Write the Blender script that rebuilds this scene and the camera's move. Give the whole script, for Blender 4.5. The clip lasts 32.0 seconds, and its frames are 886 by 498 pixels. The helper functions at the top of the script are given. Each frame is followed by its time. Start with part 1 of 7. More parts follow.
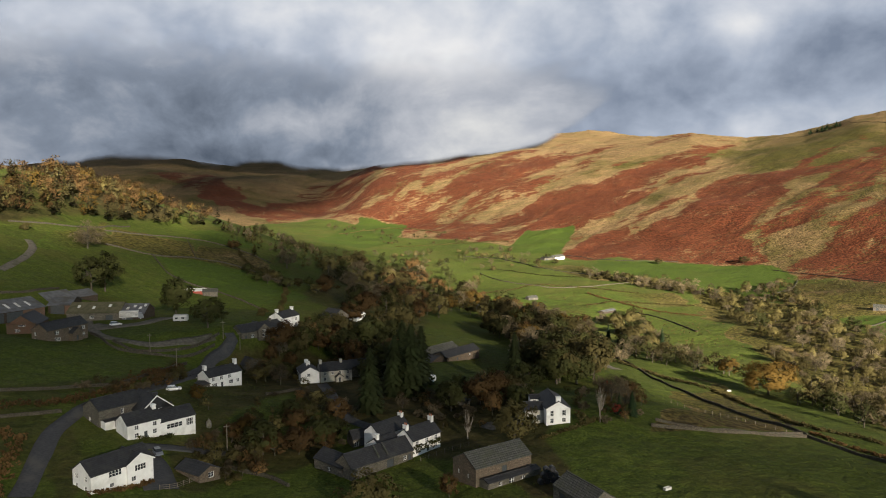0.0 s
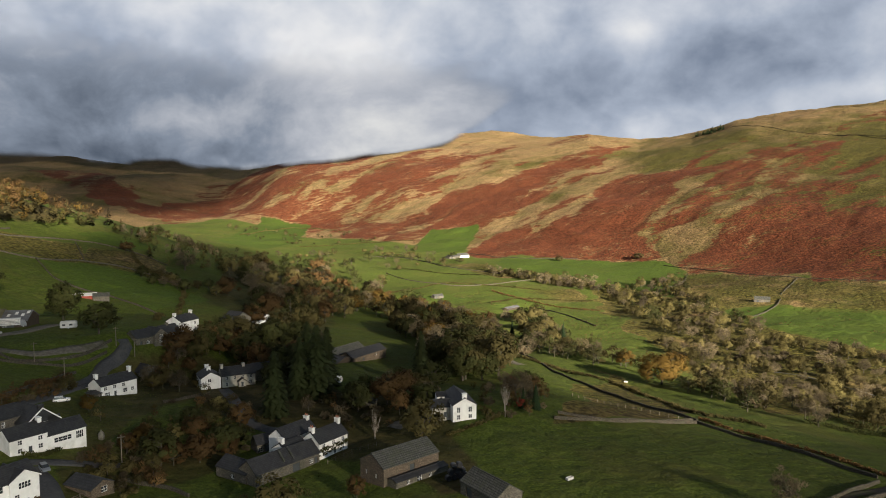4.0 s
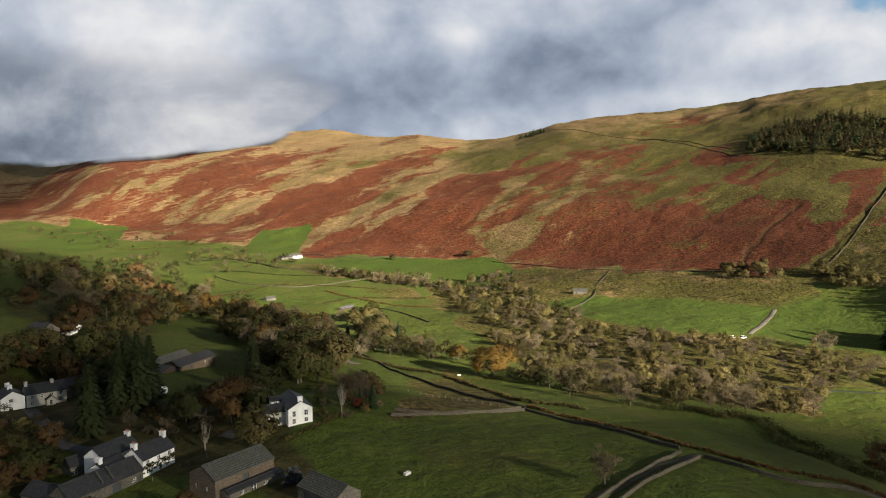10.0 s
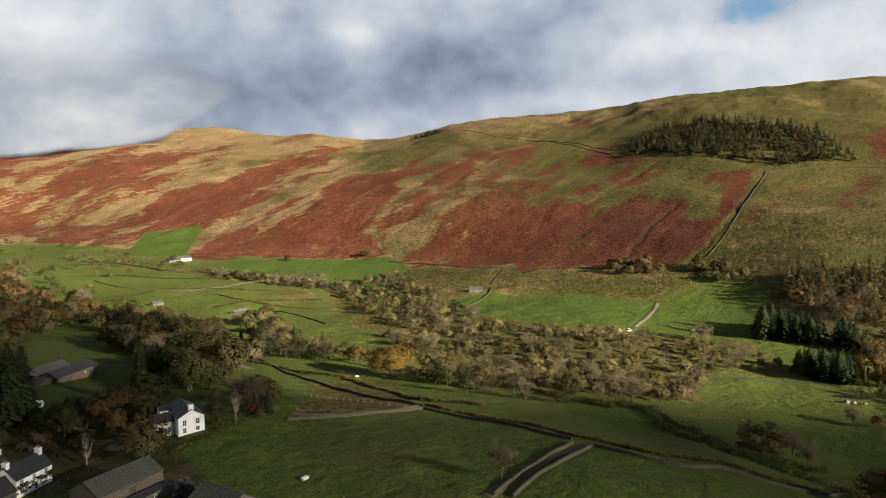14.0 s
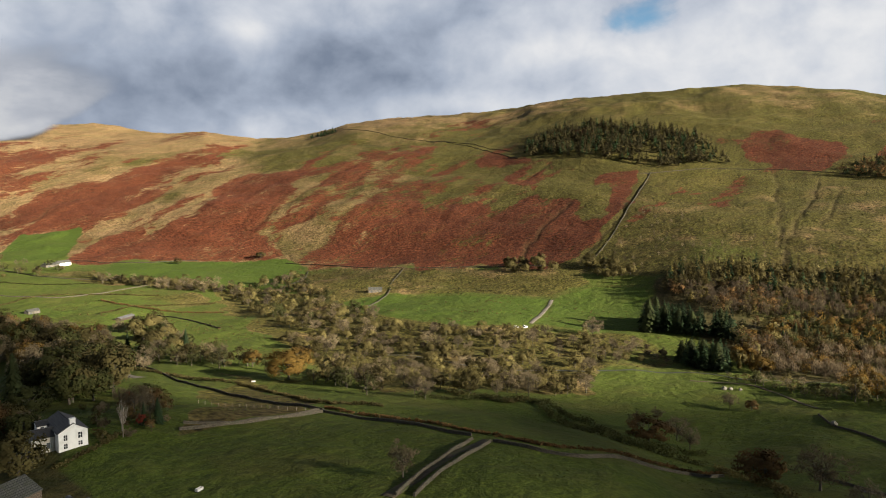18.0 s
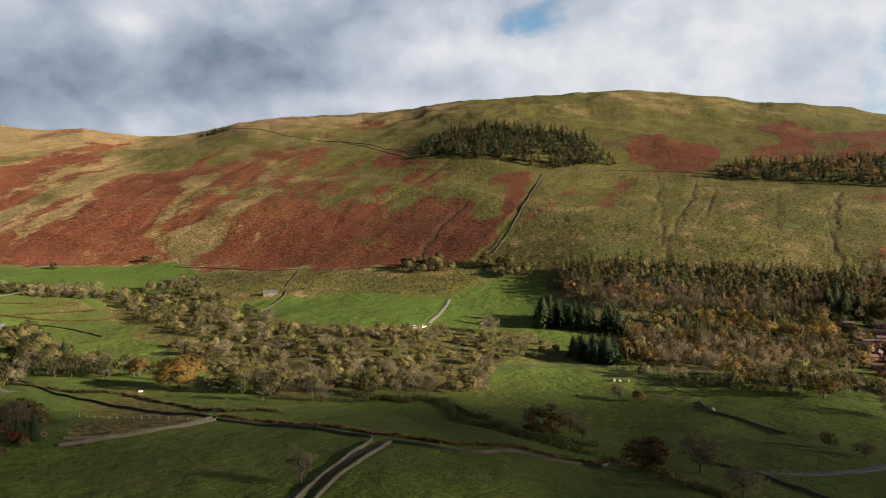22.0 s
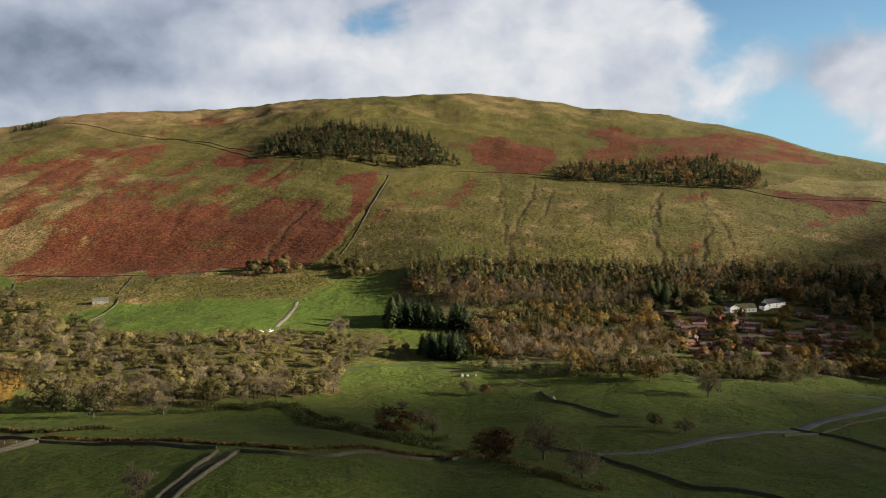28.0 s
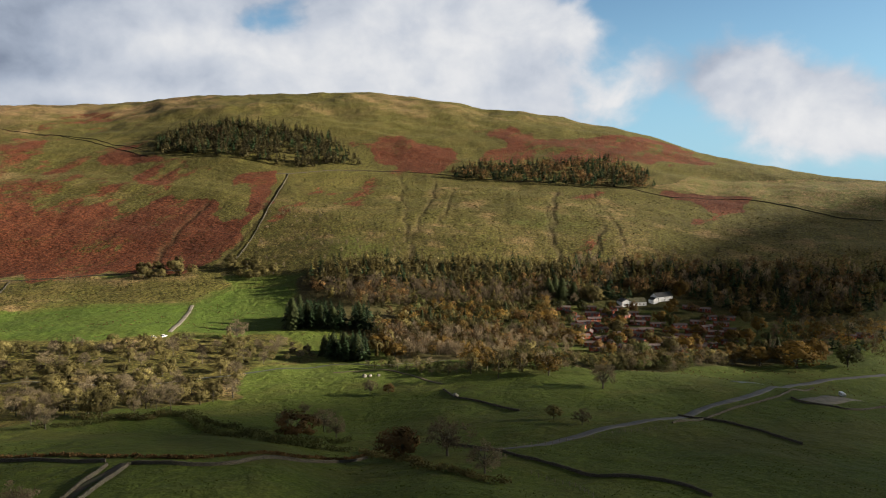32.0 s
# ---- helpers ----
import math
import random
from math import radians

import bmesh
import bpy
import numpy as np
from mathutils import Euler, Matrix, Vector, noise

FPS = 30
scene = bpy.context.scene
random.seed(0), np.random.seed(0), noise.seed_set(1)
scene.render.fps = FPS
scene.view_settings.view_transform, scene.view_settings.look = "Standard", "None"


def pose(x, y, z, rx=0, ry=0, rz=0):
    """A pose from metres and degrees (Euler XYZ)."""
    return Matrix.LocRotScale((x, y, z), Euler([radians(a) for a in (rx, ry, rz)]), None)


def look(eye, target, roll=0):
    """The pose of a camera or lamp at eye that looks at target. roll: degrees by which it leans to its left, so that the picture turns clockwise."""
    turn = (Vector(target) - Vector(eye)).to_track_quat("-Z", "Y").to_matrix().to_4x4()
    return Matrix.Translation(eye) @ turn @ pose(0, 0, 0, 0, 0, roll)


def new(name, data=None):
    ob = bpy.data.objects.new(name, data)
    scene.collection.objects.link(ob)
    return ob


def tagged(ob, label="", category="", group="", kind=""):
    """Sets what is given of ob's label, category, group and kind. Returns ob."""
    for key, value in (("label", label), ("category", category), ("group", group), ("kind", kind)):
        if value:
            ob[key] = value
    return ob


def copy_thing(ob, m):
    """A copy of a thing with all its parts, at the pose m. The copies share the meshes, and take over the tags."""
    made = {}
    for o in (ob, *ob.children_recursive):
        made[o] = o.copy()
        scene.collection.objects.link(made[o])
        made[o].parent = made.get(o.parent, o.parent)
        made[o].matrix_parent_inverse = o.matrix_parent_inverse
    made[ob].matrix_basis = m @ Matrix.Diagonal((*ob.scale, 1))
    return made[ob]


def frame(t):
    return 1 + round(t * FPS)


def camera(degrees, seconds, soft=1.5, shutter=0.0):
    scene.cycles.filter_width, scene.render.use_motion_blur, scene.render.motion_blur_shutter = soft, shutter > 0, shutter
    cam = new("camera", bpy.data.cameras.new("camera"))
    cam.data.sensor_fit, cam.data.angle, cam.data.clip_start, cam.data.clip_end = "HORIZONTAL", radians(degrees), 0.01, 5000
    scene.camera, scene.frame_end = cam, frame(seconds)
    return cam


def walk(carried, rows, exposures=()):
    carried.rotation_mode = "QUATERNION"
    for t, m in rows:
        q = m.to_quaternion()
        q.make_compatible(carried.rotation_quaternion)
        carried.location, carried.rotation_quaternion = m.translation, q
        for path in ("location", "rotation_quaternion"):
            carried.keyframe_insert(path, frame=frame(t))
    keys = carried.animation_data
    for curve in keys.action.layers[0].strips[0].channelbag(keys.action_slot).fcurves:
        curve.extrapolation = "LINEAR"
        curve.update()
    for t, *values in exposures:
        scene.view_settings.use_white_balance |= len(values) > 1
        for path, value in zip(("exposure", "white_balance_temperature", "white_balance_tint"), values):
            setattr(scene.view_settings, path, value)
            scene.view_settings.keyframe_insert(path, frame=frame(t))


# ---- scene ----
cam = camera(63.36, 32.0, soft=1.0)
PATH = (
    (0.0, pose(0, 0, 60, 85.55, 0, -0.00)),
    (1.0, pose(0, 0, 60, 85.54, 0, -1.83)),
    (2.0, pose(0, 0, 60, 85.52, 0, -3.67)),
    (3.0, pose(0, 0, 60, 85.51, 0, -5.54)),
    (3.5, pose(0, 0, 60, 85.50, 0, -6.53)),
    (5.5, pose(0, 0, 60, 85.47, 0, -10.81)),
    (6.0, pose(0, 0, 60, 85.47, 0, -11.96)),
    (7.0, pose(0, 0, 60, 85.46, 0, -14.23)),
    (8.0, pose(0, 0, 60, 85.44, 0, -16.46)),
    (9.0, pose(0, 0, 60, 85.44, 0, -18.64)),
    (10.0, pose(0, 0, 60, 85.43, 0, -20.79)),
    (11.0, pose(0, 0, 60, 85.42, 0, -22.89)),
    (12.0, pose(0, 0, 60, 85.42, 0, -24.98)),
    (13.0, pose(0, 0, 60, 85.42, 0, -27.04)),
    (14.0, pose(0, 0, 60, 85.42, 0, -29.04)),
    (14.5, pose(0, 0, 60, 85.42, 0, -30.03)),
    (16.5, pose(0, 0, 60, 85.42, 0, -34.10)),
    (17.0, pose(0, 0, 60, 85.43, 0, -35.11)),
    (18.0, pose(0, 0, 60, 85.43, 0, -37.14)),
    (19.0, pose(0, 0, 60, 85.44, 0, -39.21)),
    (20.0, pose(0, 0, 60, 85.45, 0, -41.22)),
    (21.0, pose(0, 0, 60, 85.46, 0, -43.26)),
    (22.0, pose(0, 0, 60, 85.47, 0, -45.33)),
    (23.0, pose(0, 0, 60, 85.48, 0, -47.40)),
    (24.0, pose(0, 0, 60, 85.49, 0, -49.43)),
    (25.0, pose(0, 0, 60, 85.49, 0, -51.41)),
    (25.5, pose(0, 0, 60, 85.50, 0, -52.42)),
    (27.5, pose(0, 0, 60, 85.50, 0, -56.43)),
    (28.0, pose(0, 0, 60, 85.50, 0, -57.41)),
    (29.0, pose(0, 0, 60, 85.50, 0, -59.38)),
    (30.0, pose(0, 0, 60, 85.49, 0, -61.36)),
    (31.0, pose(0, 0, 60, 85.47, 0, -63.32)),
    (32.0, pose(0, 0, 60, 85.45, 0, -65.25)),
)
walk(cam, PATH, exposures=((0.0, 2.2), (32.0, 2.2)))


# ---- daylight: low autumn sun, broken cloud ----
SUN_AZ, SUN_EL = 155.0, 17.0
sun_way = Vector((math.sin(radians(SUN_AZ)) * math.cos(radians(SUN_EL)), math.cos(radians(SUN_AZ)) * math.cos(radians(SUN_EL)), math.sin(radians(SUN_EL))))
sun = new("sun", bpy.data.lights.new("sun", "SUN"))
sun.matrix_world = look(sun_way * 900, (0, 0, 0))
sun.data.energy, sun.data.angle, sun.data.color = 4.2, radians(0.53), (1.0, 0.87, 0.70)


class Nodes:
    """A short way to write node trees."""

    def __init__(self, tree):
        self.tree = tree
        tree.nodes.clear()

    def add(self, kind, props=(), **inputs):
        n = self.tree.nodes.new(kind)
        for key, value in dict(props).items():
            setattr(n, key, value)
        for key, value in inputs.items():
            self.put(n, key, value)
        return n

    def put(self, n, key, value):
        name = key.replace("_", " ")
        sock = n.inputs[int(key[1:])] if key[0] == "i" and key[1:].isdigit() else n.inputs[name]
        if isinstance(value, bpy.types.NodeSocket):
            self.tree.links.new(value, sock)
        else:
            sock.default_value = value

    def math(self, op, a, b=0.0, clamp=False):
        n = self.add("ShaderNodeMath", {"operation": op, "use_clamp": clamp}, i0=a, i1=b)
        return n.outputs[0]

    def mix(self, fac, a, b, blend="MIX"):
        n = self.add("ShaderNodeMix", {"data_type": "RGBA", "blend_type": blend}, i0=fac, i6=a, i7=b)
        return n.outputs[2]

    def ramp(self, fac, *stops):
        n = self.add("ShaderNodeValToRGB", Fac=fac)
        e = n.color_ramp.elements
        while len(e) < len(stops):
            e.new(0.5)
        for el, (at, col) in zip(e, stops):
            el.position = at
            el.color = (*col, 1) if isinstance(col, tuple) else (col, col, col, 1)
        return n.outputs[0]

    def noise(self, vector, scale, detail=4.0, rough=0.55, distort=0.0):
        n = self.add("ShaderNodeTexNoise", Vector=vector, Scale=scale, Detail=detail, Roughness=rough, Distortion=distort)
        return n.outputs[0]

    def range(self, v, a, b, c=0.0, d=1.0, kind="SMOOTHSTEP"):
        n = self.add("ShaderNodeMapRange", {"interpolation_type": kind}, i0=v, i1=a, i2=b, i3=c, i4=d)
        return n.outputs[0]


world = bpy.data.worlds.new("sky")
scene.world = world
world.use_nodes = True
w = Nodes(world.node_tree)
sky = w.add("ShaderNodeTexSky", {"sky_type": "NISHITA", "sun_disc": False, "sun_elevation": radians(SUN_EL), "sun_rotation": radians(SUN_AZ), "altitude": 200.0})
ray_way = w.add("ShaderNodeTexCoord").outputs["Generated"]
xyz = w.add("ShaderNodeSeparateXYZ", Vector=ray_way)
height = w.math("MAXIMUM", xyz.outputs[2], 0.0)
# clouds by bearing and height in degrees: overcast over the dale head, breaking to blue in the east
bearing = w.math("MULTIPLY", w.math("ARCTAN2", xyz.outputs[0], xyz.outputs[1]), 57.2958)
rise = w.math("MULTIPLY", w.math("ARCSINE", xyz.outputs[2]), 57.2958)
puff_at = w.add("ShaderNodeCombineXYZ", i0=w.math("MULTIPLY", bearing, 0.1), i1=w.math("MULTIPLY", rise, 0.125), i2=0.7).outputs[0]
big = w.noise(puff_at, 0.55, 4.0, 0.5, 0.3)
billow = w.noise(puff_at, 1.5, 6.0, 0.50, 0.25)
fine = w.noise(puff_at, 3.6, 7.0, 0.56, 0.2)


def cloud_mass(a, e, wa, we, amount):
    """A soft mass of cloud round one bearing and height."""
    u = w.math("DIVIDE", w.math("SUBTRACT", bearing, a), wa)
    v = w.math("DIVIDE", w.math("SUBTRACT", rise, e), we)
    d = w.math("ADD", w.math("MULTIPLY", u, u), w.math("MULTIPLY", v, v))
    return w.math("MULTIPLY", w.math("EXPONENT", w.math("MULTIPLY", d, -1.0)), amount)


def total_of(first, *rest):
    for r in rest:
        first = w.math("ADD", first, r)
    return first


centred = lambda noise, k: w.math("MULTIPLY", w.math("SUBTRACT", noise, 0.5), k)
cover = total_of(w.range(bearing, 56, 80, 0.98, 0.0), cloud_mass(68.5, 9.0, 9.0, 9.0, 0.75), cloud_mass(85.5, 9.3, 5.0, 2.6, 0.62), cloud_mass(91.5, 7.2, 6.0, 2.2, 0.60), cloud_mass(97, 4.0, 12.0, 2.4, 0.80), cloud_mass(52, 12.6, 4.5, 1.5, -0.55), cloud_mass(61.5, 13.0, 3.5, 2.2, -0.40), cloud_mass(54, 15.0, 9.0, 1.6, -0.30), centred(billow, 1.2), centred(fine, 0.40))
mask = w.range(cover, 0.22, 0.62)
light = total_of(0.38, w.range(bearing, 38, 58, 0.0, 0.14), cloud_mass(-1, 8.0, 6.0, 8.0, 0.42), cloud_mass(22.6, 12.0, 2.2, 1.1, 0.36), cloud_mass(25, 8.0, 9.0, 2.0, -0.12), cloud_mass(47.5, 10.6, 8.0, 1.6, 0.40), cloud_mass(40, 7.0, 6.0, 1.0, 0.26), cloud_mass(69, 9.0, 9.0, 9.0, 0.24), cloud_mass(97, 4.0, 12.0, 2.6, 0.42), cloud_mass(30, 15.5, 8.0, 2.0, 0.25), cloud_mass(-20, 6.0, 11.0, 4.0, -0.30), cloud_mass(14, 8.0, 8.0, 3.5, -0.16), cloud_mass(31, 10.5, 8.0, 2.4, -0.20), cloud_mass(-15, 13.5, 12.0, 3.0, 0.14), centred(big, 0.8), centred(billow, 1.15), centred(fine, 0.30))
shade = w.ramp(light, (0.0, (0.18, 0.22, 0.295)), (0.30, (0.345, 0.395, 0.485)), (0.58, (0.53, 0.565, 0.63)), (0.82, (0.70, 0.71, 0.73)), (1.0, (0.80, 0.795, 0.79)))
blue = w.mix(1.0, sky.outputs[0], (0.085, 0.112, 0.130, 1), "MULTIPLY")
blue = w.mix(w.range(height, 0.30, 0.0, 0.0, 0.7), blue, (0.32, 0.60, 0.82, 1))
# unseen sky overhead dimmed, as under thick cloud, to lower the ambient light
overhead = w.ramp(height, (0.26, 1.0), (0.55, 0.30))
total = w.mix(1.0, w.mix(mask, blue, shade), overhead, "MULTIPLY")
out = w.add("ShaderNodeOutputWorld")
w.tree.links.new(w.add("ShaderNodeBackground", Color=total, Strength=0.24).outputs[0], out.inputs[0])


# ---- materials ----
MATS = {}


def material(name, build, rough=0.9, metal=0.0, spec=0.25):
    """build(n, vector) returns a colour socket or colour, and optionally a height socket with its strength and distance."""
    if name in MATS:
        return MATS[name]
    m = bpy.data.materials.new(name)
    m.use_nodes = True
    n = Nodes(m.node_tree)
    vec = n.add("ShaderNodeNewGeometry").outputs["Position"]
    made = build(n, vec)
    colour, bump = made if isinstance(made, tuple) and len(made) == 2 else (made, None)
    bsdf = n.add("ShaderNodeBsdfPrincipled", Base_Color=colour, Roughness=rough, Metallic=metal, Specular_IOR_Level=spec)
    if bump:
        h, strength, dist = bump
        n.tree.links.new(n.add("ShaderNodeBump", Height=h, Strength=strength, Distance=dist).outputs[0], bsdf.inputs["Normal"])
    n.tree.links.new(bsdf.outputs[0], n.add("ShaderNodeOutputMaterial").inputs[0])
    MATS[name] = m
    return m


def two_tone(a, b, scale=1.0, c=None, scale2=0.12, bump=0.4, dist=0.05, vary=0.0):
    """Grain between colours a and b, larger stains towards c, and some variation from object to object."""

    def build(n, vec):
        g = n.noise(vec, scale, 6.0, 0.65)
        col = n.mix(n.range(g, 0.35, 0.65), (*a, 1), (*b, 1))
        if c:
            col = n.mix(n.range(n.noise(vec, scale2, 4.0), 0.48, 0.7), col, (*c, 1))
        if vary:
            r = n.add("ShaderNodeObjectInfo").outputs["Random"]
            col = n.mix(1.0, col, n.ramp(r, (0.0, 1.0 - vary), (1.0, 1.0 + vary)), "MULTIPLY")
        return col, (g, bump, dist)

    return build


def ground_build(n, vec):
    """Pasture, fell grass, bracken and leaf litter, by the cover that the ground carries; ragged where they meet."""
    cov = n.add("ShaderNodeAttribute", {"attribute_name": "cover"})
    rgb = n.add("ShaderNodeSeparateColor", Color=cov.outputs["Color"])
    tone = n.add("ShaderNodeSeparateColor", Color=n.add("ShaderNodeAttribute", {"attribute_name": "tone"}).outputs["Color"])
    fine, mid, big = n.noise(vec, 1.3, 6.0, 0.7), n.noise(vec, 0.16, 5.0, 0.6), n.noise(vec, 0.02, 4.0, 0.55)
    tuft, clump = n.noise(vec, 0.42, 5.0, 0.65), n.noise(vec, 0.085, 5.0, 0.62, 0.6)
    lean = n.add("ShaderNodeMapping", {}, Vector=vec, Rotation=(0, 0, radians(-62)), Scale=(0.22, 1, 0.6)).outputs[0]
    strip, vein = n.noise(lean, 0.055, 6.0, 0.65, 0.8), n.noise(lean, 0.22, 5.0, 0.65, 0.5)
    # improved pasture
    grass = n.mix(n.range(fine, 0.38, 0.62), (0.042, 0.062, 0.009, 1), (0.070, 0.092, 0.015, 1))
    grass = n.mix(n.range(mid, 0.42, 0.72, 0.0, 0.7), grass, (0.066, 0.078, 0.017, 1))
    grass = n.mix(n.range(big, 0.50, 0.66, 0.0, 0.5), grass, (0.080, 0.078, 0.020, 1))
    # straw-coloured hill grass, greener where it is grazed
    straw = n.mix(n.range(tuft, 0.36, 0.64), (0.105, 0.070, 0.032, 1), (0.195, 0.128, 0.062, 1))
    straw = n.mix(n.range(strip, 0.44, 0.60, 0.0, 0.75), straw, (0.108, 0.084, 0.034, 1))
    olive = n.mix(n.range(tuft, 0.36, 0.64), (0.036, 0.034, 0.008, 1), (0.070, 0.063, 0.014, 1))
    olive = n.mix(n.range(strip, 0.46, 0.62, 0.0, 0.6), olive, (0.076, 0.061, 0.018, 1))
    olive = n.mix(n.range(mid, 0.52, 0.70, 0.0, 0.6), olive, (0.044, 0.043, 0.012, 1))
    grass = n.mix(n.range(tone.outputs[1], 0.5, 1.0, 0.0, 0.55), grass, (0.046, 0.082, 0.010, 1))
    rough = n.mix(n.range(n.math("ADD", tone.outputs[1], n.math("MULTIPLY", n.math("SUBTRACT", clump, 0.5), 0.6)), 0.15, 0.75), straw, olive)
    rock = n.range(n.math("ADD", tuft, n.math("MULTIPLY", clump, 0.35)), 0.80, 0.90)
    rough = n.mix(n.math("MULTIPLY", rock, 0.8), rough, (0.042, 0.038, 0.022, 1))
    # bracken in dead russet stands with trodden lines through them
    bracken = n.mix(n.range(tuft, 0.34, 0.66), (0.046, 0.014, 0.006, 1), (0.104, 0.032, 0.014, 1))
    bracken = n.mix(n.range(vein, 0.48, 0.66, 0.0, 0.6), bracken, (0.108, 0.045, 0.019, 1))
    bracken = n.mix(n.range(clump, 0.50, 0.70, 0.0, 0.7), bracken, (0.058, 0.020, 0.010, 1))
    litter = n.mix(n.range(mid, 0.35, 0.65), (0.026, 0.021, 0.009, 1), (0.062, 0.046, 0.020, 1))
    off = lambda noise, k: n.math("MULTIPLY", n.math("SUBTRACT", noise, 0.5), k)
    ragged = n.math("ADD", n.math("ADD", off(tuft, 0.35), off(clump, 0.75)), n.math("ADD", off(strip, 0.9), off(vein, 0.7)))
    trod = n.math("SUBTRACT", 1.0, n.range(n.math("ABSOLUTE", n.math("SUBTRACT", strip, 0.47)), 0.003, 0.011))
    red = n.range(n.math("SUBTRACT", n.math("ADD", rgb.outputs[0], ragged), n.math("MULTIPLY", trod, 0.30)), 0.46, 0.55)
    col = n.mix(red, rough, bracken)
    green = n.range(n.math("ADD", rgb.outputs[1], n.math("MULTIPLY", ragged, 0.40)), 0.25, 0.75)
    col = n.mix(green, col, grass)
    col = n.mix(rgb.outputs[2], col, litter)
    # tone also carries the sun and haze painted over the northern fell
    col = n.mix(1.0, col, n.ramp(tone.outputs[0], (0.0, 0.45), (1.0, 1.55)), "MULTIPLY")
    bare = n.math("SUBTRACT", 1.0, n.math("MULTIPLY", green, 0.6))
    col = n.mix(bare, col, n.mix(1.0, col, n.ramp(tuft, (0.36, 0.50), (0.5, 1.0), (0.66, 1.50)), "MULTIPLY"))
    col = n.mix(bare, col, n.mix(1.0, col, n.ramp(fine, (0.36, 0.70), (0.5, 1.0), (0.66, 1.30)), "MULTIPLY"))
    h = n.math("ADD", n.math("ADD", n.math("MULTIPLY", fine, 0.35), n.math("MULTIPLY", mid, 1.4)), n.math("MULTIPLY", clump, 2.0))
    return col, (h, 0.9, 0.9)


GROUND = material("ground", ground_build, 0.95, 0, 0.1)
WHITE = material("whitewash", two_tone((0.82, 0.82, 0.80), (0.75, 0.75, 0.73), 0.7, (0.60, 0.60, 0.57), 0.25, 0.2, 0.02), 0.85)
CREAM = material("grey_render", two_tone((0.44, 0.42, 0.36), (0.36, 0.34, 0.29), 0.7, (0.28, 0.26, 0.22), 0.25, 0.3, 0.02), 0.9)


def masonry(a, b, mortar, size=0.42):
    def build(n, vec):
        v = n.add("ShaderNodeTexVoronoi", {"feature": "F1"}, Vector=n.add("ShaderNodeMapping", {}, Vector=vec, Scale=(1, 1, 2.1)).outputs[0], Scale=1 / size)
        e = n.add("ShaderNodeTexVoronoi", {"feature": "DISTANCE_TO_EDGE"}, Vector=n.add("ShaderNodeMapping", {}, Vector=vec, Scale=(1, 1, 2.1)).outputs[0], Scale=1 / size)
        r = n.add("ShaderNodeSeparateColor", Color=v.outputs["Color"]).outputs[0]
        col = n.mix(r, (*a, 1), (*b, 1))
        col = n.mix(n.range(n.noise(vec, 0.3, 5.0), 0.45, 0.7, 0.0, 0.6), col, (0.07, 0.075, 0.05, 1))
        joint = n.range(e.outputs["Distance"], 0.02, 0.09)
        return n.mix(joint, (*mortar, 1), col), (joint, 0.8, 0.04)

    return build


STONE = material("rubble_stone", masonry((0.095, 0.086, 0.070), (0.180, 0.162, 0.130), (0.055, 0.052, 0.045)), 0.9)
BROWNSTONE = material("brown_stone", masonry((0.100, 0.076, 0.055), (0.185, 0.142, 0.102), (0.07, 0.058, 0.045)), 0.9)

BRICK = material("red_brown_brick", masonry((0.120, 0.066, 0.044), (0.180, 0.100, 0.066), (0.10, 0.08, 0.06), 0.3), 0.9)


def slate_build(a, b, moss):
    def build(n, vec):
        rows = n.add("ShaderNodeTexBrick", Vector=n.add("ShaderNodeMapping", {}, Vector=vec, Rotation=(radians(90), 0, 0)).outputs[0], Color1=(*a, 1), Color2=(*b, 1), Mortar=(0.012, 0.012, 0.013, 1), Scale=1.0)
        rows.inputs["Mortar Size"].default_value, rows.inputs["Brick Width"].default_value, rows.inputs["Row Height"].default_value = 0.03, 0.5, 0.28
        s = n.noise(vec, 0.55, 5.0, 0.65)
        col = n.mix(n.range(s, 0.45, 0.75, 0.0, 0.75), rows.outputs[0], (*moss, 1))
        return col, (n.noise(vec, 5.0, 4.0), 0.4, 0.05)

    return build


SLATE = material("dark_slate", slate_build((0.020, 0.021, 0.024), (0.036, 0.037, 0.041), (0.046, 0.046, 0.040)), 0.62, 0, 0.45)
OLDSLATE = material("weathered_slate", slate_build((0.060, 0.062, 0.054), (0.092, 0.093, 0.083), (0.052, 0.056, 0.030)), 0.75, 0, 0.35)
SHEET = material("corrugated_sheet", two_tone((0.075, 0.078, 0.085), (0.120, 0.124, 0.132), 0.5, (0.065, 0.060, 0.050), 0.2, 0.2, 0.03), 0.6)
MOSSY = material("mossy_sheet", two_tone((0.068, 0.066, 0.036), (0.110, 0.100, 0.060), 0.6, (0.052, 0.056, 0.022), 0.2, 0.3, 0.04), 0.85)
REDSHEET = material("red_sheet", two_tone((0.34, 0.055, 0.035), (0.25, 0.05, 0.035), 0.6, (0.16, 0.07, 0.05), 0.3, 0.2, 0.02), 0.6)
PALESHEET = material("pale_sheet", two_tone((0.50, 0.51, 0.50), (0.62, 0.62, 0.61), 0.6, (0.40, 0.38, 0.34), 0.3, 0.2, 0.02), 0.6)
GLASS = material("window_glass", lambda n, v: (0.025, 0.030, 0.036, 1), 0.06, 0, 0.6)
FRAME = material("white_paint", two_tone((0.80, 0.80, 0.78), (0.74, 0.74, 0.72), 2.0), 0.5)
DARKWOOD = material("dark_timber", two_tone((0.030, 0.024, 0.018), (0.060, 0.046, 0.034), 2.0), 0.8)
DOORPAINT = material("door_paint", two_tone((0.06, 0.07, 0.075), (0.045, 0.05, 0.055), 2.0), 0.5)
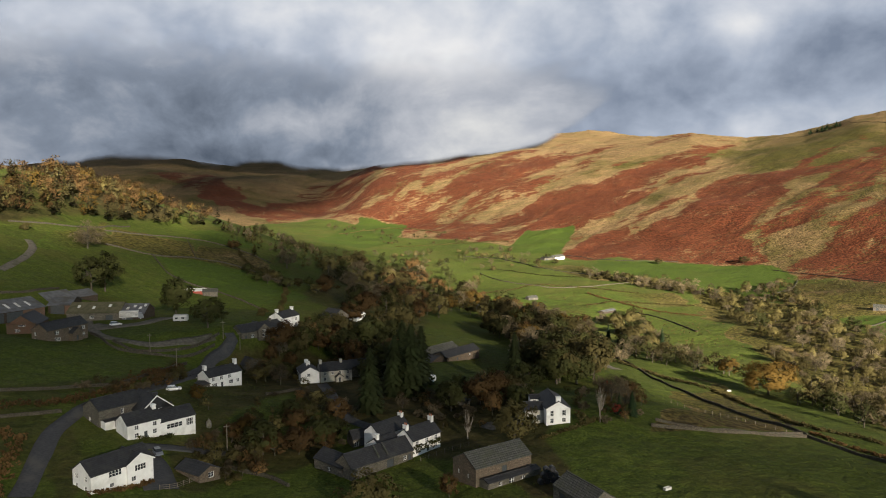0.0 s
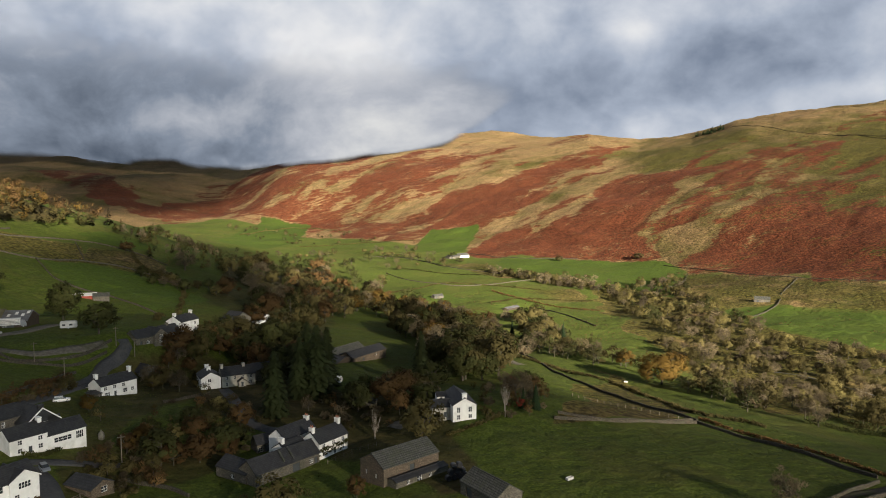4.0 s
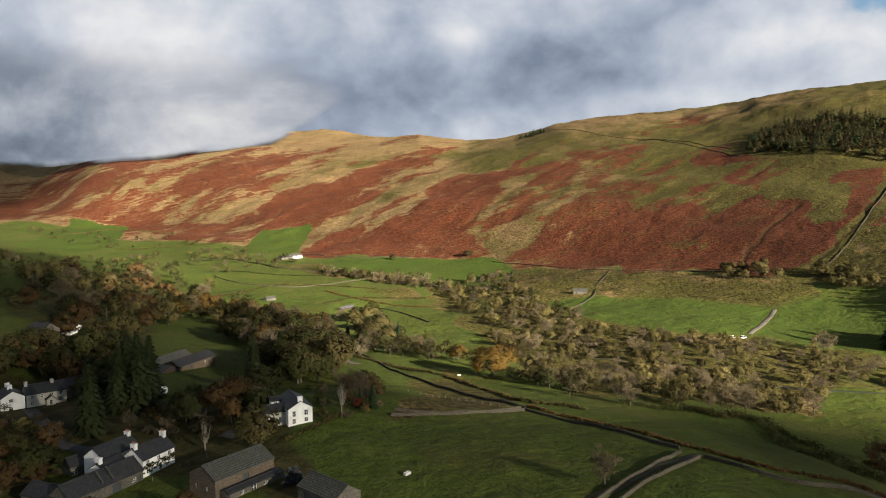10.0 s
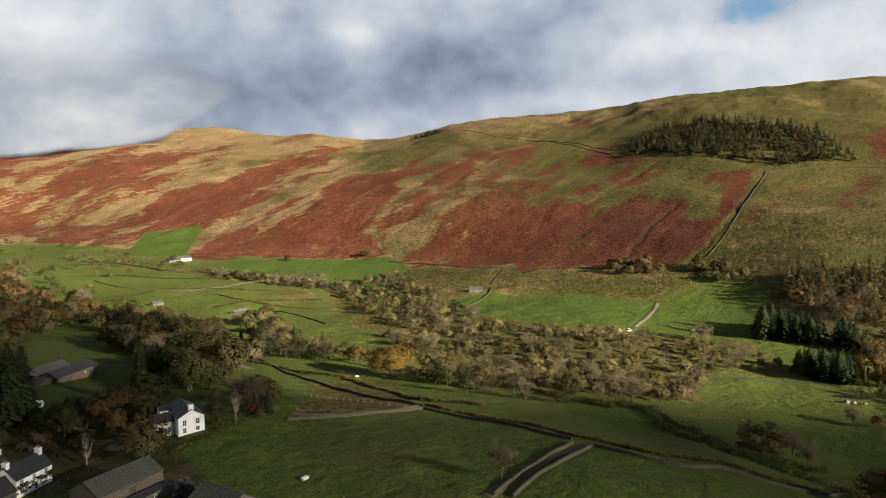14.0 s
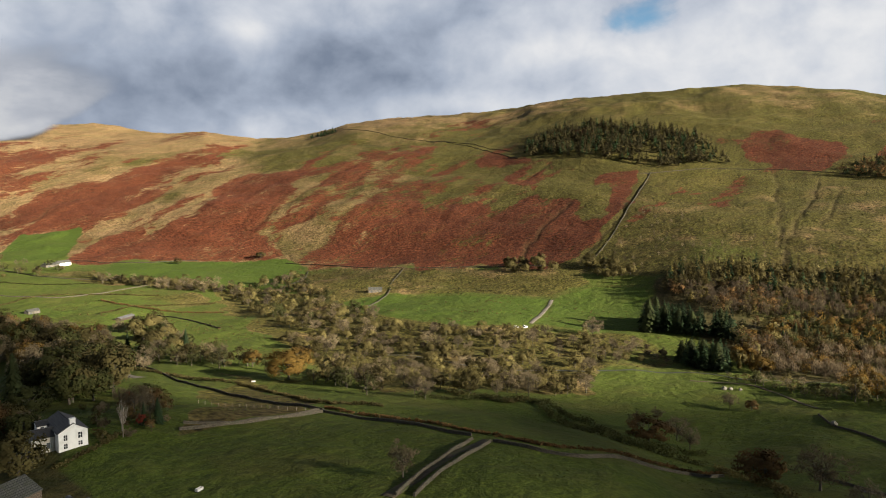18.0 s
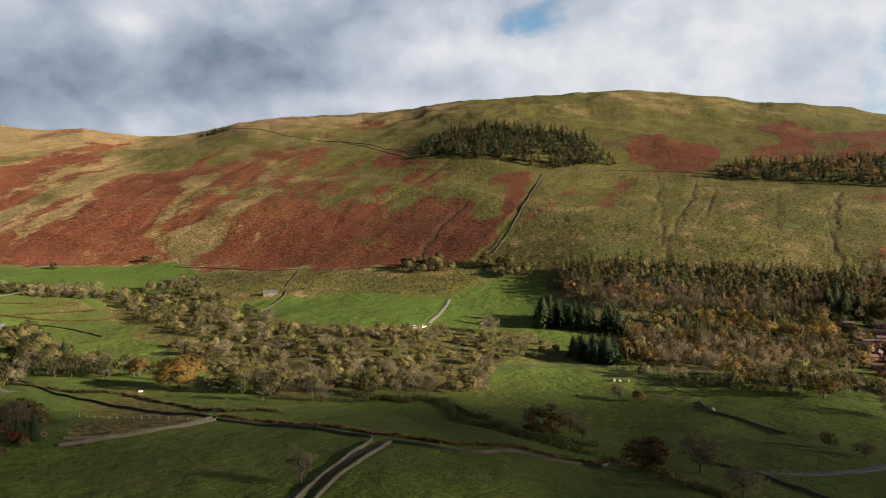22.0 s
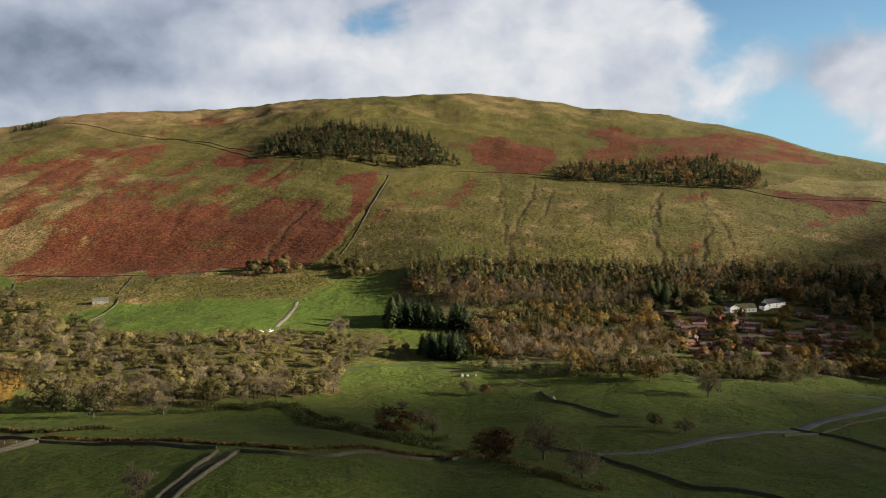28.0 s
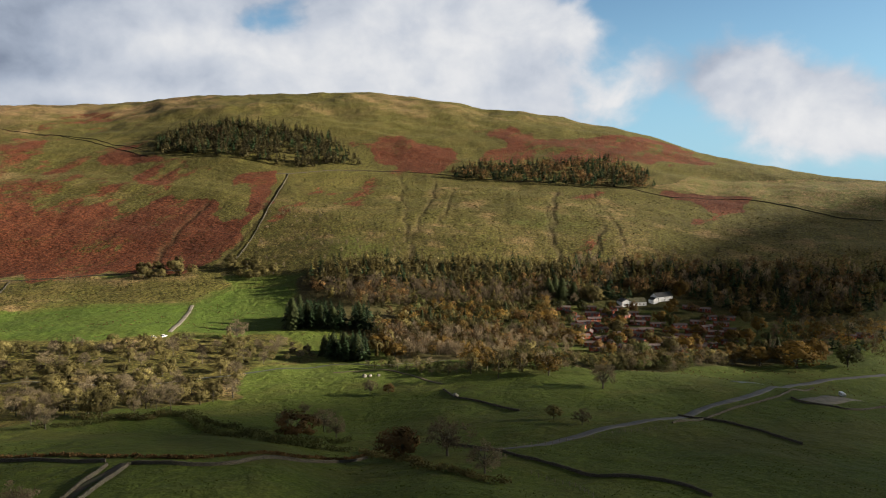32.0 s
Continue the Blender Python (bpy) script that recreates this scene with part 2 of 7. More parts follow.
POT = material("clay_pot", two_tone((0.36, 0.14, 0.07), (0.28, 0.12, 0.07), 3.0), 0.85)
TARMAC = material("tarmac", two_tone((0.042, 0.043, 0.046), (0.066, 0.067, 0.070), 1.5, (0.085, 0.083, 0.076), 0.15, 0.3, 0.02), 0.8, 0, 0.3)
TRACK = material("stony_track", two_tone((0.085, 0.076, 0.062), (0.150, 0.135, 0.112), 1.0, (0.060, 0.062, 0.035), 0.2, 0.5, 0.04), 0.9)
WATER = material("water", lambda n, v: ((0.030, 0.034, 0.030, 1), (n.noise(v, 1.2, 4.0), 0.3, 0.1)), 0.32, 0, 0.4)
EARTH = material("dark_earth", two_tone((0.045, 0.036, 0.024), (0.080, 0.064, 0.040), 1.0, (0.050, 0.060, 0.020), 0.3, 0.5, 0.05), 0.95)
FELLSTONE = material("fell_stone", masonry((0.030, 0.027, 0.020), (0.075, 0.065, 0.048), (0.014, 0.012, 0.010), 0.34), 0.95)
DRYSTONE = material("dry_stone", masonry((0.044, 0.039, 0.029), (0.112, 0.096, 0.071), (0.022, 0.019, 0.015), 0.34), 0.95)
BARK = material("bark", two_tone((0.050, 0.042, 0.033), (0.095, 0.080, 0.062), 3.0, (0.06, 0.07, 0.035), 0.5, 0.6, 0.05), 0.95)
PALEBARK = material("pale_bark", two_tone((0.30, 0.27, 0.23), (0.20, 0.17, 0.14), 3.0), 0.9)


def leaves(name, a, b, vary=0.30):
    """Foliage: each leaf clump has its own tone, each tree too."""

    def build(n, vec):
        isl = n.add("ShaderNodeNewGeometry").outputs["Random Per Island"]
        col = n.mix(n.range(isl, 0.0, 1.0, 0.40, 0.65, "LINEAR"), (*a, 1), (*b, 1))
        r = n.add("ShaderNodeObjectInfo").outputs["Random"]
        col = n.mix(1.0, col, n.ramp(r, (0.0, 1.0 - vary), (1.0, 1.0 + vary)), "MULTIPLY")
        own = n.add("ShaderNodeAttribute", {"attribute_name": "tree_tone"}).outputs["Fac"]
        col = n.mix(1.0, col, n.ramp(own, (0.0, 0.50), (0.5, 1.0), (1.0, 1.6)), "MULTIPLY")
        return n.mix(1.0, col, n.ramp(n.noise(vec, 0.13, 3.0), (0.35, 0.85), (0.65, 1.9)), "MULTIPLY")

    m = material(name, build, 0.85, 0, 0.15)
    n = m.node_tree
    bsdf = next(k for k in n.nodes if k.type == "BSDF_PRINCIPLED")
    out = next(k for k in n.nodes if k.type == "OUTPUT_MATERIAL")
    thin, both = n.nodes.new("ShaderNodeBsdfTranslucent"), n.nodes.new("ShaderNodeMixShader")
    both.inputs[0].default_value = 0.38
    n.links.new(bsdf.inputs["Base Color"].links[0].from_socket, thin.inputs[0])
    n.links.new(bsdf.outputs[0], both.inputs[1])
    n.links.new(thin.outputs[0], both.inputs[2])
    n.links.new(both.outputs[0], out.inputs[0])
    return m


LEAF_GREEN = leaves("leaves_green", (0.020, 0.025, 0.008), (0.050, 0.051, 0.016))
LEAF_OLIVE = leaves("leaves_olive", (0.044, 0.038, 0.014), (0.084, 0.071, 0.026))
LEAF_GOLD = leaves("leaves_gold", (0.058, 0.038, 0.009), (0.098, 0.061, 0.014))
LEAF_YEW = leaves("needles_olive", (0.015, 0.022, 0.008), (0.034, 0.041, 0.014))
LEAF_DUN = leaves("needles_dun", (0.034, 0.031, 0.014), (0.068, 0.058, 0.024))
LEAF_RUST = leaves("leaves_rust", (0.054, 0.034, 0.014), (0.104, 0.062, 0.024))
LEAF_RED = leaves("leaves_red", (0.072, 0.013, 0.009), (0.137, 0.029, 0.016))
LEAF_FIR = leaves("needles_dark", (0.009, 0.019, 0.008), (0.022, 0.036, 0.014))
LEAF_LARCH = leaves("needles_larch", (0.042, 0.036, 0.011), (0.076, 0.061, 0.018))
TWIG = leaves("bare_twigs", (0.062, 0.050, 0.030), (0.118, 0.095, 0.058))
WOODTWIG = leaves("birch_twigs", (0.046, 0.036, 0.023), (0.090, 0.070, 0.044))

TUFT = leaves("grass_tufts", (0.030, 0.050, 0.010), (0.085, 0.090, 0.024), 0.1)
RUSH = leaves("rush_tufts", (0.045, 0.034, 0.014), (0.110, 0.078, 0.034), 0.1)


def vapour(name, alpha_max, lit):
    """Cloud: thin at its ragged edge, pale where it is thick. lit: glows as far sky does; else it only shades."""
    m = bpy.data.materials.new(name)
    m.use_nodes = True
    n = Nodes(m.node_tree)
    vec = n.add("ShaderNodeNewGeometry").outputs["Position"]
    body = n.add("ShaderNodeSeparateColor", Color=n.add("ShaderNodeAttribute", {"attribute_name": "body"}).outputs["Color"])
    vec = n.add("ShaderNodeMapping", {}, Vector=vec, Scale=(1, 1, 1.5)).outputs[0]
    big, fine = n.noise(vec, 0.0026, 7.0, 0.55, 0.3), n.noise(vec, 0.0075, 8.0, 0.58, 0.3)
    rag = n.math("SUBTRACT", n.math("ADD", n.math("MULTIPLY", big, 1.1), n.math("MULTIPLY", fine, 0.7)), 0.9)
    alpha = n.range(n.math("ADD", body.outputs[0], n.math("MULTIPLY", rag, 0.9 if lit else 0.45)), 0.12, 0.88, 0.0, alpha_max)
    if lit:
        tone = n.math("ADD", n.math("MULTIPLY", body.outputs[1], 0.85), n.math("ADD", n.math("MULTIPLY", n.math("SUBTRACT", big, 0.5), 1.1), n.math("MULTIPLY", n.math("SUBTRACT", fine, 0.5), 0.35)))
        col = n.ramp(tone, (0.0, (0.075, 0.095, 0.13)), (0.3, (0.20, 0.235, 0.295)), (0.6, (0.42, 0.44, 0.485)), (0.85, (0.66, 0.66, 0.65)), (1.0, (0.80, 0.78, 0.75)))
        solid = n.add("ShaderNodeEmission", Color=col, Strength=0.25).outputs[0]
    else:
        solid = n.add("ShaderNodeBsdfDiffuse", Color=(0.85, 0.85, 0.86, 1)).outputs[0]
    mix = n.add("ShaderNodeMixShader", i0=alpha, i1=n.add("ShaderNodeBsdfTransparent").outputs[0], i2=solid)
    n.tree.links.new(mix.outputs[0], n.add("ShaderNodeOutputMaterial").inputs[0])
    MATS[name] = m
    return m


CLOUD_LIT = vapour("low_cloud", 0.98, True)
CLOUD_SHADE = vapour("high_cloud", 0.88, False)


# ---- the shape of the land: height along rays from the middle of the plan, metres ----
PROFILES = {}


def profile(azimuth, *nodes):
    """Height of the land at distances along one compass ray."""
    PROFILES[azimuth] = np.array(nodes, float)


profile(-48, (0, -2), (140, 3), (250, 16), (380, 42), (520, 80), (640, 112), (900, 140), (1500, 170), (2400, 190), (4700, 200))
profile(-31, (0, -2), (140, -2), (250, 7), (380, 17), (500, 38), (620, 72), (700, 82), (1000, 80), (1500, 80), (2300, 60), (3000, 150), (4700, 200))
profile(-22, (0, -2), (140, -4), (250, 0), (400, -2), (500, 16), (600, 32), (690, 50), (800, 52), (1100, 30), (1700, 8), (2200, 60), (2500, 128), (2800, 150), (3400, 280), (4700, 350))
profile(-16, (0, -2), (140, -5), (250, -8), (400, -7), (550, 8), (700, 26), (780, 27), (1000, -2), (1600, -8), (2100, 45), (2350, 108), (2700, 130), (3300, 330), (4700, 400))
profile(-10, (0, -2), (140, -5), (250, -9), (400, -12), (550, -6), (680, 0), (800, -8), (1200, -22), (1600, -14), (2000, 6), (2500, 110), (3100, 270), (3600, 330), (4700, 350))
profile(-4, (0, -2), (140, -4), (250, -9), (400, -18), (600, -26), (900, -34), (1350, -27), (1600, -13), (1900, 70), (2300, 160), (2700, 220), (3300, 280), (4700, 300))
profile(4, (0, -2), (140, -3), (200, -5), (330, -19), (500, -34), (640, -42), (900, -34), (1200, -24), (1450, 4), (1800, 90), (2200, 180), (2500, 235), (3200, 240), (4700, 240))
profile(11, (0, -2), (140, -3), (190, -3), (300, -16), (420, -32), (600, -42), (900, -34), (1060, -28), (1350, 20), (1800, 120), (2200, 205), (2450, 254), (3200, 240), (4700, 220))
profile(20, (0, -2), (142, -3), (218, -8), (324, -25), (525, -43), (690, -45), (850, -37), (960, -31), (1250, 45), (1700, 135), (2050, 205), (2250, 220), (3000, 200), (4700, 200))
profile(30, (0, -2), (142, -3), (200, -7), (310, -26), (440, -42), (640, -43), (780, -33), (870, -27), (1100, 42), (1500, 140), (1900, 225), (2150, 243), (3000, 220), (4700, 200))
profile(40, (0, -2), (142, -3), (190, -7), (290, -28), (400, -40), (510, -39), (650, -38), (720, -32), (800, -23), (1000, 32), (1300, 106), (1700, 214), (2000, 278), (2150, 284), (3000, 230), (4700, 200))
profile(50, (0, -2), (142, -4), (190, -10), (280, -33), (380, -45), (500, -44), (620, -40), (740, -22), (900, 22), (1150, 88), (1500, 200), (1800, 292), (1950, 312), (2300, 300), (4700, 200))
profile(58, (0, -2), (142, -7), (190, -19), (250, -32), (330, -45), (470, -47), (600, -36), (740, -8), (900, 30), (1180, 88), (1500, 195), (1850, 305), (1980, 320), (2300, 300), (4700, 200))
profile(66, (0, -2), (142, -7), (190, -17), (250, -28), (330, -40), (430, -45), (480, -50), (600, -46), (760, -10), (950, 38), (1180, 82), (1500, 180), (1800, 278), (1950, 300), (2300, 280), (4700, 150))
profile(75, (0, -2), (142, -8), (190, -18), (240, -25), (330, -37), (430, -45), (490, -54), (620, -48), (780, -14), (960, 32), (1180, 74), (1500, 160), (1800, 226), (1920, 240), (2300, 230), (4700, 100))
profile(81, (0, -2), (142, -8), (190, -16), (245, -25), (330, -36), (420, -44), (470, -53), (590, -53), (740, -32), (900, 8), (1100, 46), (1450, 128), (1750, 186), (1880, 196), (2250, 180), (4700, 80))
profile(87, (0, -2), (142, -8), (190, -15), (250, -25), (330, -36), (415, -43), (460, -52), (560, -58), (700, -48), (820, -25), (1000, 14), (1250, 62), (1600, 125), (1750, 134), (2200, 120), (4700, 60))
profile(97, (0, -2), (142, -7), (190, -14), (250, -24), (330, -36), (410, -45), (470, -55), (600, -58), (760, -42), (900, -12), (1050, 16), (1300, 62), (1600, 81), (1750, 81), (2300, 60), (4700, 20))
profile(115, (0, -2), (142, -7), (250, -24), (410, -48), (600, -62), (900, -40), (1300, 10), (2300, 30), (4700, 0))
profile(160, (0, -2), (142, -6), (410, -40), (900, -65), (1500, -60), (2300, -30), (4700, -40))
profile(210, (0, -2), (142, 2), (410, 0), (900, -20), (2300, -40), (4700, -60))
profile(265, (0, -2), (142, 15), (410, 60), (900, 130), (1500, 180), (2300, 190), (4700, 150))
profile(312, (0, -2), (140, 3), (250, 16), (380, 42), (520, 80), (640, 112), (900, 140), (1500, 170), (2400, 190), (4700, 200))


def smooth_through(xs, ys, x):
    """A curve through points that does not overshoot them."""
    h, d = np.diff(xs), np.diff(ys, axis=0) / np.diff(xs).reshape(-1, *([1] * (np.ndim(ys) - 1)))
    m = np.zeros_like(ys)
    same = d[:-1] * d[1:] > 0
    m[1:-1] = np.where(same, 2 * d[:-1] * d[1:] / np.where(same, d[:-1] + d[1:], 1), 0)
    m[0], m[-1] = d[0], d[-1]
    k = np.clip(np.searchsorted(xs, x) - 1, 0, len(h) - 1)
    w = ((x - xs[k]) / h[k])
    w = w.reshape(-1, *([1] * (np.ndim(ys) - 1)))
    hk = h[k].reshape(w.shape)
    return ((1 + 2 * w) * (1 - w) ** 2 * ys[k] + w * (1 - w) ** 2 * hk * m[k] + w * w * (3 - 2 * w) * ys[k + 1] + w * w * (w - 1) * hk * m[k + 1])


def value_noise(x, y, seed=0):
    """Smooth noise of grain 1, from -1 to 1."""
    xi, yi = np.floor(x).astype(np.int64), np.floor(y).astype(np.int64)
    u, v = x - xi, y - yi
    u, v = u * u * u * (u * (6 * u - 15) + 10), v * v * v * (v * (6 * v - 15) + 10)

    def corner(a, b):
        n = (a * 374761393 + b * 668265263 + seed * 974711) & 0x7FFFFFFF
        n = ((n ^ (n >> 13)) * 1274126177) & 0x7FFFFFFF
        return ((n ^ (n >> 16)) & 0xFFFF) / 32767.5 - 1

    a, b, c, d = corner(xi, yi), corner(xi + 1, yi), corner(xi, yi + 1), corner(xi + 1, yi + 1)
    return (a * (1 - u) + b * u) * (1 - v) + (c * (1 - u) + d * u) * v


def fbm(x, y, grain, octaves=4, seed=0):
    total, size, amp = 0.0, 1.0 / grain, 1.0
    for i in range(octaves):
        total = total + amp * value_noise(x * size + 17.3 * i, y * size - 9.1 * i, seed + i)
        size, amp = size * 2.03, amp * 0.5
    return total


TABLE_R = np.concatenate([np.linspace(0, 1000, 401), np.linspace(1000, 4700, 371)[1:]])
TABLE_A = np.arange(-48.0, 312.01, 0.5)
_keys = np.array(sorted(PROFILES), float)
_cols = np.array([smooth_through(PROFILES[a][:, 0], PROFILES[a][:, 1], TABLE_R) for a in sorted(PROFILES)])
TABLE = smooth_through(_keys, _cols, TABLE_A)
TABLE = (np.roll(TABLE, 2, 0) + np.roll(TABLE, 1, 0) + TABLE + np.roll(TABLE, -1, 0) + np.roll(TABLE, -2, 0)) / 5


# crests and saddles of the skyline, metres above or below the rays' own
crest = lambda a: np.interp(a, (0, 5, 11, 16, 18.8, 20.5, 22.7, 26.5, 28.3, 29.6, 31, 34, 36.5, 39, 44, 49, 54, 59, 64, 68.7, 72, 74.7, 79, 82.4, 87, 94, 97), (0, 9, 9, 8, 13, 4, -12, -13, -4, 6, 10, 7, 2, -9, 0, -6, -3, 2, -2, -10, 5, 15, 15, 5, -4, -9, 0))
fell_foot = lambda a: np.interp(a, (-40, -22, -16, -10, -4, 4, 11, 20, 30, 40, 50, 58, 75, 97, 120), (560, 760, 1500, 1850, 1430, 1200, 1060, 950, 865, 795, 735, 690, 740, 860, 900))


def land(x, y):
    """Height of the ground at plan points (arrays or numbers)."""
    x, y = np.asarray(x, float), np.asarray(y, float)
    r = np.hypot(x, y)
    a = (np.degrees(np.arctan2(x, y)) + 48.0) % 360.0 / 0.5
    i = np.clip(a.astype(int), 0, len(TABLE_A) - 2)
    u = a - i
    j = np.clip(np.searchsorted(TABLE_R, r) - 1, 0, len(TABLE_R) - 2)
    v = np.clip((r - TABLE_R[j]) / (TABLE_R[j + 1] - TABLE_R[j]), 0, 1)
    z = (TABLE[i, j] * (1 - u) + TABLE[i + 1, j] * u) * (1 - v) + (TABLE[i, j + 1] * (1 - u) + TABLE[i + 1, j + 1] * u) * v
    far = np.clip((r - 650) / 500, 0, 1)
    gully = 1 - np.abs(fbm(x * 0.94 + y * 0.34, (y * 0.94 - x * 0.34) * 0.3, 150, 3, 7))
    knoll = fbm(x, y, 420, 4, 3)
    crag = np.clip(z - 150, 0, 80) / 80
    az = a * 0.5 - 48.0
    slope = np.clip((r - fell_foot(np.clip(az, -40, 120)) - 40) / 140, 0, 1) * np.clip((1900 - r) / 500, 0, 1)
    rill = 1 - np.abs(fbm(az * 17.5, r * 0.10, 55, 3, 71))
    bank = 1 - np.abs(fbm(az * 15.9 - r * 0.41, (az * 7.2 + r * 0.91) * 0.12, 60, 3, 73))
    east = np.clip((az - 46) / 8, 0, 1)
    z = z - slope * (east * np.clip(rill - 0.66, 0, 1) * 1.2 * np.clip((1300 - r) / 200, 0, 1) + (1 - east) * np.clip(az / 8 + 1, 0, 1) * np.clip(bank - 0.60, 0, 1) * 3.2)
    top = np.clip((r - 1450) / 480, 0, 1)
    z = z + crest(az) * top * top * (3 - 2 * top)
    # the level farmyard cut into the rise
    u, v = 0.924 * (x + 126) + 0.383 * (y - 304), 0.924 * (y - 304) - 0.383 * (x + 126)
    yard = np.clip((1.45 - np.hypot(u / 58, v / 40)) / 0.6, 0, 1)
    yard = yard * yard * (3 - 2 * yard)
    z = z * (1 - yard) + 5.6 * yard
    return z + far * (gully - 0.7) * 5 + far * knoll * 4.5 + far * fbm(x, y, 45, 3, 15) * 1.3 + crag * (fbm(x, y, 110, 5, 12) * 5) + (1 - far) * (fbm(x, y, 55, 3, 5) * 1.5 + fbm(x, y, 15, 3, 9) * 0.16)


# ---- small builders ----
def mesh(name, verts, faces, mat=None, smooth=False):
    me = bpy.data.meshes.new(name)
    me.from_pydata([tuple(v) for v in verts], [], [tuple(f) for f in faces])
    if mat:
        me.materials.append(mat)
    if smooth:
        me.polygons.foreach_set("use_smooth", [True] * len(me.polygons))
    return me


def part(name, bm, mat, parent, label=""):
    """Links a bmesh, or a finished mesh, as one object under a thing or a part."""
    if isinstance(bm, bpy.types.Mesh):
        me = bm
    else:
        me = bpy.data.meshes.new(name)
        bm.to_mesh(me)
        bm.free()
    if mat and not me.materials:
        me.materials.append(mat)
    ob = new(name, me)
    ob.parent = parent
    return tagged(ob, label) if label else ob


def thing(name, x, y, z, heading, label, category, group="", kind=""):
    ob = new(name)
    ob.matrix_world = pose(x, y, z, 0, 0, heading)
    ob.empty_display_size = 1.0
    return tagged(ob, label, category, group, kind)


def inside(poly, x, y):
    """Which plan points lie inside a polygon."""
    hit = np.zeros(np.shape(x), bool)
    for (x0, y0), (x1, y1) in zip(poly, poly[1:] + poly[:1]):
        if y0 == y1:
            continue
        hit ^= ((y0 > y) != (y1 > y)) & (x < (x1 - x0) * (y - y0) / (y1 - y0) + x0)
    return hit


def step(a, b, v):
    u = np.clip((v - a) / (b - a), 0, 1)
    return u * u * (3 - 2 * u)


# ---- the ground: one sheet, with what grows on it ----
# bracken on the fell, with how densely it grows
BRACKEN = [
    (0.95, [(378, 834), (407, 785), (468, 659), (526, 571), (578, 521), (736, 584), (898, 676), (928, 709), (891, 767), (803, 673), (724, 612), (686, 643), (744, 686), (763, 724), (747, 752), (695, 774), (661, 803), (594, 834), (543, 844), (500, 894), (461, 887), (427, 887)]),
    (0.52, [(461, 887), (500, 894), (543, 844), (594, 834), (638, 867), (645, 969), (727, 1039), (850, 1118), (884, 1241), (795, 1234), (698, 1195), (628, 1184), (536, 1069), (438, 983), (429, 890)]),
    (0.92, [(847, 1043), (889, 1045), (897, 990), (884, 903), (878, 818), (897, 773), (888, 764), (873, 812), (862, 908), (834, 997)]),
    (0.70, [(757, 825), (840, 885), (868, 846), (814, 832), (735, 786)]),
    (0.90, [(156, 1032), (232, 1173), (297, 1150), (377, 1135), (450, 1262), (502, 1320), (605, 1298), (632, 1258), (541, 1120), (506, 1106), (456, 1041), (413, 1024), (410, 938), (408, 878), (369, 847), (301, 912), (203, 1000)]),
    (0.72, [(179, 1356), (222, 1326), (291, 1292), (365, 1368), (448, 1474), (524, 1499), (636, 1632), (506, 1585), (396, 1600), (312, 1602), (207, 1550)]),
    (0.62, [(-294, 1905), (-240, 2038), (-184, 2136), (-110, 2309), (-50, 2256), (-57, 1947), (-114, 1824), (-118, 1696), (-185, 1734)]),
    (0.58, [(-106, 1673), (-54, 1755), (18, 1856), (72, 1927), (159, 1837), (100, 1737), (28, 1752), (-8, 1696), (-41, 1664)]),
    (0.66, [(-50, 1575), (10, 1288), (89, 1409), (164, 1358), (207, 1441), (245, 1537), (214, 1566), (164, 1535), (139, 1401), (52, 1475), (2, 1548)]),
    (0.75, [(147, 1384), (195, 1431), (288, 1460), (390, 1490), (445, 1508), (544, 1568), (620, 1622), (492, 1619), (368, 1602), (274, 1637), (193, 1584), (204, 1498)]),
    (0.66, [(1174, 740), (1226, 709), (1284, 643), (1276, 604), (1239, 561), (1136, 536), (1093, 524), (1074, 553), (1070, 602), (1121, 658)]),
    (0.68, [(1420, 605), (1497, 588), (1508, 511), (1438, 441), (1519, 405), (1586, 348), (1634, 292), (1595, 130), (1536, 189), (1466, 229), (1410, 271), (1331, 278), (1283, 341), (1247, 421), (1202, 485), (1266, 496), (1349, 456), (1387, 529)]),
    (0.97, [(1188, 171), (1112, 134), (1100, 18), (1216, 21), (1236, 99), (1198, 125)]),
    (0.72, [(1414, 423), (1579, 342), (1633, 274), (1747, 212), (1484, 104), (1438, 173), (1367, 218), (1329, 268), (1273, 350)]),
    (0.50, [(882, 216), (908, 192), (820, 180), (795, 183)]),
    (0.80, [(1087, 1005), (1117, 971), (1085, 922), (1042, 941)]),
    (0.60, [(-940, 2295), (-893, 2590), (-644, 2187), (-474, 1943), (-477, 1744), (-599, 1933), (-759, 2107)]),
    (0.60, [(-477, 1744), (-428, 2333), (-252, 2342), (-179, 2333), (-253, 2052), (-330, 1867)]),
]
# wet gullies, trods and sunk walls down the fell, with their half width
GULLIES = [
    (2.6, [(1077, 307), (876, 253), (752, 213)]),
    (1.2, [(985, 294), (798, 234)]),
    (1.6, [(1058, 504), (907, 440), (737, 378)]),
    (3.0, [(720, 366), (668, 344)]),
    (1.2, [(1112, 252), (955, 203), (830, 152)]),
    (1.2, [(1026, 460), (903, 411), (812, 378)]),
    (1.2, [(1049, 558), (854, 448), (720, 375)]),
    (2.0, [(902, 199), (781, 175)]),
    (2.0, [(741, 690), (665, 653), (551, 591)]),
    (1.6, [(930, 700), (742, 591), (578, 521)]),
    (1.0, [(518, 1114), (442, 1029), (401, 1016), (417, 935), (403, 845)]),
    (1.4, [(248, 1496), (186, 1388), (130, 1382)]),
]
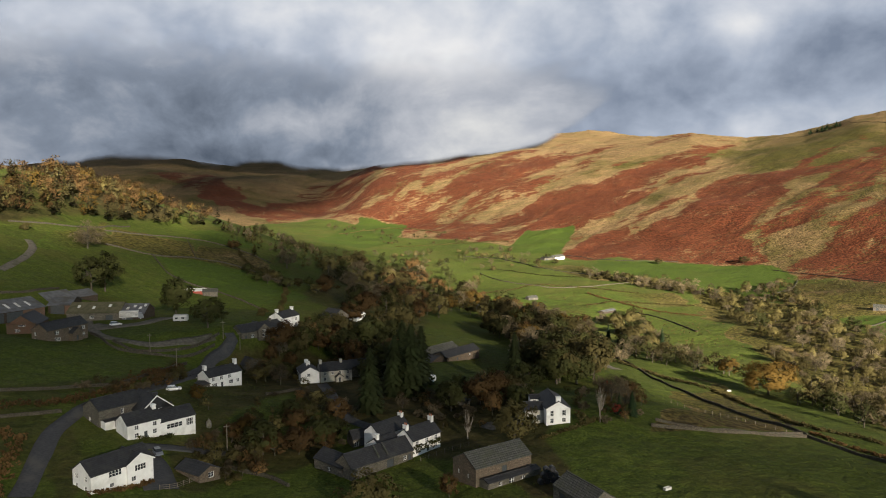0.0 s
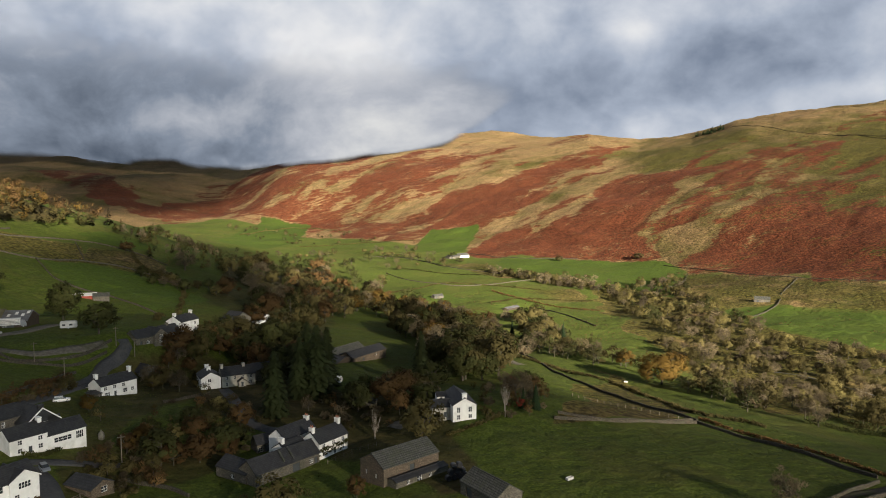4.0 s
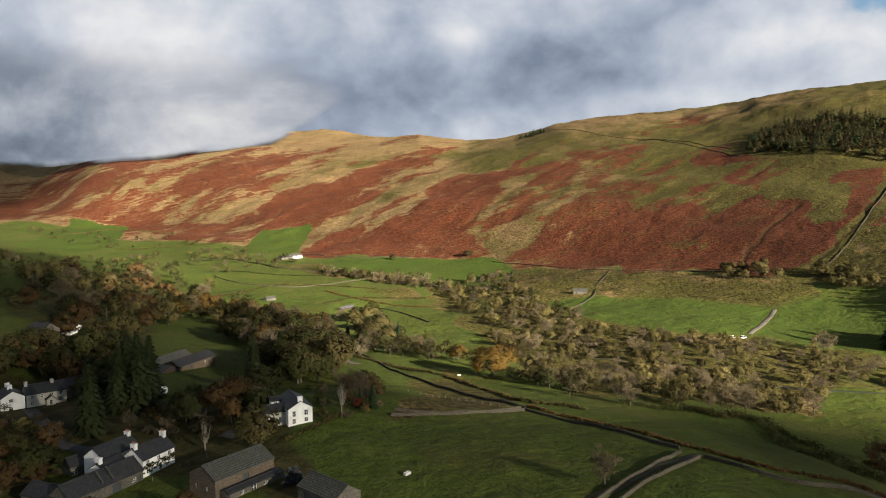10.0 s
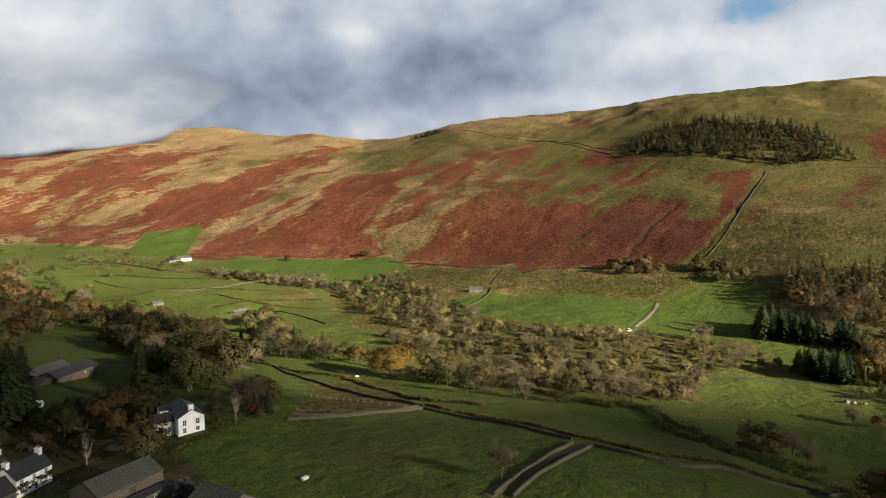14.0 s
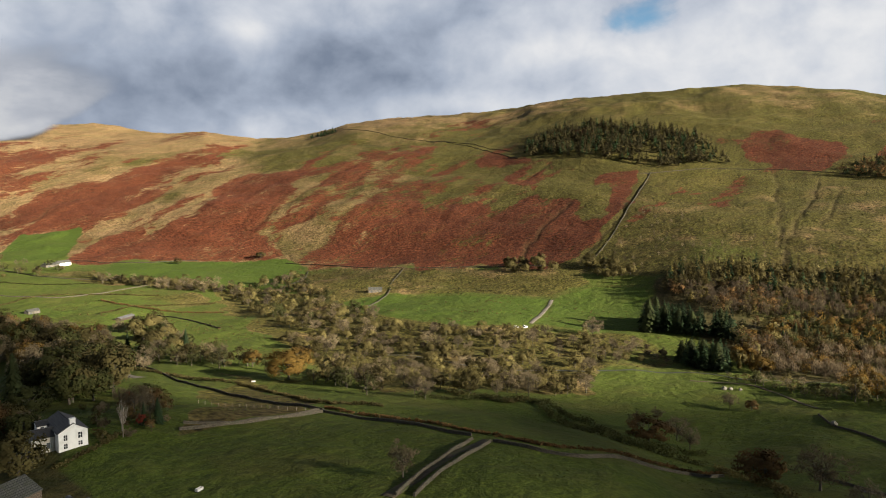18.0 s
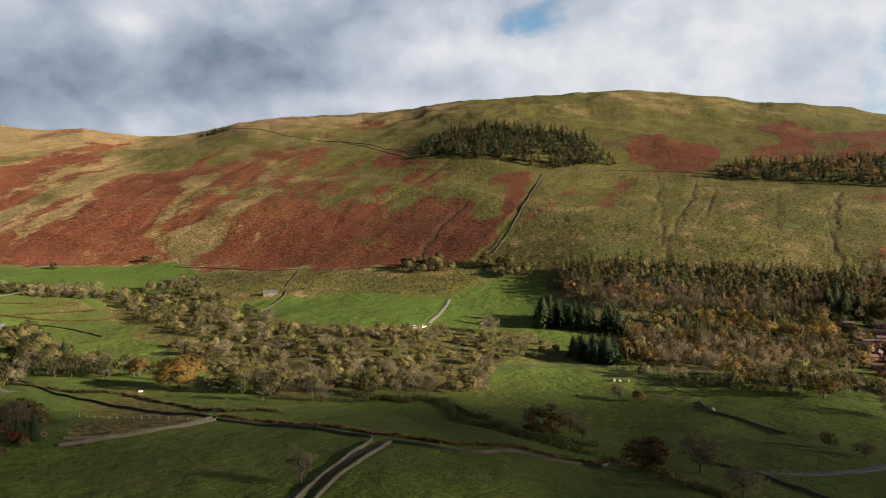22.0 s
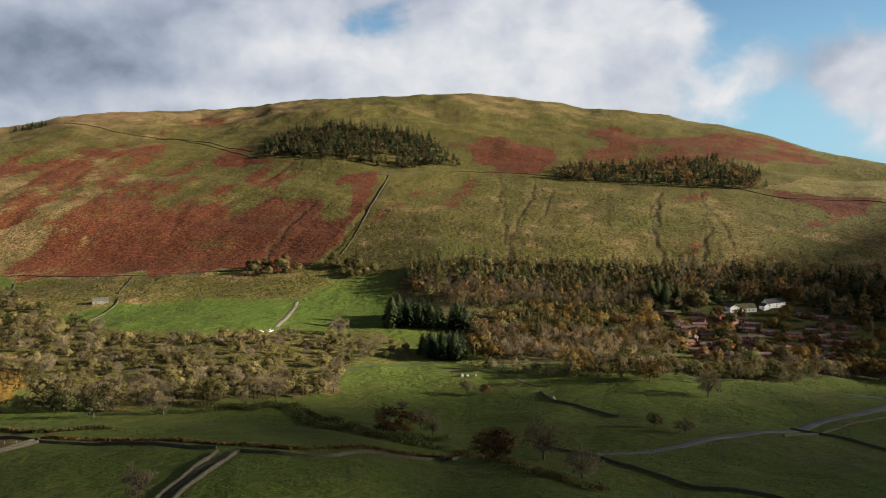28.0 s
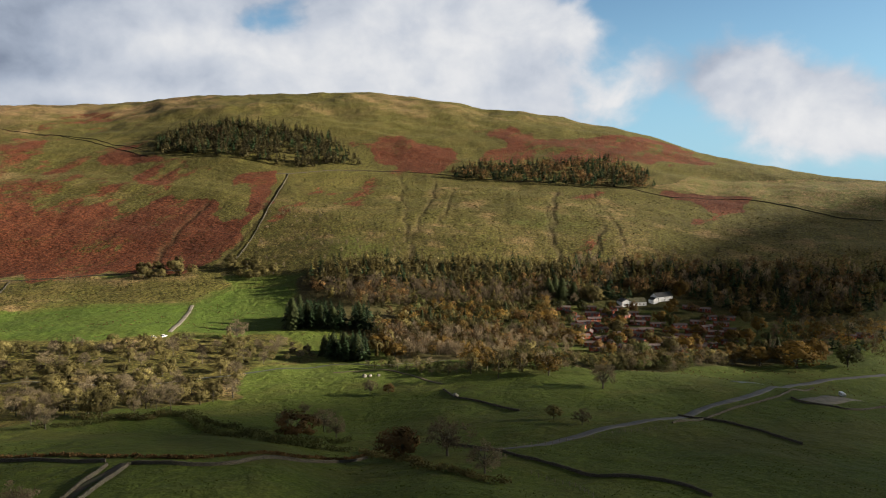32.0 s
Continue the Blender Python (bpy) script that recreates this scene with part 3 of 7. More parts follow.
# improved meadows on the dale floor and intakes that reach up the fell
MEADOWS = [
    (1.10, [(325.6, 584.6), (371.4, 578.8), (462.7, 456.7), (372.9, 385.7), (326.9, 416.7), (312.4, 487.1)]),
    (0.95, [(471.8, 454.9), (529.0, 461.0), (550.5, 413.9), (442.4, 334.5), (411.5, 358.1), (384.1, 387.9)]),
    (1.15, [(82.1, 1082.3), (148.4, 1289.9), (231.6, 1272.9), (213.8, 1199.8), (169.7, 1068.9)]),
    (1.10, [(205.2, 975.7), (294.1, 939.2), (363.2, 889.8), (395.8, 854.0), (383.0, 772.4), (309.9, 689.9), (272.6, 771.2), (183.9, 841.6)]),
    (1.00, [(-219.5, 1242.3), (-195.4, 1724.3), (-81.8, 1623.3), (-95.6, 1289.3), (-133.5, 1174.0)]),
    (0.45, [(1184.0, 181.8), (1332.1, 128.0), (1462.9, -62.7), (1421.9, -169.4), (1114.6, -134.7), (1136.3, -78.3), (1211.5, 24.7)]),
    (1.15, [(-189.6, 476.0), (-173.8, 501.9), (-142.4, 512.5), (-105.7, 495.7), (-82.9, 466.1), (-107.6, 418.1), (-123.0, 429.3), (-164.9, 445.9)]),
    (0.95, [(-207.1, 578.8), (-188.6, 623.2), (-158.1, 638.0), (-159.8, 588.5), (-185.3, 567.3)]),
    (0.90, [(337.1, 223.8), (366.0, 230.7), (361.8, 175.3), (333.4, 153.7), (314.8, 205.6)]),
]
# rough, rushy or scrubby low ground
ROUGH = [
    (0.78, [(371.2, 787.1), (441.6, 711.8), (556.4, 516.3), (532.3, 471.2), (468.8, 462.7), (376.0, 585.9), (329.2, 590.9), (306.3, 638.1)]),
    (0.80, [(254.4, 722.7), (320.5, 750.7), (306.3, 638.1), (329.2, 590.9), (310.4, 483.9), (322.9, 411.6), (370.6, 377.3), (425.0, 326.3), (392.4, 261.1), (319.5, 273.2), (287.4, 249.5), (213.9, 255.4), (169.8, 265.3), (177.8, 344.9), (199.5, 451.1), (224.7, 598.8)]),
    (0.75, [(59.8, 202.6), (110.9, 217.5), (124.8, 271.1), (131.9, 349.8), (94.8, 277.6)]),
    (0.55, [(41.1, 681.6), (122.1, 712.4), (238.2, 721.8), (237.6, 670.6), (129.5, 590.1), (57.2, 620.5)]),
    (0.70, [(171.1, 916.6), (279.1, 772.1), (257.4, 727.5), (176.0, 804.9), (114.7, 929.5)]),
    (0.95, [(573.4, 488.1), (865.2, 659.2), (1082.6, 384.5), (1059.8, -128.5), (873.7, -107.7), (790.8, 90.4), (684.8, 305.3)]),
    (0.75, [(-232.1, 495.8), (-196.0, 549.8), (-174.6, 504.5), (-193.0, 474.3), (-216.2, 461.3)]),
    (0.60, [(-189.2, 547.3), (-156.3, 575.1), (-103.5, 514.4), (-111.3, 503.5), (-143.4, 516.2), (-174.6, 504.5)]),
    (0.45, [(-251.6, 460.4), (-230.6, 528.4), (-232.1, 495.8), (-216.2, 461.3), (-222.3, 424.1), (-229.9, 402.2)]),
]
WOODS = [
    [(-118, 188), (-114, 197), (-106, 209), (-101, 228), (-94, 259), (-90, 231), (-96, 205), (-99, 187), (-93, 161), (-87, 144), (-90, 142)],
    [(623.3, 174.9), (643.2, 120.9), (690.1, 29.4), (627.0, -15.5), (531.0, -13.7), (504.6, 20.4), (422.4, 92.0), (465.2, 130.0)],
    [(59.8, 202.6), (110.9, 217.5), (124.8, 271.1), (126.9, 309.8), (94.8, 247.6)],
    [(-121.6, 193.5), (-88.9, 139.8), (-83.2, 141.7), (-95.3, 181.1), (-91.7, 252.5), (-97.7, 252.6), (-103.6, 203.8)],
    [(469.5, 360.1), (600.8, 431.3), (691.8, 308.4), (774.2, 146.5), (853.8, -105.4), (649.2, -82.4), (587.4, -7.2), (682.7, 29.0), (637.1, 170.8), (463.3, 131.5), (372.6, 203.1), (441.3, 268.3)],
    [(-270.6, 438.6), (-322.8, 525.7), (-315.4, 606.1), (-247.2, 649.8), (-214.2, 708.5), (-237.8, 565.9)],
    [(-103.7, 584.7), (-60.3, 907.9), (-2.2, 691.2), (-13.4, 380.7), (-35.1, 304.9), (-57.0, 319.1)],
    [(-63.0, 193.8), (-50.2, 198.4), (-29.8, 201.0), (-24.3, 183.2), (-30.3, 167.1), (-50.2, 170.4)],
    [(-86.9, 215.1), (-77.8, 275.0), (-54.0, 301.9), (-25.5, 306.3), (-4.6, 239.1), (15.3, 251.7), (28.5, 201.1), (32.6, 178.6), (39.2, 153.1), (20.8, 145.3), (2.3, 179.1), (-14.3, 211.4), (-30.9, 208.5), (-47.7, 243.6), (-60.1, 217.6), (-62.0, 181.1)],
    [(-73.8, 178.1), (-58.1, 187.8), (-41.6, 163.5), (-47.3, 151.9), (-59.6, 151.8), (-65.2, 163.3)],
]

RING = np.concatenate([[0.0, 25, 50, 75], np.geomspace(95, 4650, 560)])
AZ = np.concatenate([np.arange(-38, 102, 0.125), np.arange(102, 322, 3.0)])
aa, rr = np.meshgrid(np.radians(AZ), RING, indexing="ij")
gx, gy = np.sin(aa) * rr, np.cos(aa) * rr
gz = land(gx, gy)
na, nr = gx.shape
idx = np.arange(na * nr).reshape(na, nr)
nxt = np.roll(idx, -1, 0)
quads = np.stack([idx[:, :-1], idx[:, 1:], nxt[:, 1:], nxt[:, :-1]], -1).reshape(-1, 4)
me = bpy.data.meshes.new("ground")
me.vertices.add(na * nr)
me.loops.add(quads.size)
me.loops.foreach_set("vertex_index", quads.ravel())
me.polygons.add(len(quads))
me.polygons.foreach_set("loop_start", np.arange(0, quads.size, 4))
me.polygons.foreach_set("use_smooth", np.ones(len(quads), bool))
deg = np.degrees(aa)
deg = np.where(deg > 180, deg - 360, deg)
foot = fell_foot(np.clip(deg, -40, 120))
wx, wy = gx + fbm(gx, gy, 40, 3, 21) * 9, gy + fbm(gx, gy, 40, 3, 31) * 9
fell = step(-15, 25, rr - foot)
pasture = (1 - fell) * 1.0
# the fell grass: bands and patches that lean with the slope
su, sv = deg * 17.5 * 0.91 - rr * 0.41, (deg * 17.5 * 0.41 + rr * 0.91) * 0.2
streak = 0.55 * fbm(su, sv, 85, 3, 41) + 0.65 * fbm(su, sv, 24, 4, 43)
patch = fbm(gx, gy, 130, 4, 51)
mottle = fbm(gx, gy, 38, 4, 57)
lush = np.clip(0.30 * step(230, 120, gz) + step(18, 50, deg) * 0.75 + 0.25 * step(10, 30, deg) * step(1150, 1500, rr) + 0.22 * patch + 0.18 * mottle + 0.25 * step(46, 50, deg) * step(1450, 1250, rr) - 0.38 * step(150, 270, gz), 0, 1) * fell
bx, by = wx + 16 * fbm(su, sv, 40, 3, 81), wy + 30 * fbm(su, sv, 40, 3, 83)
bracken = np.zeros_like(rr)
for dense, poly in BRACKEN:
    grown = 0.56 + 0.62 * (dense - 0.5) + 0.30 * streak + 0.18 * mottle
    bracken = np.maximum(bracken, inside(poly, bx, by) * np.clip(grown, 0, 1))
stray = 0.38 + 0.44 * streak + 0.16 * mottle - 0.26 * step(90, 230, gz) - 0.30 * step(42, 50, deg) - 0.12 * step(26, 34, deg)
bracken = np.maximum(bracken, fell * np.clip(stray, 0, 1) * (rr < 2400) * (deg > -14))
# gullies and trods
gully_mark = np.zeros_like(rr)
near = (rr > 500) & (rr < 1750) & (deg > 0) & (deg < 95)
nx_, ny_ = gx[near], gy[near]
nx_, ny_ = nx_ + fbm(nx_, ny_, 45, 3, 91) * 6.0, ny_ + fbm(nx_, ny_, 45, 3, 92) * 6.0
for half, line in GULLIES:
    d2 = np.full(nx_.shape, 1e9)
    for (x0, y0), (x1, y1) in zip(line, line[1:]):
        u = np.clip(((nx_ - x0) * (x1 - x0) + (ny_ - y0) * (y1 - y0)) / ((x1 - x0) ** 2 + (y1 - y0) ** 2), 0, 1)
        d2 = np.minimum(d2, np.hypot(nx_ - x0 - u * (x1 - x0), ny_ - y0 - u * (y1 - y0)))
    gully_mark[near] = np.maximum(gully_mark[near], min(1.0, 0.45 + 0.2 * half) * np.exp(-(d2 / (half + 0.8)) ** 2))
litter, rushy = np.zeros_like(rr), np.zeros_like(rr)
for amount, poly in ROUGH:
    m = inside(poly, wx, wy)
    rushy = np.where(m & (rr < 760), 0.16, rushy)
    pasture = np.where(m, np.clip(0.9 - amount + 0.35 * patch, 0, 1), pasture)
    lush = np.where(m, np.clip(0.75 + 0.3 * mottle, 0, 1), lush)
# northern fell and meadow paler: sun and haze put into tone; eastern bracken darker
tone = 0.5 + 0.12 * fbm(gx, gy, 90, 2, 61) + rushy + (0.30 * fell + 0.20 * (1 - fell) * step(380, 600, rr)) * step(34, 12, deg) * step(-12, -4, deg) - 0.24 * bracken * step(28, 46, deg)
for light, poly in MEADOWS:
    m = inside(poly, wx * 0.45 + gx * 0.55, wy * 0.45 + gy * 0.55)
    pasture, bracken = np.where(m, min(1.0, light), pasture), np.where(m, 0, bracken)
    tone = np.where(m, 0.5 * max(light, 0.9), tone)
    lush = np.where(m, 1.0 if light > 0.94 else 0.4, lush)
for poly in WOODS:
    litter = np.maximum(litter, inside(poly, wx, wy) * np.clip(0.72 + 0.35 * patch, 0, 0.9))
pasture = pasture * (1 - bracken)
gz = gz - 1.3 * gully_mark
litter = np.maximum(litter, 0.9 * gully_mark)
for _ in range(2):
    for field in (pasture, litter, bracken):
        field[1:-1, 1:-1] = 0.4 * field[1:-1, 1:-1] + 0.15 * (field[:-2, 1:-1] + field[2:, 1:-1] + field[1:-1, :-2] + field[1:-1, 2:])
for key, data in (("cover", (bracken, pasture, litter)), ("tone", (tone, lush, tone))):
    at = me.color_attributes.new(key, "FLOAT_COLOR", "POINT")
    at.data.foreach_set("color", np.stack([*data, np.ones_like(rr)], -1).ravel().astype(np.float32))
me.vertices.foreach_set("co", np.stack([gx, gy, gz], -1).ravel())
me.update(calc_edges=True)
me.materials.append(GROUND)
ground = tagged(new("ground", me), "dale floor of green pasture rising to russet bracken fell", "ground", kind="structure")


# ---- clouds ----
def sheet(name, pts, body, na, nb, mat, label):
    """A cloud as a bowed sheet with a density of its own."""
    i = np.arange(na * nb).reshape(na, nb)
    f = np.stack([i[:-1, :-1], i[1:, :-1], i[1:, 1:], i[:-1, 1:]], -1).reshape(-1, 4)
    me = bpy.data.meshes.new(name)
    me.vertices.add(len(pts))
    me.vertices.foreach_set("co", pts.astype(np.float32).ravel())
    me.loops.add(f.size)
    me.loops.foreach_set("vertex_index", f.ravel())
    me.polygons.add(len(f))
    me.polygons.foreach_set("loop_start", np.arange(0, f.size, 4))
    me.polygons.foreach_set("use_smooth", np.ones(len(f), bool))
    me.update(calc_edges=True)
    me.materials.append(mat)
    at = me.color_attributes.new("body", "FLOAT_COLOR", "POINT")
    at.data.foreach_set("color", np.column_stack([body, np.ones((len(pts), 2))])[:, [0, 1, 2, 3]].astype(np.float32).ravel())
    return tagged(new(name, me), label, "cloud", kind="structure")


# low cloud resting on the fell tops round the dale head
for far, drop in ((2750, 0.25), (2950, 0.0), (3200, -0.35)):
    a = np.linspace(-46, 16, 131)
    e = np.linspace(0.5, 12, 60)
    ca, ce = np.meshgrid(a, e, indexing="ij")
    base = np.interp(ca, (-46, -32, -20, -12, -8, -4, 0, 4, 7, 10, 16), (2.5, 2.3, 2.0, 1.8, 1.8, 2.2, 2.7, 3.3, 3.9, 4.8, 8.5)) + drop + 0.45 * value_noise(ca / 3.5, ca * 0 + far / 300, 97)
    body = np.clip((ce - base) / 0.75, -0.3, 1.0) * np.clip((12 - ce) / 5.5, 0, 1) * np.clip((16 - ca) / 8, 0, 1) * np.clip((ca + 46) / 4, 0, 1)
    tone = 0.44 + 0.42 * np.exp(-((ca - 1) / 7.5) ** 2) - 0.34 * np.exp(-((ca + 13) / 9) ** 2) * np.exp(-((ce - 2.4) / 1.5) ** 2) - 0.10 * np.exp(-((ca + 20) / 10) ** 2)
    near = step(-22, 2, ca)
    d = (far * (1 - near) + (0.2 * far + 1470) * near) * (1 + 0.012 * np.sin(np.radians(ca * 9)) + 0.008 * np.sin(np.radians(ce * 40)))
    p = np.column_stack([(np.sin(np.radians(ca)) * d).ravel(), (np.cos(np.radians(ca)) * d).ravel(), (60 + d * np.tan(np.radians(ce))).ravel()])
    sheet("low_cloud", p, np.column_stack([body.ravel(), tone.ravel()]), 131, 60, CLOUD_LIT, "pale grey low cloud hanging over the dale head")

# broken cloud added unseen overhead, between the sun and the dale, to shade it
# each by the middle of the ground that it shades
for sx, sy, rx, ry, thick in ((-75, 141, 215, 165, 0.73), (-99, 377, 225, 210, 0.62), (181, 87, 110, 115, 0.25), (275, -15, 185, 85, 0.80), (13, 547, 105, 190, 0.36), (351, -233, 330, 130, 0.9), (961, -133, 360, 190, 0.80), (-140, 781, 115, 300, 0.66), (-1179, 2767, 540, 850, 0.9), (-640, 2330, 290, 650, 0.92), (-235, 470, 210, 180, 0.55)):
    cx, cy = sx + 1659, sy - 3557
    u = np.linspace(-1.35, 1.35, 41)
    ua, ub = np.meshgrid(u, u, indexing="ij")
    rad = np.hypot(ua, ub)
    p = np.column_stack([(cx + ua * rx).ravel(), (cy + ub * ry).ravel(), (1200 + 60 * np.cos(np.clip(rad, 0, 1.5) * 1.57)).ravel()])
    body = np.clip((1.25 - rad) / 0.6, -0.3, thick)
    sheet("high_cloud", p, np.column_stack([body.ravel(), body.ravel()]), 41, 41, CLOUD_SHADE, "unseen white cloud added high over the dale to shade it")


# ---- lanes, walls, hedges ----
def along(points, every):
    """Even points along a line through plan points, rounded at the corners."""
    p = np.array(points, float)
    t = np.concatenate([[0], np.cumsum(np.hypot(*np.diff(p, axis=0).T))])
    n = max(2, int(t[-1] / every) + 1)
    q = np.linspace(0, t[-1], n)
    if len(p) < 3:
        return np.stack([np.interp(q, t, p[:, 0]), np.interp(q, t, p[:, 1])], 1)
    return smooth_through(t, p, q)


ROAD_POINTS = []


def ribbon(name, points, width, lift, mat, label, category, crown=0.05):
    """A lane laid on the land."""
    ROAD_POINTS.extend(tuple(p) for p in along(points, 4.0))
    c = along(points, 3.0)
    d = np.gradient(c, axis=0)
    d /= np.hypot(d[:, 0], d[:, 1])[:, None]
    s = np.stack([d[:, 1], -d[:, 0]], 1)
    wob = 1 + 0.08 * value_noise(c[:, 0] / 9, c[:, 1] / 9, 4)
    rows = []
    for k in (-0.5, -0.48, -0.2, 0.2, 0.48, 0.5):
        q = c + s * (width * wob * k)[:, None]
        z = land(q[:, 0], q[:, 1]) + lift + crown * (1 - 4 * k * k)
        if abs(k) == 0.5:
            z = z - 0.6
        rows.append(np.column_stack([q, z]))
    n = len(c)
    v = np.concatenate(rows)
    f = [(j * n + i, j * n + i + 1, (j + 1) * n + i + 1, (j + 1) * n + i) for j in range(len(rows) - 1) for i in range(n - 1)]
    return tagged(new(name, mesh(name, v, f, mat, True)), label, category, kind="structure")


def stone_wall(points, height=0.9, thick=0.45, label="grey dry-stone field wall with uneven cope stones", mat=DRYSTONE):
    """A dry-stone wall: battered sides and a toothed row of cope stones."""
    c = along(points, 0.9 if len(points) < 8 else 1.1)
    n = len(c)
    d = np.gradient(c, axis=0)
    d /= np.hypot(d[:, 0], d[:, 1])[:, None] + 1e-9
    s = np.stack([d[:, 1], -d[:, 0]], 1)
    rng = np.random.default_rng(int(abs(points[0][0] * 7 + points[0][1])) + 3)
    z = land(c[:, 0], c[:, 1])
    h = height * (1 + 0.10 * value_noise(c[:, 0] / 4, c[:, 1] / 4, 9)) + rng.normal(0, 0.05, n)
    cols = []
    for k, up in ((-0.62, -0.4), (-0.40, 0.86), (-0.46, 0.88), (-0.34, 1.0), (0.34, 1.0), (0.46, 0.88), (0.40, 0.86), (0.62, -0.4)):
        j = rng.normal(0, 0.04, n)
        q = c + s * (thick * k + j)[:, None]
        zz = z + (up * h if up > 0 else -0.4)
        cols.append(np.column_stack([q, zz]))
    v = np.concatenate(cols)
    m = len(cols)
    f = [(j * n + i, j * n + i + 1, (j + 1) * n + i + 1, (j + 1) * n + i) for j in range(m - 1) for i in range(n - 1)]
    f += [tuple(j * n for j in range(m)), tuple(j * n + n - 1 for j in reversed(range(m)))]
    return tagged(new("dry_stone_wall", mesh("dry_stone_wall", v, f, mat)), label, "stone wall")


def hedge(points, height, width, leaf, label, density=26.0, size=0.42, stretch=1.4):
    """A hedge or bank of scrub along a line: countless small sprays."""
    c = along(points, 1.0)
    rng = np.random.default_rng(int(abs(points[0][0] * 3 + points[0][1] * 5)) + 1)
    c = c + np.column_stack([value_noise(c[:, 0] / 9, c[:, 1] / 9, 15), value_noise(c[:, 0] / 9, c[:, 1] / 9, 16)]) * width * 0.35
    lump = 0.75 + 0.45 * value_noise(c[:, 0] / 5, c[:, 1] / 5, 14)
    n = int(len(c) * density / 6)
    i = rng.integers(0, len(c), n)
    q = c[i] + rng.normal(size=(n, 2)) * width * 0.28
    z = land(q[:, 0], q[:, 1]) + height * lump[i] * (0.2 + 0.65 * rng.random(n))
    v, f = leaf_cloud(rng, np.column_stack([q, z]), np.full(n, 0.30 * height + 0.2), 9, size, stretch)
    return tagged(new("hedge", array_mesh("hedge", v, f, leaf)), label, "hedge", kind="stuff")


LANE = "narrow grey tarmac lane, damp and worn"
ribbon("road_village", [(-85.8, 141.1), (-91.3, 158.4), (-95.7, 175.0), (-96.0, 188.4), (-91.1, 204.9), (-86.5, 238.0), (-87.7, 266.3), (-84.4, 275.2), (-83.5, 281.4), (-85.5, 283.2)], 4.6, 0.10, TARMAC, LANE, "road")
ribbon("road_yard", [(-73.0, 169.3), (-66.9, 162.5), (-62.6, 154.1), (-60.9, 151.2)], 7.5, 0.12, TARMAC, "dark tarmac yard beside the white house", "yard")
ribbon("road_drive", [(-73.6, 172.4), (-65.9, 176.1), (-55.7, 179.7)], 3.4, 0.12, TARMAC, LANE, "road")
ribbon("road_green", [(-44.3, 258.4), (-36.2, 232.5), (-29.5, 211.0), (-23.6, 203.9), (-16.9, 201.5)], 4.0, 0.10, TARMAC, LANE, "road")
ribbon("road_farm", [(-158.4, 314.2), (-139.4, 282.7), (-122.5, 263.1), (-109.5, 261.8), (-97.6, 269.5), (-89.9, 277.9)], 3.6, 0.10, TRACK, "pale stony farm track curving round a grass mound", "track")
ribbon("road_court", [(-145.0, 291.8), (-132.6, 285.2), (-123.5, 290.5), (-118.8, 308.7)], 8.0, 0.10, TRACK, "muddy concrete farmyard strip", "yard")
ribbon("road_hill", [(-213.9, 344.8), (-222.0, 377.5), (-231.2, 403.4), (-240.6, 415.6)], 4.0, 0.15, TRACK, "grey hill track climbing between pastures", "track")
ribbon("road_court_east", [(12.0, 196.6), (15.4, 199.9), (24.4, 194.2)], 5.0, 0.10, TRACK, "gravel drive to the white gabled house", "track")
# the lane's earth colour takes in the shade between its walls
ribbon("road_lane", [(76.3, 119.6), (90.3, 127.5), (107.7, 137.4), (123.7, 142.9)], 3.2, 0.10, EARTH, "muddy lane between two stone walls, coloured dark for their shade", "track")
ribbon("road_dale", [(212.4, 85.5), (220.3, 73.7), (242.0, 62.2), (268.2, 51.7), (291.7, 38.4), (341.5, 25.2), (374.6, 7.1), (458.5, -12.3), (500.5, -35.4), (531.7, -68.5)], 4.4, 0.10, TARMAC, "grey dale road running between low walls", "road")
ribbon("road_track", [(381.1, 392.5), (404.0, 407.3), (436.1, 430.1), (465.6, 452.5)], 3.6, 0.14, TRACK, "pale stony field track", "track")
ribbon("road_terrace", [(350.7, 232.8), (364.8, 206.5), (345.7, 159.4)], 2.0, 0.12, EARTH, "worn riverside track", "track")
ribbon("road_fold", [(79.9, 369.1), (81.1, 348.5), (85.0, 341.7)], 7.0, 0.15, TRACK, "pale gravel turning place beside trees", "yard")
ribbon("water_beck", [(237.5, 370.6), (253.8, 345.8), (260.9, 311.6), (304.6, 281.8), (346.9, 257.6), (371.5, 235.5), (378.6, 207.5), (406.6, 182.3)], 1.7, 0.12, WATER, "shallow stony beck among rough grass", "stream", 0.0)

ribbon("water_pond", [(412.9, 15.6), (434.4, 10.8), (449.8, 5.1)], 7.0, 0.12, WATER, "small pond reflecting pale sky", "pond")
ribbon("road_fold_east", [(374.7, -18.7), (389.9, -28.0), (433.3, -40.3)], 13.0, 0.10, TRACK, "bare muddy fold beside the dale road", "yard")

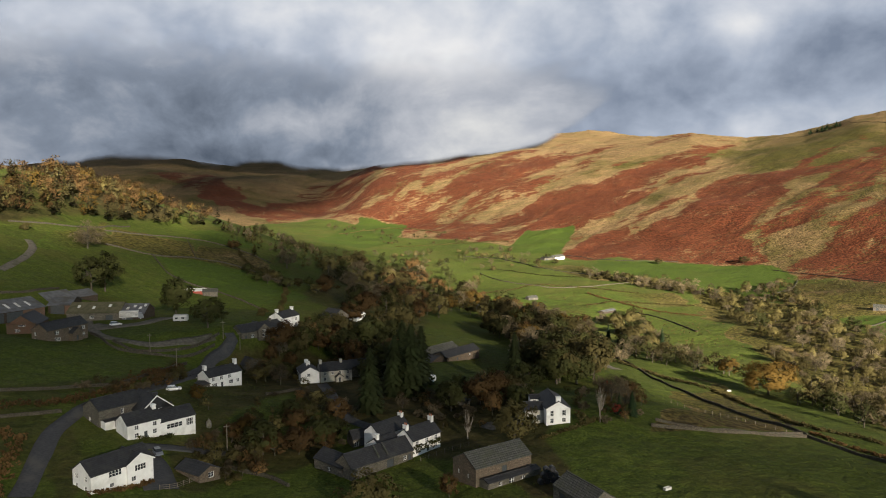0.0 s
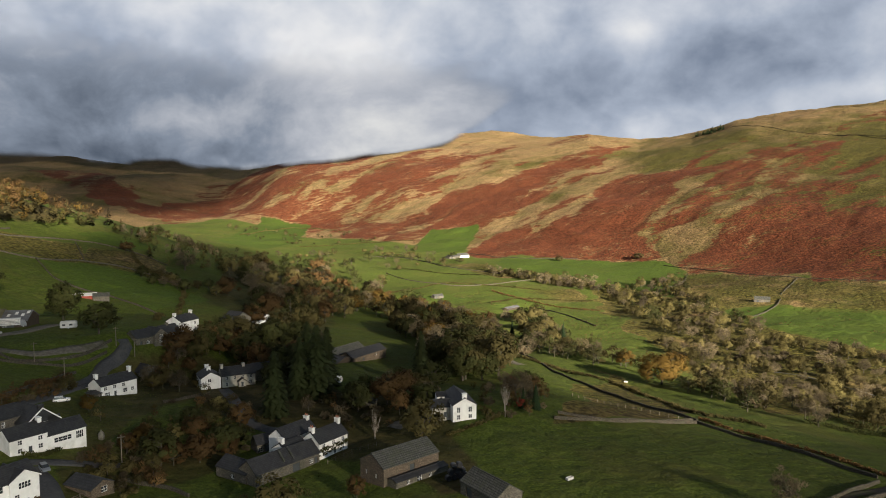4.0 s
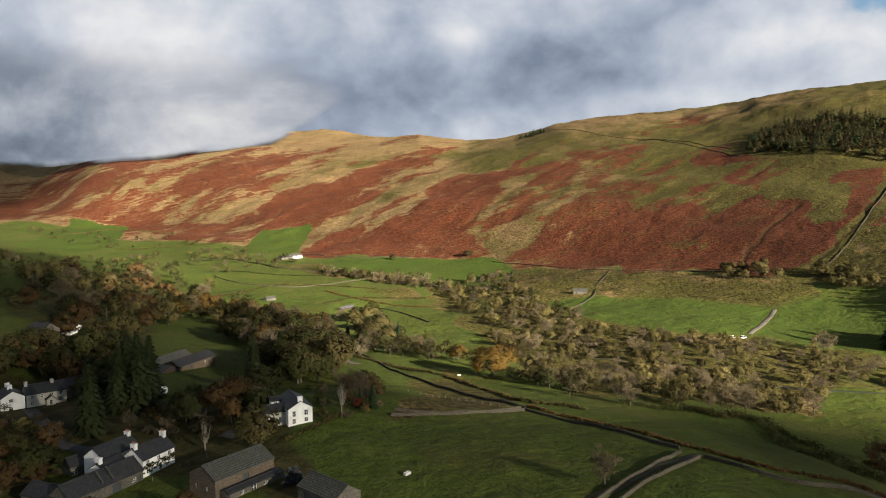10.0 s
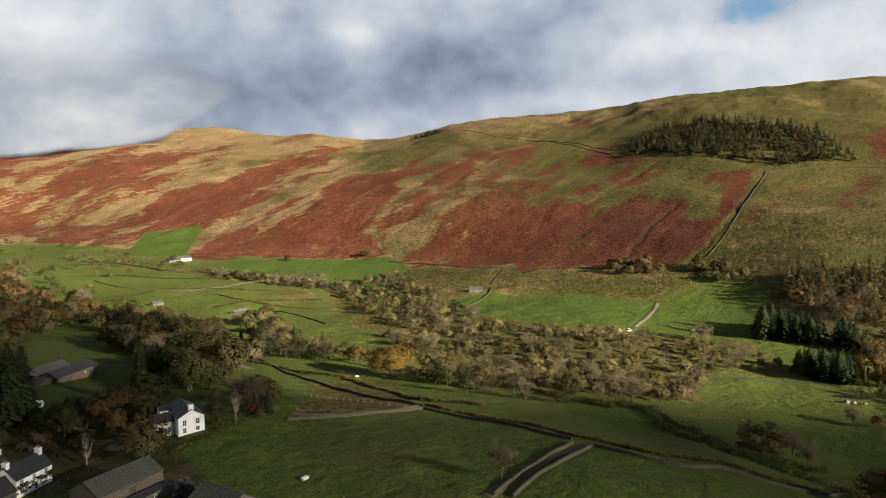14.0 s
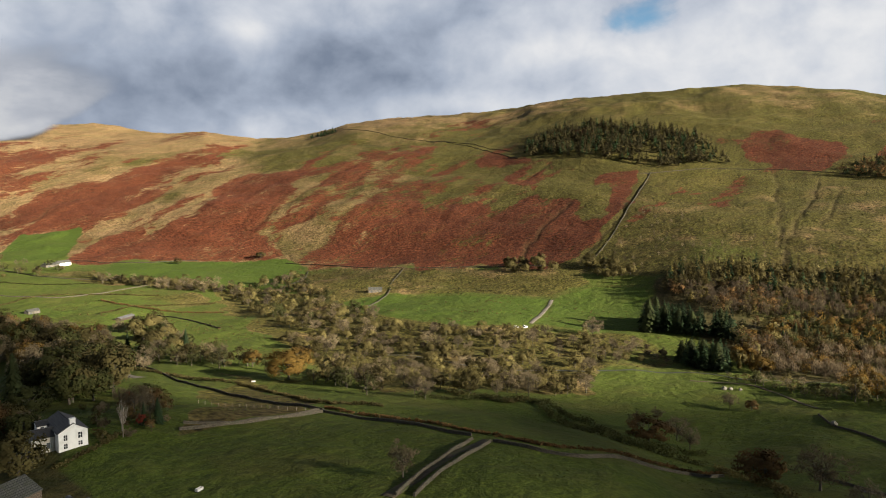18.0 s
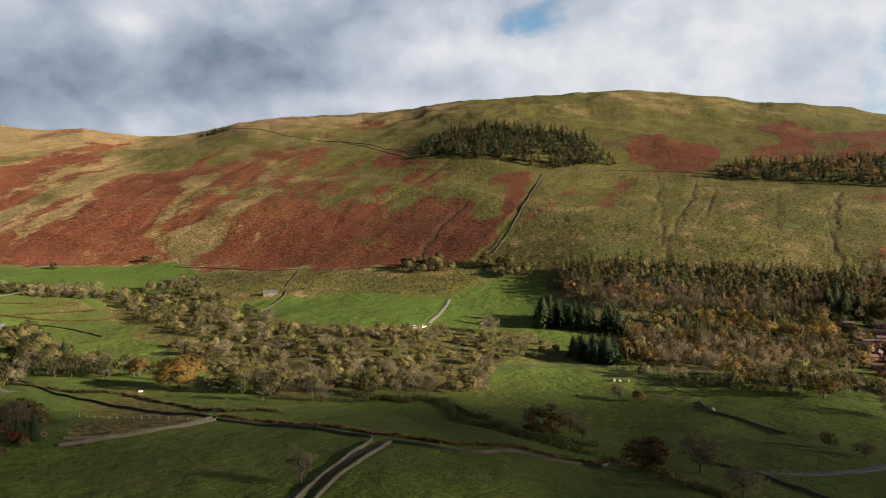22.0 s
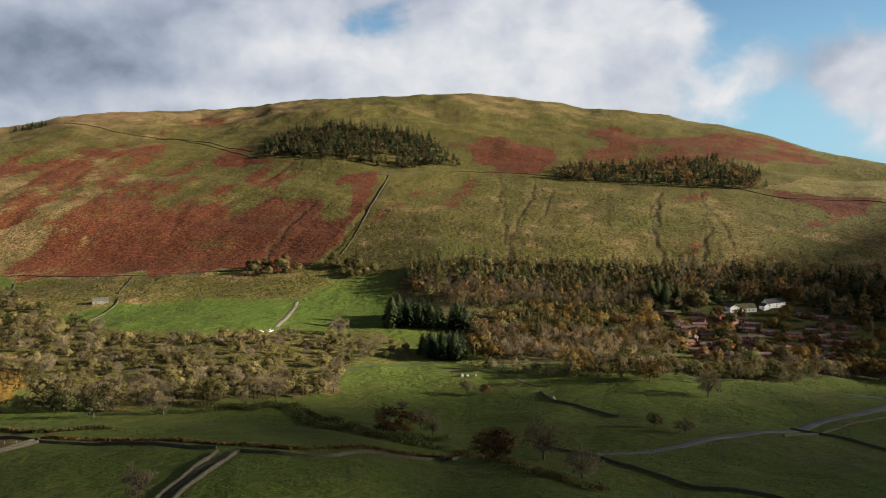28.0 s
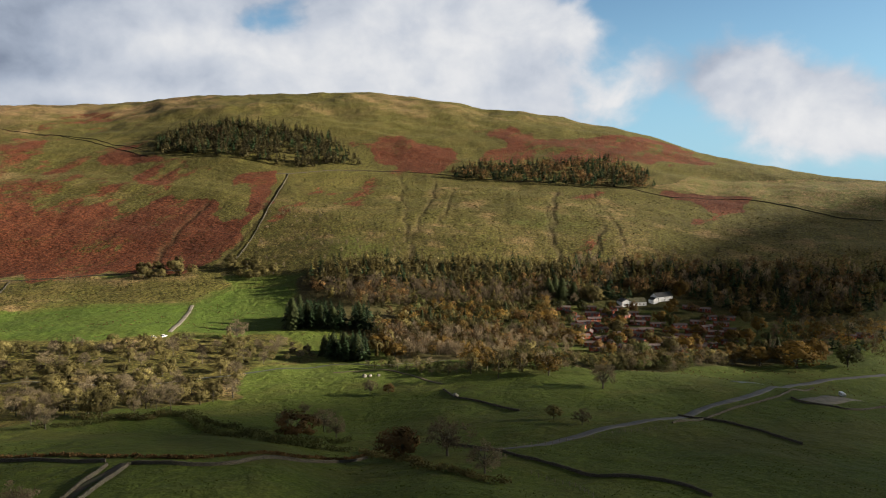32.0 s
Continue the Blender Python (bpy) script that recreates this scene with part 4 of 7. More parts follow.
# walls round the fields
for pts in (
    [(58.9, 198.8), (82.1, 202.9), (109.0, 209.9)],
    [(109.0, 209.9), (118.4, 185.2), (122.1, 155.7), (123.2, 149.6)],
    [(120.8, 146.2), (106.8, 138.4), (91.8, 129.1), (78.2, 119.3)],
    [(122.3, 140.8), (105.6, 132.0), (91.5, 123.9), (81.3, 117.2)],
    [(123.4, 140.8), (127.4, 129.4), (137.7, 119.2), (161.5, 119.3), (202.6, 121.4)],
    [(92.4, 423.0), (101.0, 311.0), (106.0, 250.9), (110.7, 213.1)],
    [(220.6, 101.7), (215.4, 85.7), (203.5, 66.2), (195.9, 51.9), (189.5, 39.3), (189.7, 28.9), (189.7, 20.3), (182.2, 11.5)],
    [(314.7, 34.4), (311.2, 16.2), (298.9, 1.2), (276.3, -11.7)],
    [(282.9, 33.0), (338.4, 15.4), (375.2, -2.9), (461.3, -24.2)],
    [(380.8, -10.4), (368.9, -17.3), (368.7, -28.9), (394.9, -51.5)],
    [(333.4, 153.7), (312.5, 136.2), (307.1, 122.3), (289.6, 96.9)],
    [(-120.7, 192.1), (-108.2, 203.3), (-97.5, 213.8), (-93.1, 256.6)],
    [(-193.0, 474.3), (-164.1, 443.6), (-144.9, 441.4), (-122.3, 426.8), (-106.1, 414.6)],
    [(-121.3, 260.4), (-111.0, 255.6), (-100.8, 260.7), (-92.2, 272.5), (-88.5, 280.3)],
    [(-135.6, 272.7), (-114.3, 253.8), (-99.4, 257.0), (-88.4, 274.2)],
    [(-217.3, 461.2), (-193.0, 474.3), (-177.0, 501.2), (-143.4, 516.2), (-106.6, 499.7)],
    [(-196.6, 551.3), (-174.6, 504.5)],
    [(-233.8, 495.4), (-215.0, 529.6), (-187.6, 568.8), (-159.3, 569.8), (-134.4, 559.0)],
    [(-267.7, 441.7), (-243.7, 476.7), (-231.8, 531.1)],
    [(-194.1, 312.0), (-188.1, 327.5), (-187.1, 347.4)],
    [(-51.5, 170.1), (-42.0, 165.3), (-35.1, 158.3)],
    [(-58.4, 231.9), (-51.0, 240.9), (-47.1, 246.1)],
    [(61.9, 204.6), (77.2, 201.3), (109.6, 213.9)],
    [(-111.2, 176.3), (-104.5, 179.6), (-99.3, 183.2)],
    [(29.8, 1047.4), (89.7, 978.7), (125.3, 899.9), (181.7, 831.4)],
    [(44.3, 848.6), (72.4, 787.5), (127.5, 744.4), (210.5, 790.5)],
    [(169.1, 621.1), (187.1, 571.3), (190.0, 530.0)],
):
    stone_wall(pts)
for pts in (
    [(934.5, 699.3), (843.9, 647.6), (757.7, 599.2), (675.5, 554.6), (609.4, 523.5), (576.8, 510.9)],
    [(916.1, 708.4), (1029.2, 622.9), (1091.7, 507.5), (1113.5, 395.5), (1162.2, 222.3), (1143.5, 141.8)],
    [(383.9, 834.4), (441.6, 711.8), (509.1, 608.1), (556.4, 541.1)],
    [(1143.5, 141.8), (1190.6, 32.0), (1097.5, -89.3), (1086.2, -130.8)],
    [(397.4, 613.7), (457.0, 678.4)],
    [(326.2, 545.3), (373.6, 582.1), (388.0, 599.3)],
    [(309.9, 689.9), (352.1, 720.9), (380.2, 764.1)],
    [(178.7, 1047.1), (240.6, 963.1), (307.9, 936.3)],
    [(889.0, 951.5), (928.6, 1182.8), (888.8, 1379.0), (879.9, 1567.5)],
    [(909.3, 1260.7), (940.3, 1163.8), (923.1, 1003.5)],
):
    stone_wall(pts, 0.85, 0.45, "long grey boundary wall crossing the fell", FELLSTONE)


# ---- trees ----
def tube(verts, faces, pts, radii, sides=5):
    """A tapered limb along points."""
    base = len(verts)
    for i, (p, r) in enumerate(zip(pts, radii)):
        p = Vector(p)
        d = (Vector(pts[min(i + 1, len(pts) - 1)]) - Vector(pts[max(i - 1, 0)])).normalized()
        s = d.orthogonal().normalized()
        t = d.cross(s)
        for k in range(sides):
            a = 2 * math.pi * k / sides
            verts.append(p + (s * math.cos(a) + t * math.sin(a)) * r)
    for i in range(len(pts) - 1):
        for k in range(sides):
            a, b = base + i * sides + k, base + i * sides + (k + 1) % sides
            faces.append((a, b, b + sides, a + sides))


def leaf_cloud(rng, centres, sizes, count, leaf, stretch=1.0, droop=0.0, up=0.0, core=None):
    """Many small leaf sprays round clump centres: one folded quad each."""
    n = len(centres) * count
    c = np.repeat(centres, count, 0)
    s = np.repeat(sizes, count)[:, None]
    d = rng.normal(size=(n, 3))
    d /= np.linalg.norm(d, axis=1)[:, None]
    p = c + d * s * (0.55 + 0.5 * rng.random((n, 1))) * np.array([1, 1, 0.8])
    a = d * 0.6 + rng.normal(size=(n, 3)) * 0.6 + np.array([0, 0, up - droop])
    a /= np.linalg.norm(a, axis=1)[:, None]
    b = np.cross(a, rng.normal(size=(n, 3)))
    if core is not None:
        # foliage lies over the crown like shingles, facing out
        out = p - core
        out = out / (np.linalg.norm(out, axis=1)[:, None] + 1e-6) * 0.9 + d * 0.55 + rng.normal(size=(n, 3)) * 0.28
        out /= np.linalg.norm(out, axis=1)[:, None]
        a = a - out * (a * out).sum(1)[:, None]
        a /= np.linalg.norm(a, axis=1)[:, None] + 1e-6
        b = np.cross(out, a)
    b /= np.linalg.norm(b, axis=1)[:, None] + 1e-6
    k = leaf * (0.6 + 0.8 * rng.random((n, 1)))
    a, b = a * k * stretch, b * k
    v = np.stack([p - a * 0.5, p + b * 0.5, p + a * 0.5, p - b * 0.5], 1).reshape(-1, 3)
    f = np.arange(n * 4).reshape(-1, 4)
    return v, f


def array_mesh(name, v, f, mat, each=None, heart=None):
    """each: a tone of its own for every tree that the mesh holds, point by point. heart: the crowns' middles, so that foliage is lit as a rounded mass."""
    if heart is not None:
        # every spray faces away from the crown's middle
        out = (v - heart) * np.array([1, 1, 0.8])
        out /= np.linalg.norm(out, axis=1)[:, None] + 1e-6
        q = np.array(v).reshape(-1, 4, 3)
        face = np.cross(q[:, 1] - q[:, 3], q[:, 2] - q[:, 0])
        face /= np.linalg.norm(face, axis=1)[:, None] + 1e-9
        back = (face * out[::4]).sum(1) < 0
        q[back] = q[back][:, [0, 3, 2, 1]]
        face[back] *= -1
        v = q.reshape(-1, 3)
        out = out * 0.75 + np.repeat(face, 4, 0) * 0.45
        out /= np.linalg.norm(out, axis=1)[:, None] + 1e-6
    me = bpy.data.meshes.new(name)
    me.vertices.add(len(v))
    me.vertices.foreach_set("co", np.asarray(v, np.float32).ravel())
    k = f.shape[1]
    me.loops.add(f.size)
    me.loops.foreach_set("vertex_index", f.ravel())
    me.polygons.add(len(f))
    me.polygons.foreach_set("loop_start", np.arange(0, f.size, k))
    me.update(calc_edges=True)
    if heart is not None:
        at = me.attributes.new("custom_normal", "FLOAT_VECTOR", "POINT")
        at.data.foreach_set("vector", out.astype(np.float32).ravel())
    at = me.attributes.new("tree_tone", "FLOAT", "POINT")
    at.data.foreach_set("value", np.full(len(v), 0.5, np.float32) if each is None else each.astype(np.float32))
    me.materials.append(mat)
    return me


def crown_clumps(rng, n, height, width, low, lumps=5):
    """Clump centres over a lobed crown of the given height and width."""
    ax = rng.normal(size=(lumps, 3))
    ax /= np.linalg.norm(ax, axis=1)[:, None]
    d = rng.normal(size=(n, 3))
    d /= np.linalg.norm(d, axis=1)[:, None]
    lobe = 0.78 + 0.34 * np.max(d @ ax.T, axis=1) ** 3
    rad = (0.45 + 0.55 * rng.random(n) ** 0.5) * lobe
    mid = (height + low) / 2
    p = d * rad[:, None] * np.array([width / 2, width / 2, (height - low) / 2])
    p[:, 2] += mid
    taper = np.clip(1.15 - 0.35 * (p[:, 2] - mid) / (height - low), 0.6, 1.2)
    p[:, :2] *= taper[:, None]
    return p


TREE_KINDS = {
    # kind: bark, leaves, height, width, clump count, sprays in a clump, spray size, stretch, crown's foot, words
    "green": (BARK, LEAF_GREEN, 11, 9.0, 62, 38, 0.46, 1.25, 1.6, "broadleaf tree with dark green late-autumn leaves"),
    "olive": (BARK, LEAF_OLIVE, 10, 9.0, 58, 38, 0.46, 1.25, 1.4, "broadleaf tree with thinning olive-brown leaves"),
    "gold": (BARK, LEAF_GOLD, 10, 9.5, 60, 38, 0.46, 1.25, 1.4, "broadleaf tree in golden autumn leaf"),
    "amber": (BARK, LEAF_GOLD, 10, 9.5, 110, 64, 0.30, 1.2, 0.8, "great round broadleaf in dense amber autumn leaf"),
    "rust": (BARK, LEAF_RUST, 10, 9.0, 58, 38, 0.46, 1.25, 1.4, "broadleaf tree in rust-brown autumn leaf"),
    "red": (BARK, LEAF_RED, 6, 5.0, 36, 28, 0.28, 1.3, 0.9, "small garden tree with deep red leaves"),
    "bare": (BARK, TWIG, 10, 8.5, 58, 26, 0.15, 6.0, 2.0, "bare-branched tree with a haze of pale twigs"),
    "birch": (PALEBARK, TWIG, 9, 4.2, 40, 9, 0.10, 9.0, 2.5, "leafless birch with pale upright branches"),
    "bush": (BARK, LEAF_OLIVE, 4, 5.0, 34, 28, 0.30, 1.4, 0.2, "rounded olive scrub bush"),
    "thorn": (BARK, TWIG, 4.5, 5.0, 36, 22, 0.24, 3.2, 0.4, "low bare thorn bush"),
}


def build_tree(kind, seed):
    bark, leaf, height, width, clumps, count, size, stretch, low, words = TREE_KINDS[kind]
    rng = np.random.default_rng(seed)
    rnd = random.Random(seed)
    c = crown_clumps(rng, clumps, height, width, low)
    verts, faces = [], []
    lean = Vector((rnd.uniform(-0.4, 0.4), rnd.uniform(-0.4, 0.4), 0))
    top = 0.62 * height
    spine = [lean * f * f + Vector((0, 0, -0.5 + f * (top + 0.5))) for f in (0, 0.12, 0.4, 0.7, 1)]
    tube(verts, faces, spine, [height * k for k in (0.040, 0.027, 0.021, 0.014, 0.006)], 6)
    order = rng.permutation(len(c))[: 34 if kind in ("bare", "birch", "thorn") else 14]
    for i in order:
        end = Vector(c[i])
        f = rnd.uniform(0.25, 0.85)
        a = lean * f * f + Vector((0, 0, top * f))
        if end.z < a.z * 0.8:
            a = Vector((0, 0, max(0.4, end.z * 0.7)))
        mid = a.lerp(end, 0.5) + Vector((0, 0, (-0.3 if kind == "birch" else 0.12) * height * 0.3))
        tube(verts, faces, [a, mid, end], [height * k for k in ((0.012, 0.009, 0.004) if kind == "birch" else (0.011, 0.007, 0.002))], 4)
    lv, lf = leaf_cloud(rng, c, np.full(len(c), width * 0.125), count, size, stretch, up=0.5 if kind in ("bare", "birch") else 0.0, core=None if stretch > 2 else np.array([0, 0, height * 0.5]))
    return mesh("trunk", verts, faces, bark), array_mesh("crown", lv, lf, leaf, heart=None if stretch > 2 else np.array([0, 0, height * 0.42])), words + ", standing in grass"


def build_fir(seed, height=14.0, width=5.2, leaf=None, words="dark green conifer with drooping branches", bare=0.08, levels=26, taper=0.8):
    rng = np.random.default_rng(seed)
    verts, faces = [], []
    tube(verts, faces, [(0, 0, -0.5), (0, 0, height * 0.4), (0.1, 0, height * 0.97)], [height * 0.020, height * 0.013, height * 0.003], 6)
    v = []
    for k in range(levels):
        f = bare + (1 - bare) * (k / levels) ** 0.9
        z = height * f
        rad = width / 2 * (1 - f) ** taper * (0.85 + 0.3 * rng.random()) + 0.12
        n = int(7 + 7 * (1 - f))
        for a in np.linspace(0, 2 * math.pi, n, endpoint=False) + rng.random() * 6:
            rr_ = rad * (0.7 + 0.5 * rng.random())
            out = np.array([math.cos(a), math.sin(a), 0.0])
            side = np.array([-math.sin(a), math.cos(a), 0.0])
            drop = rr_ * (0.30 + 0.25 * rng.random())
            for q in range(3):
                s0, s1 = q / 3.0, (q + 1.35) / 3.0
                w = 0.34 * rr_ * (1.1 - s0) + 0.12
                p0 = out * rr_ * s0 + np.array([0, 0, z - drop * s0 ** 1.4])
                p1 = out * rr_ * min(s1, 1.08) + np.array([0, 0, z - drop * min(s1, 1.08) ** 1.4 - 0.06])
                m = (p0 + p1) / 2
                tw = side * w + np.array([0, 0, (rng.random() - 0.7) * w])
                tw2 = -side * w + np.array([0, 0, (rng.random() - 0.7) * w])
                v += [p0, m + tw, p1, m + tw2]
    v = np.array(v)
    return mesh("trunk", verts, faces, BARK), array_mesh("crown", v, np.arange(len(v)).reshape(-1, 4), leaf or LEAF_FIR, heart=np.column_stack([v[:, 0] * 0, v[:, 0] * 0, v[:, 2] - 0.5])), words + ", rooted in rough grass"


TREE_COUNT = {}
TREE_FIRST = {}
tree_rnd = random.Random(5)


def tree(kind, x, y, size, group="", wide=1.0):
    """One tree of about that height in metres on the ground at x, y."""
    k = TREE_COUNT[kind] = TREE_COUNT.get(kind, -1) + 1
    variant = (kind, k % (4 if kind in ("green", "olive", "bare", "rust", "gold") else 3))
    tall = {"fir": 14.0, "spruce": 18.0, "larch": 13.0}.get(kind) or TREE_KINDS[kind][2]
    s = size / tall
    m = pose(x, y, float(land(x, y)) - 0.05, 0, 0, tree_rnd.uniform(0, 360)) @ Matrix.Diagonal((s * wide, s * wide, s, 1))
    if variant in TREE_FIRST:
        ob = TREE_FIRST[variant]
        got = copy_thing(ob, m @ Matrix.Diagonal((1 / ob.scale[0], 1 / ob.scale[1], 1 / ob.scale[2], 1)))
        return tagged(got, group=group) if group else got
    seed = 100 + 13 * len(TREE_FIRST)
    if kind == "fir":
        trunk, crown, words = build_fir(seed, 14.0, 5.2)
    elif kind == "spruce":
        trunk, crown, words = build_fir(seed, 18.0, 6.8, LEAF_YEW, "tall dense dark spruce with hanging branches", 0.03, 44, 0.52)
    elif kind == "larch":
        trunk, crown, words = build_fir(seed, 13.0, 4.2, LEAF_LARCH, "larch with fading yellow-green needles", 0.12, 22)
    else:
        trunk, crown, words = build_tree(kind, seed)
    name = {"fir": "conifer", "spruce": "conifer", "larch": "larch", "bush": "bush", "thorn": "bush", "birch": "birch"}.get(kind, "tree")
    ob = new(name)
    ob.matrix_world = m
    tagged(ob, words, "bush" if name == "bush" else "tree", group)
    part("trunk", trunk, None, ob)
    part("crown", crown, None, ob)
    TREE_FIRST[variant] = ob
    return ob


def scatter(poly, count, rng, gap=0.0, keep=None):
    """Random plan points inside a polygon, no two nearer than gap."""
    p = np.array(poly)
    lo, hi = p.min(0), p.max(0)
    got = []
    for _ in range(count * 60):
        if len(got) >= count:
            break
        q = lo + rng.random(2) * (hi - lo)
        if not inside(poly, q[0], q[1]):
            continue
        if gap and any((q[0] - g[0]) ** 2 + (q[1] - g[1]) ** 2 < gap * gap for g in got):
            continue
        got.append((float(q[0]), float(q[1])))
    return got


def grove(poly, count, kinds, sizes, seed, gap=3.0, group=""):
    rng = np.random.default_rng(seed)
    for x, y in scatter(poly, count, rng, gap):
        kind = kinds[int(rng.integers(len(kinds)))]
        small = kind in ("bush", "thorn", "red")
        h = sizes[0] + (sizes[1] - sizes[0]) * rng.random() ** 1.3
        tree(kind, x, y, h * (0.5 if small else 1.0), group, 0.85 + 0.35 * rng.random())


tone_rng = np.random.default_rng(77)


def thicket(poly, count, kinds, sizes, seed, gap, label, rich=1.0):
    """Trees past counting: the same trunks and crowns, joined by kind."""
    rng = np.random.default_rng(seed)
    pts = scatter(poly, count, rng, gap)
    for kind in dict.fromkeys(kinds):
        mine = [p for i, p in enumerate(pts) if kinds[i % len(kinds)] == kind]
        bark, leaf, height, width, clumps, sprays, size, stretch, low, words = TREE_KINDS[kind]
        vs, tv, tf, hearts = [], [], [], []
        for x, y in mine:
            h = (sizes[0] + (sizes[1] - sizes[0]) * rng.random() ** 1.3) * (0.55 if kind in ("bush", "thorn") else 1.0)
            k = h / height * (0.85 + 0.35 * rng.random())
            z = float(land(x, y))
            c = crown_clumps(rng, int(24 * rich), height, width, low) * np.array([k, k, h / height])
            v, _ = leaf_cloud(rng, c + np.array([x, y, z]), np.full(int(24 * rich), width * k * (0.16 if rich < 1.5 else 0.125)), int(20 * min(rich, 1.6)), size * k * (1.25 if rich < 1.5 else 0.98), stretch, up=0.5 if kind == "bare" else 0.0, core=None if stretch > 2 else np.array([x, y, z + h * 0.45]))
            vs.append(v)
            hearts.append(np.tile((x, y, z + h * 0.42), (len(v), 1)))
            tube(tv, tf, [(x, y, z - 0.4), (x + 0.2, y, z + h * 0.3), (x, y + 0.2, z + h * 0.7)], [h * 0.032, h * 0.02, h * 0.006], 4)
            for i in range(4):
                tube(tv, tf, [(x, y, z + h * 0.3), Vector(c[i * 5]) + Vector((x, y, z))], [h * 0.012, h * 0.003], 3)
        if not vs:
            continue
        v = np.concatenate(vs)
        own = np.concatenate([np.full(len(k), tone_rng.random()) for k in vs])
        tagged(new("thicket", array_mesh("thicket", v, np.arange(len(v)).reshape(-1, 4), leaf, own, None if stretch > 2 else np.concatenate(hearts))), label, "trees", kind="stuff")
        tagged(new("thicket_trunks", mesh("thicket_trunks", tv, tf, bark)), "trunks and limbs of " + label, "trees", kind="stuff")


# ---- woods too thick to count ----
def wood(name, poly, count, kinds, sizes, seed, label, gap=2.5):
    """Far woodland: many small low trees joined into one sheet of growth per leaf colour."""
    rng = np.random.default_rng(seed)
    pts = np.array(scatter(poly, count, rng, gap))
    pick = rng.integers(0, len(kinds), len(pts))
    for k, kind in enumerate(kinds):
        mine = pts[pick == k]
        if not len(mine):
            continue
        vs, hearts = [], []
        for x, y in mine:
            z = float(land(x, y))
            h = sizes[0] + (sizes[1] - sizes[0]) * rng.random()
            if kind in (LEAF_FIR, LEAF_LARCH, LEAF_DUN):
                n = 96
                f = rng.random(n) ** 0.8
                a = rng.random(n) * 6.283
                r = h * 0.22 * (1 - f) * (0.5 + 0.6 * rng.random(n)) + 0.1
                c = np.column_stack([x + np.cos(a) * r, y + np.sin(a) * r, z + h * (0.10 + 0.88 * f)])
                out = np.column_stack([np.cos(a), np.sin(a), np.full(n, -0.45)]) * (h * 0.105 * (1.2 - f))[:, None]
                side = np.column_stack([-np.sin(a), np.cos(a), rng.normal(size=n) * 0.4]) * (h * 0.055 * (1.2 - f))[:, None]
                vs.append(np.stack([c - out, c + side, c + out, c - side], 1).reshape(-1, 3))
            else:
                twig = kind in (TWIG, WOODTWIG)
                few = 15 if h > 3 else 5
                c = crown_clumps(rng, few, h, h * (0.50 if twig else 0.72 if h > 3 else 1.2), h * 0.16)
                v, _ = leaf_cloud(rng, c + np.array([x, y, z]), np.full(few, h * 0.13), 16, h * (0.017 if twig else 0.050 if h > 3 else 0.14), 9.0 if twig else 1.3, up=3.2 if twig else 0, core=None if twig else np.array([x, y, z + h * 0.45]))
                vs.append(v)
            hearts.append(np.tile((x, y, z + h * (0.3 if kind in (TWIG, WOODTWIG) else 0.42)), (len(vs[-1]), 1)))
        v = np.concatenate(vs)
        own = np.concatenate([np.full(len(k), tone_rng.random()) for k in vs])
        tagged(new(name, array_mesh(name, v, np.arange(len(v)).reshape(-1, 4), kind, own, None if kind in (TWIG, WOODTWIG) else np.concatenate(hearts))), label, "woodland", kind="stuff")


WORDS = "mixed autumn wood of larch, conifer and bare birch on the fell foot"
wood("forest", [(551.2, 392.9), (589.8, 413.3), (639.9, 348.2), (699.9, 279.4), (737.2, 198.2), (700.5, 188.2), (657.2, 232.7), (582.3, 317.0), (543.0, 377.8)], 290, (LEAF_LARCH, LEAF_LARCH, LEAF_DUN, LEAF_FIR, LEAF_OLIVE), (11, 18), 1, WORDS, 4.8)
wood("forest", [(541.5, 392.3), (582.3, 317.0), (657.2, 232.7), (690.3, 194.0), (634.9, 175.5), (588.3, 208.1), (562.1, 272.2), (507.9, 308.6), (516.6, 336.3)], 270, (WOODTWIG, WOODTWIG, LEAF_OLIVE, LEAF_RUST, WOODTWIG, LEAF_LARCH), (10, 15), 15, WORDS, 4.2)
wood("forest", [(399.2, 221.7), (449.2, 254.1), (479.0, 232.1), (502.8, 195.9), (557.0, 149.1), (503.9, 130.5), (466.5, 140.3), (428.3, 166.8), (397.9, 200.7)], 230, (WOODTWIG, WOODTWIG, LEAF_OLIVE, WOODTWIG, LEAF_RUST, LEAF_GOLD), (9, 14), 16, WORDS, 4.2)
wood("plantation", [(435.0, 331.1), (471.4, 354.7), (474.2, 330.2), (473.8, 303.4), (449.7, 289.1), (440.2, 306.7)], 70, (LEAF_FIR,), (13, 18), 17, "block of dense dark blue-green conifers", 3.2)
wood("plantation", [(373.5, 254.2), (402.6, 269.3), (411.3, 248.0), (379.2, 226.6)], 46, (LEAF_FIR,), (12, 16), 18, "block of dense dark blue-green conifers", 3.0)
wood("plantation", [(448.9, 281.7), (472.9, 293.5), (473.5, 280.2), (454.5, 270.5)], 16, (LEAF_FIR,), (15, 20), 19, "block of dense dark blue-green conifers", 3.0)
wood("forest", [(629.8, 168.9), (745.2, 200.4), (804.5, 92.1), (836.3, -18.2), (844.0, -104.4), (720.2, -90.6), (678.7, -16.3), (692.1, 29.5), (718.7, 81.6), (648.3, 147.5)], 470, (LEAF_LARCH, LEAF_FIR, WOODTWIG, LEAF_FIR, LEAF_LARCH, LEAF_RUST), (11, 20), 2, "dark mixed wood of conifer and bare broadleaf behind the holiday park", 4.6)
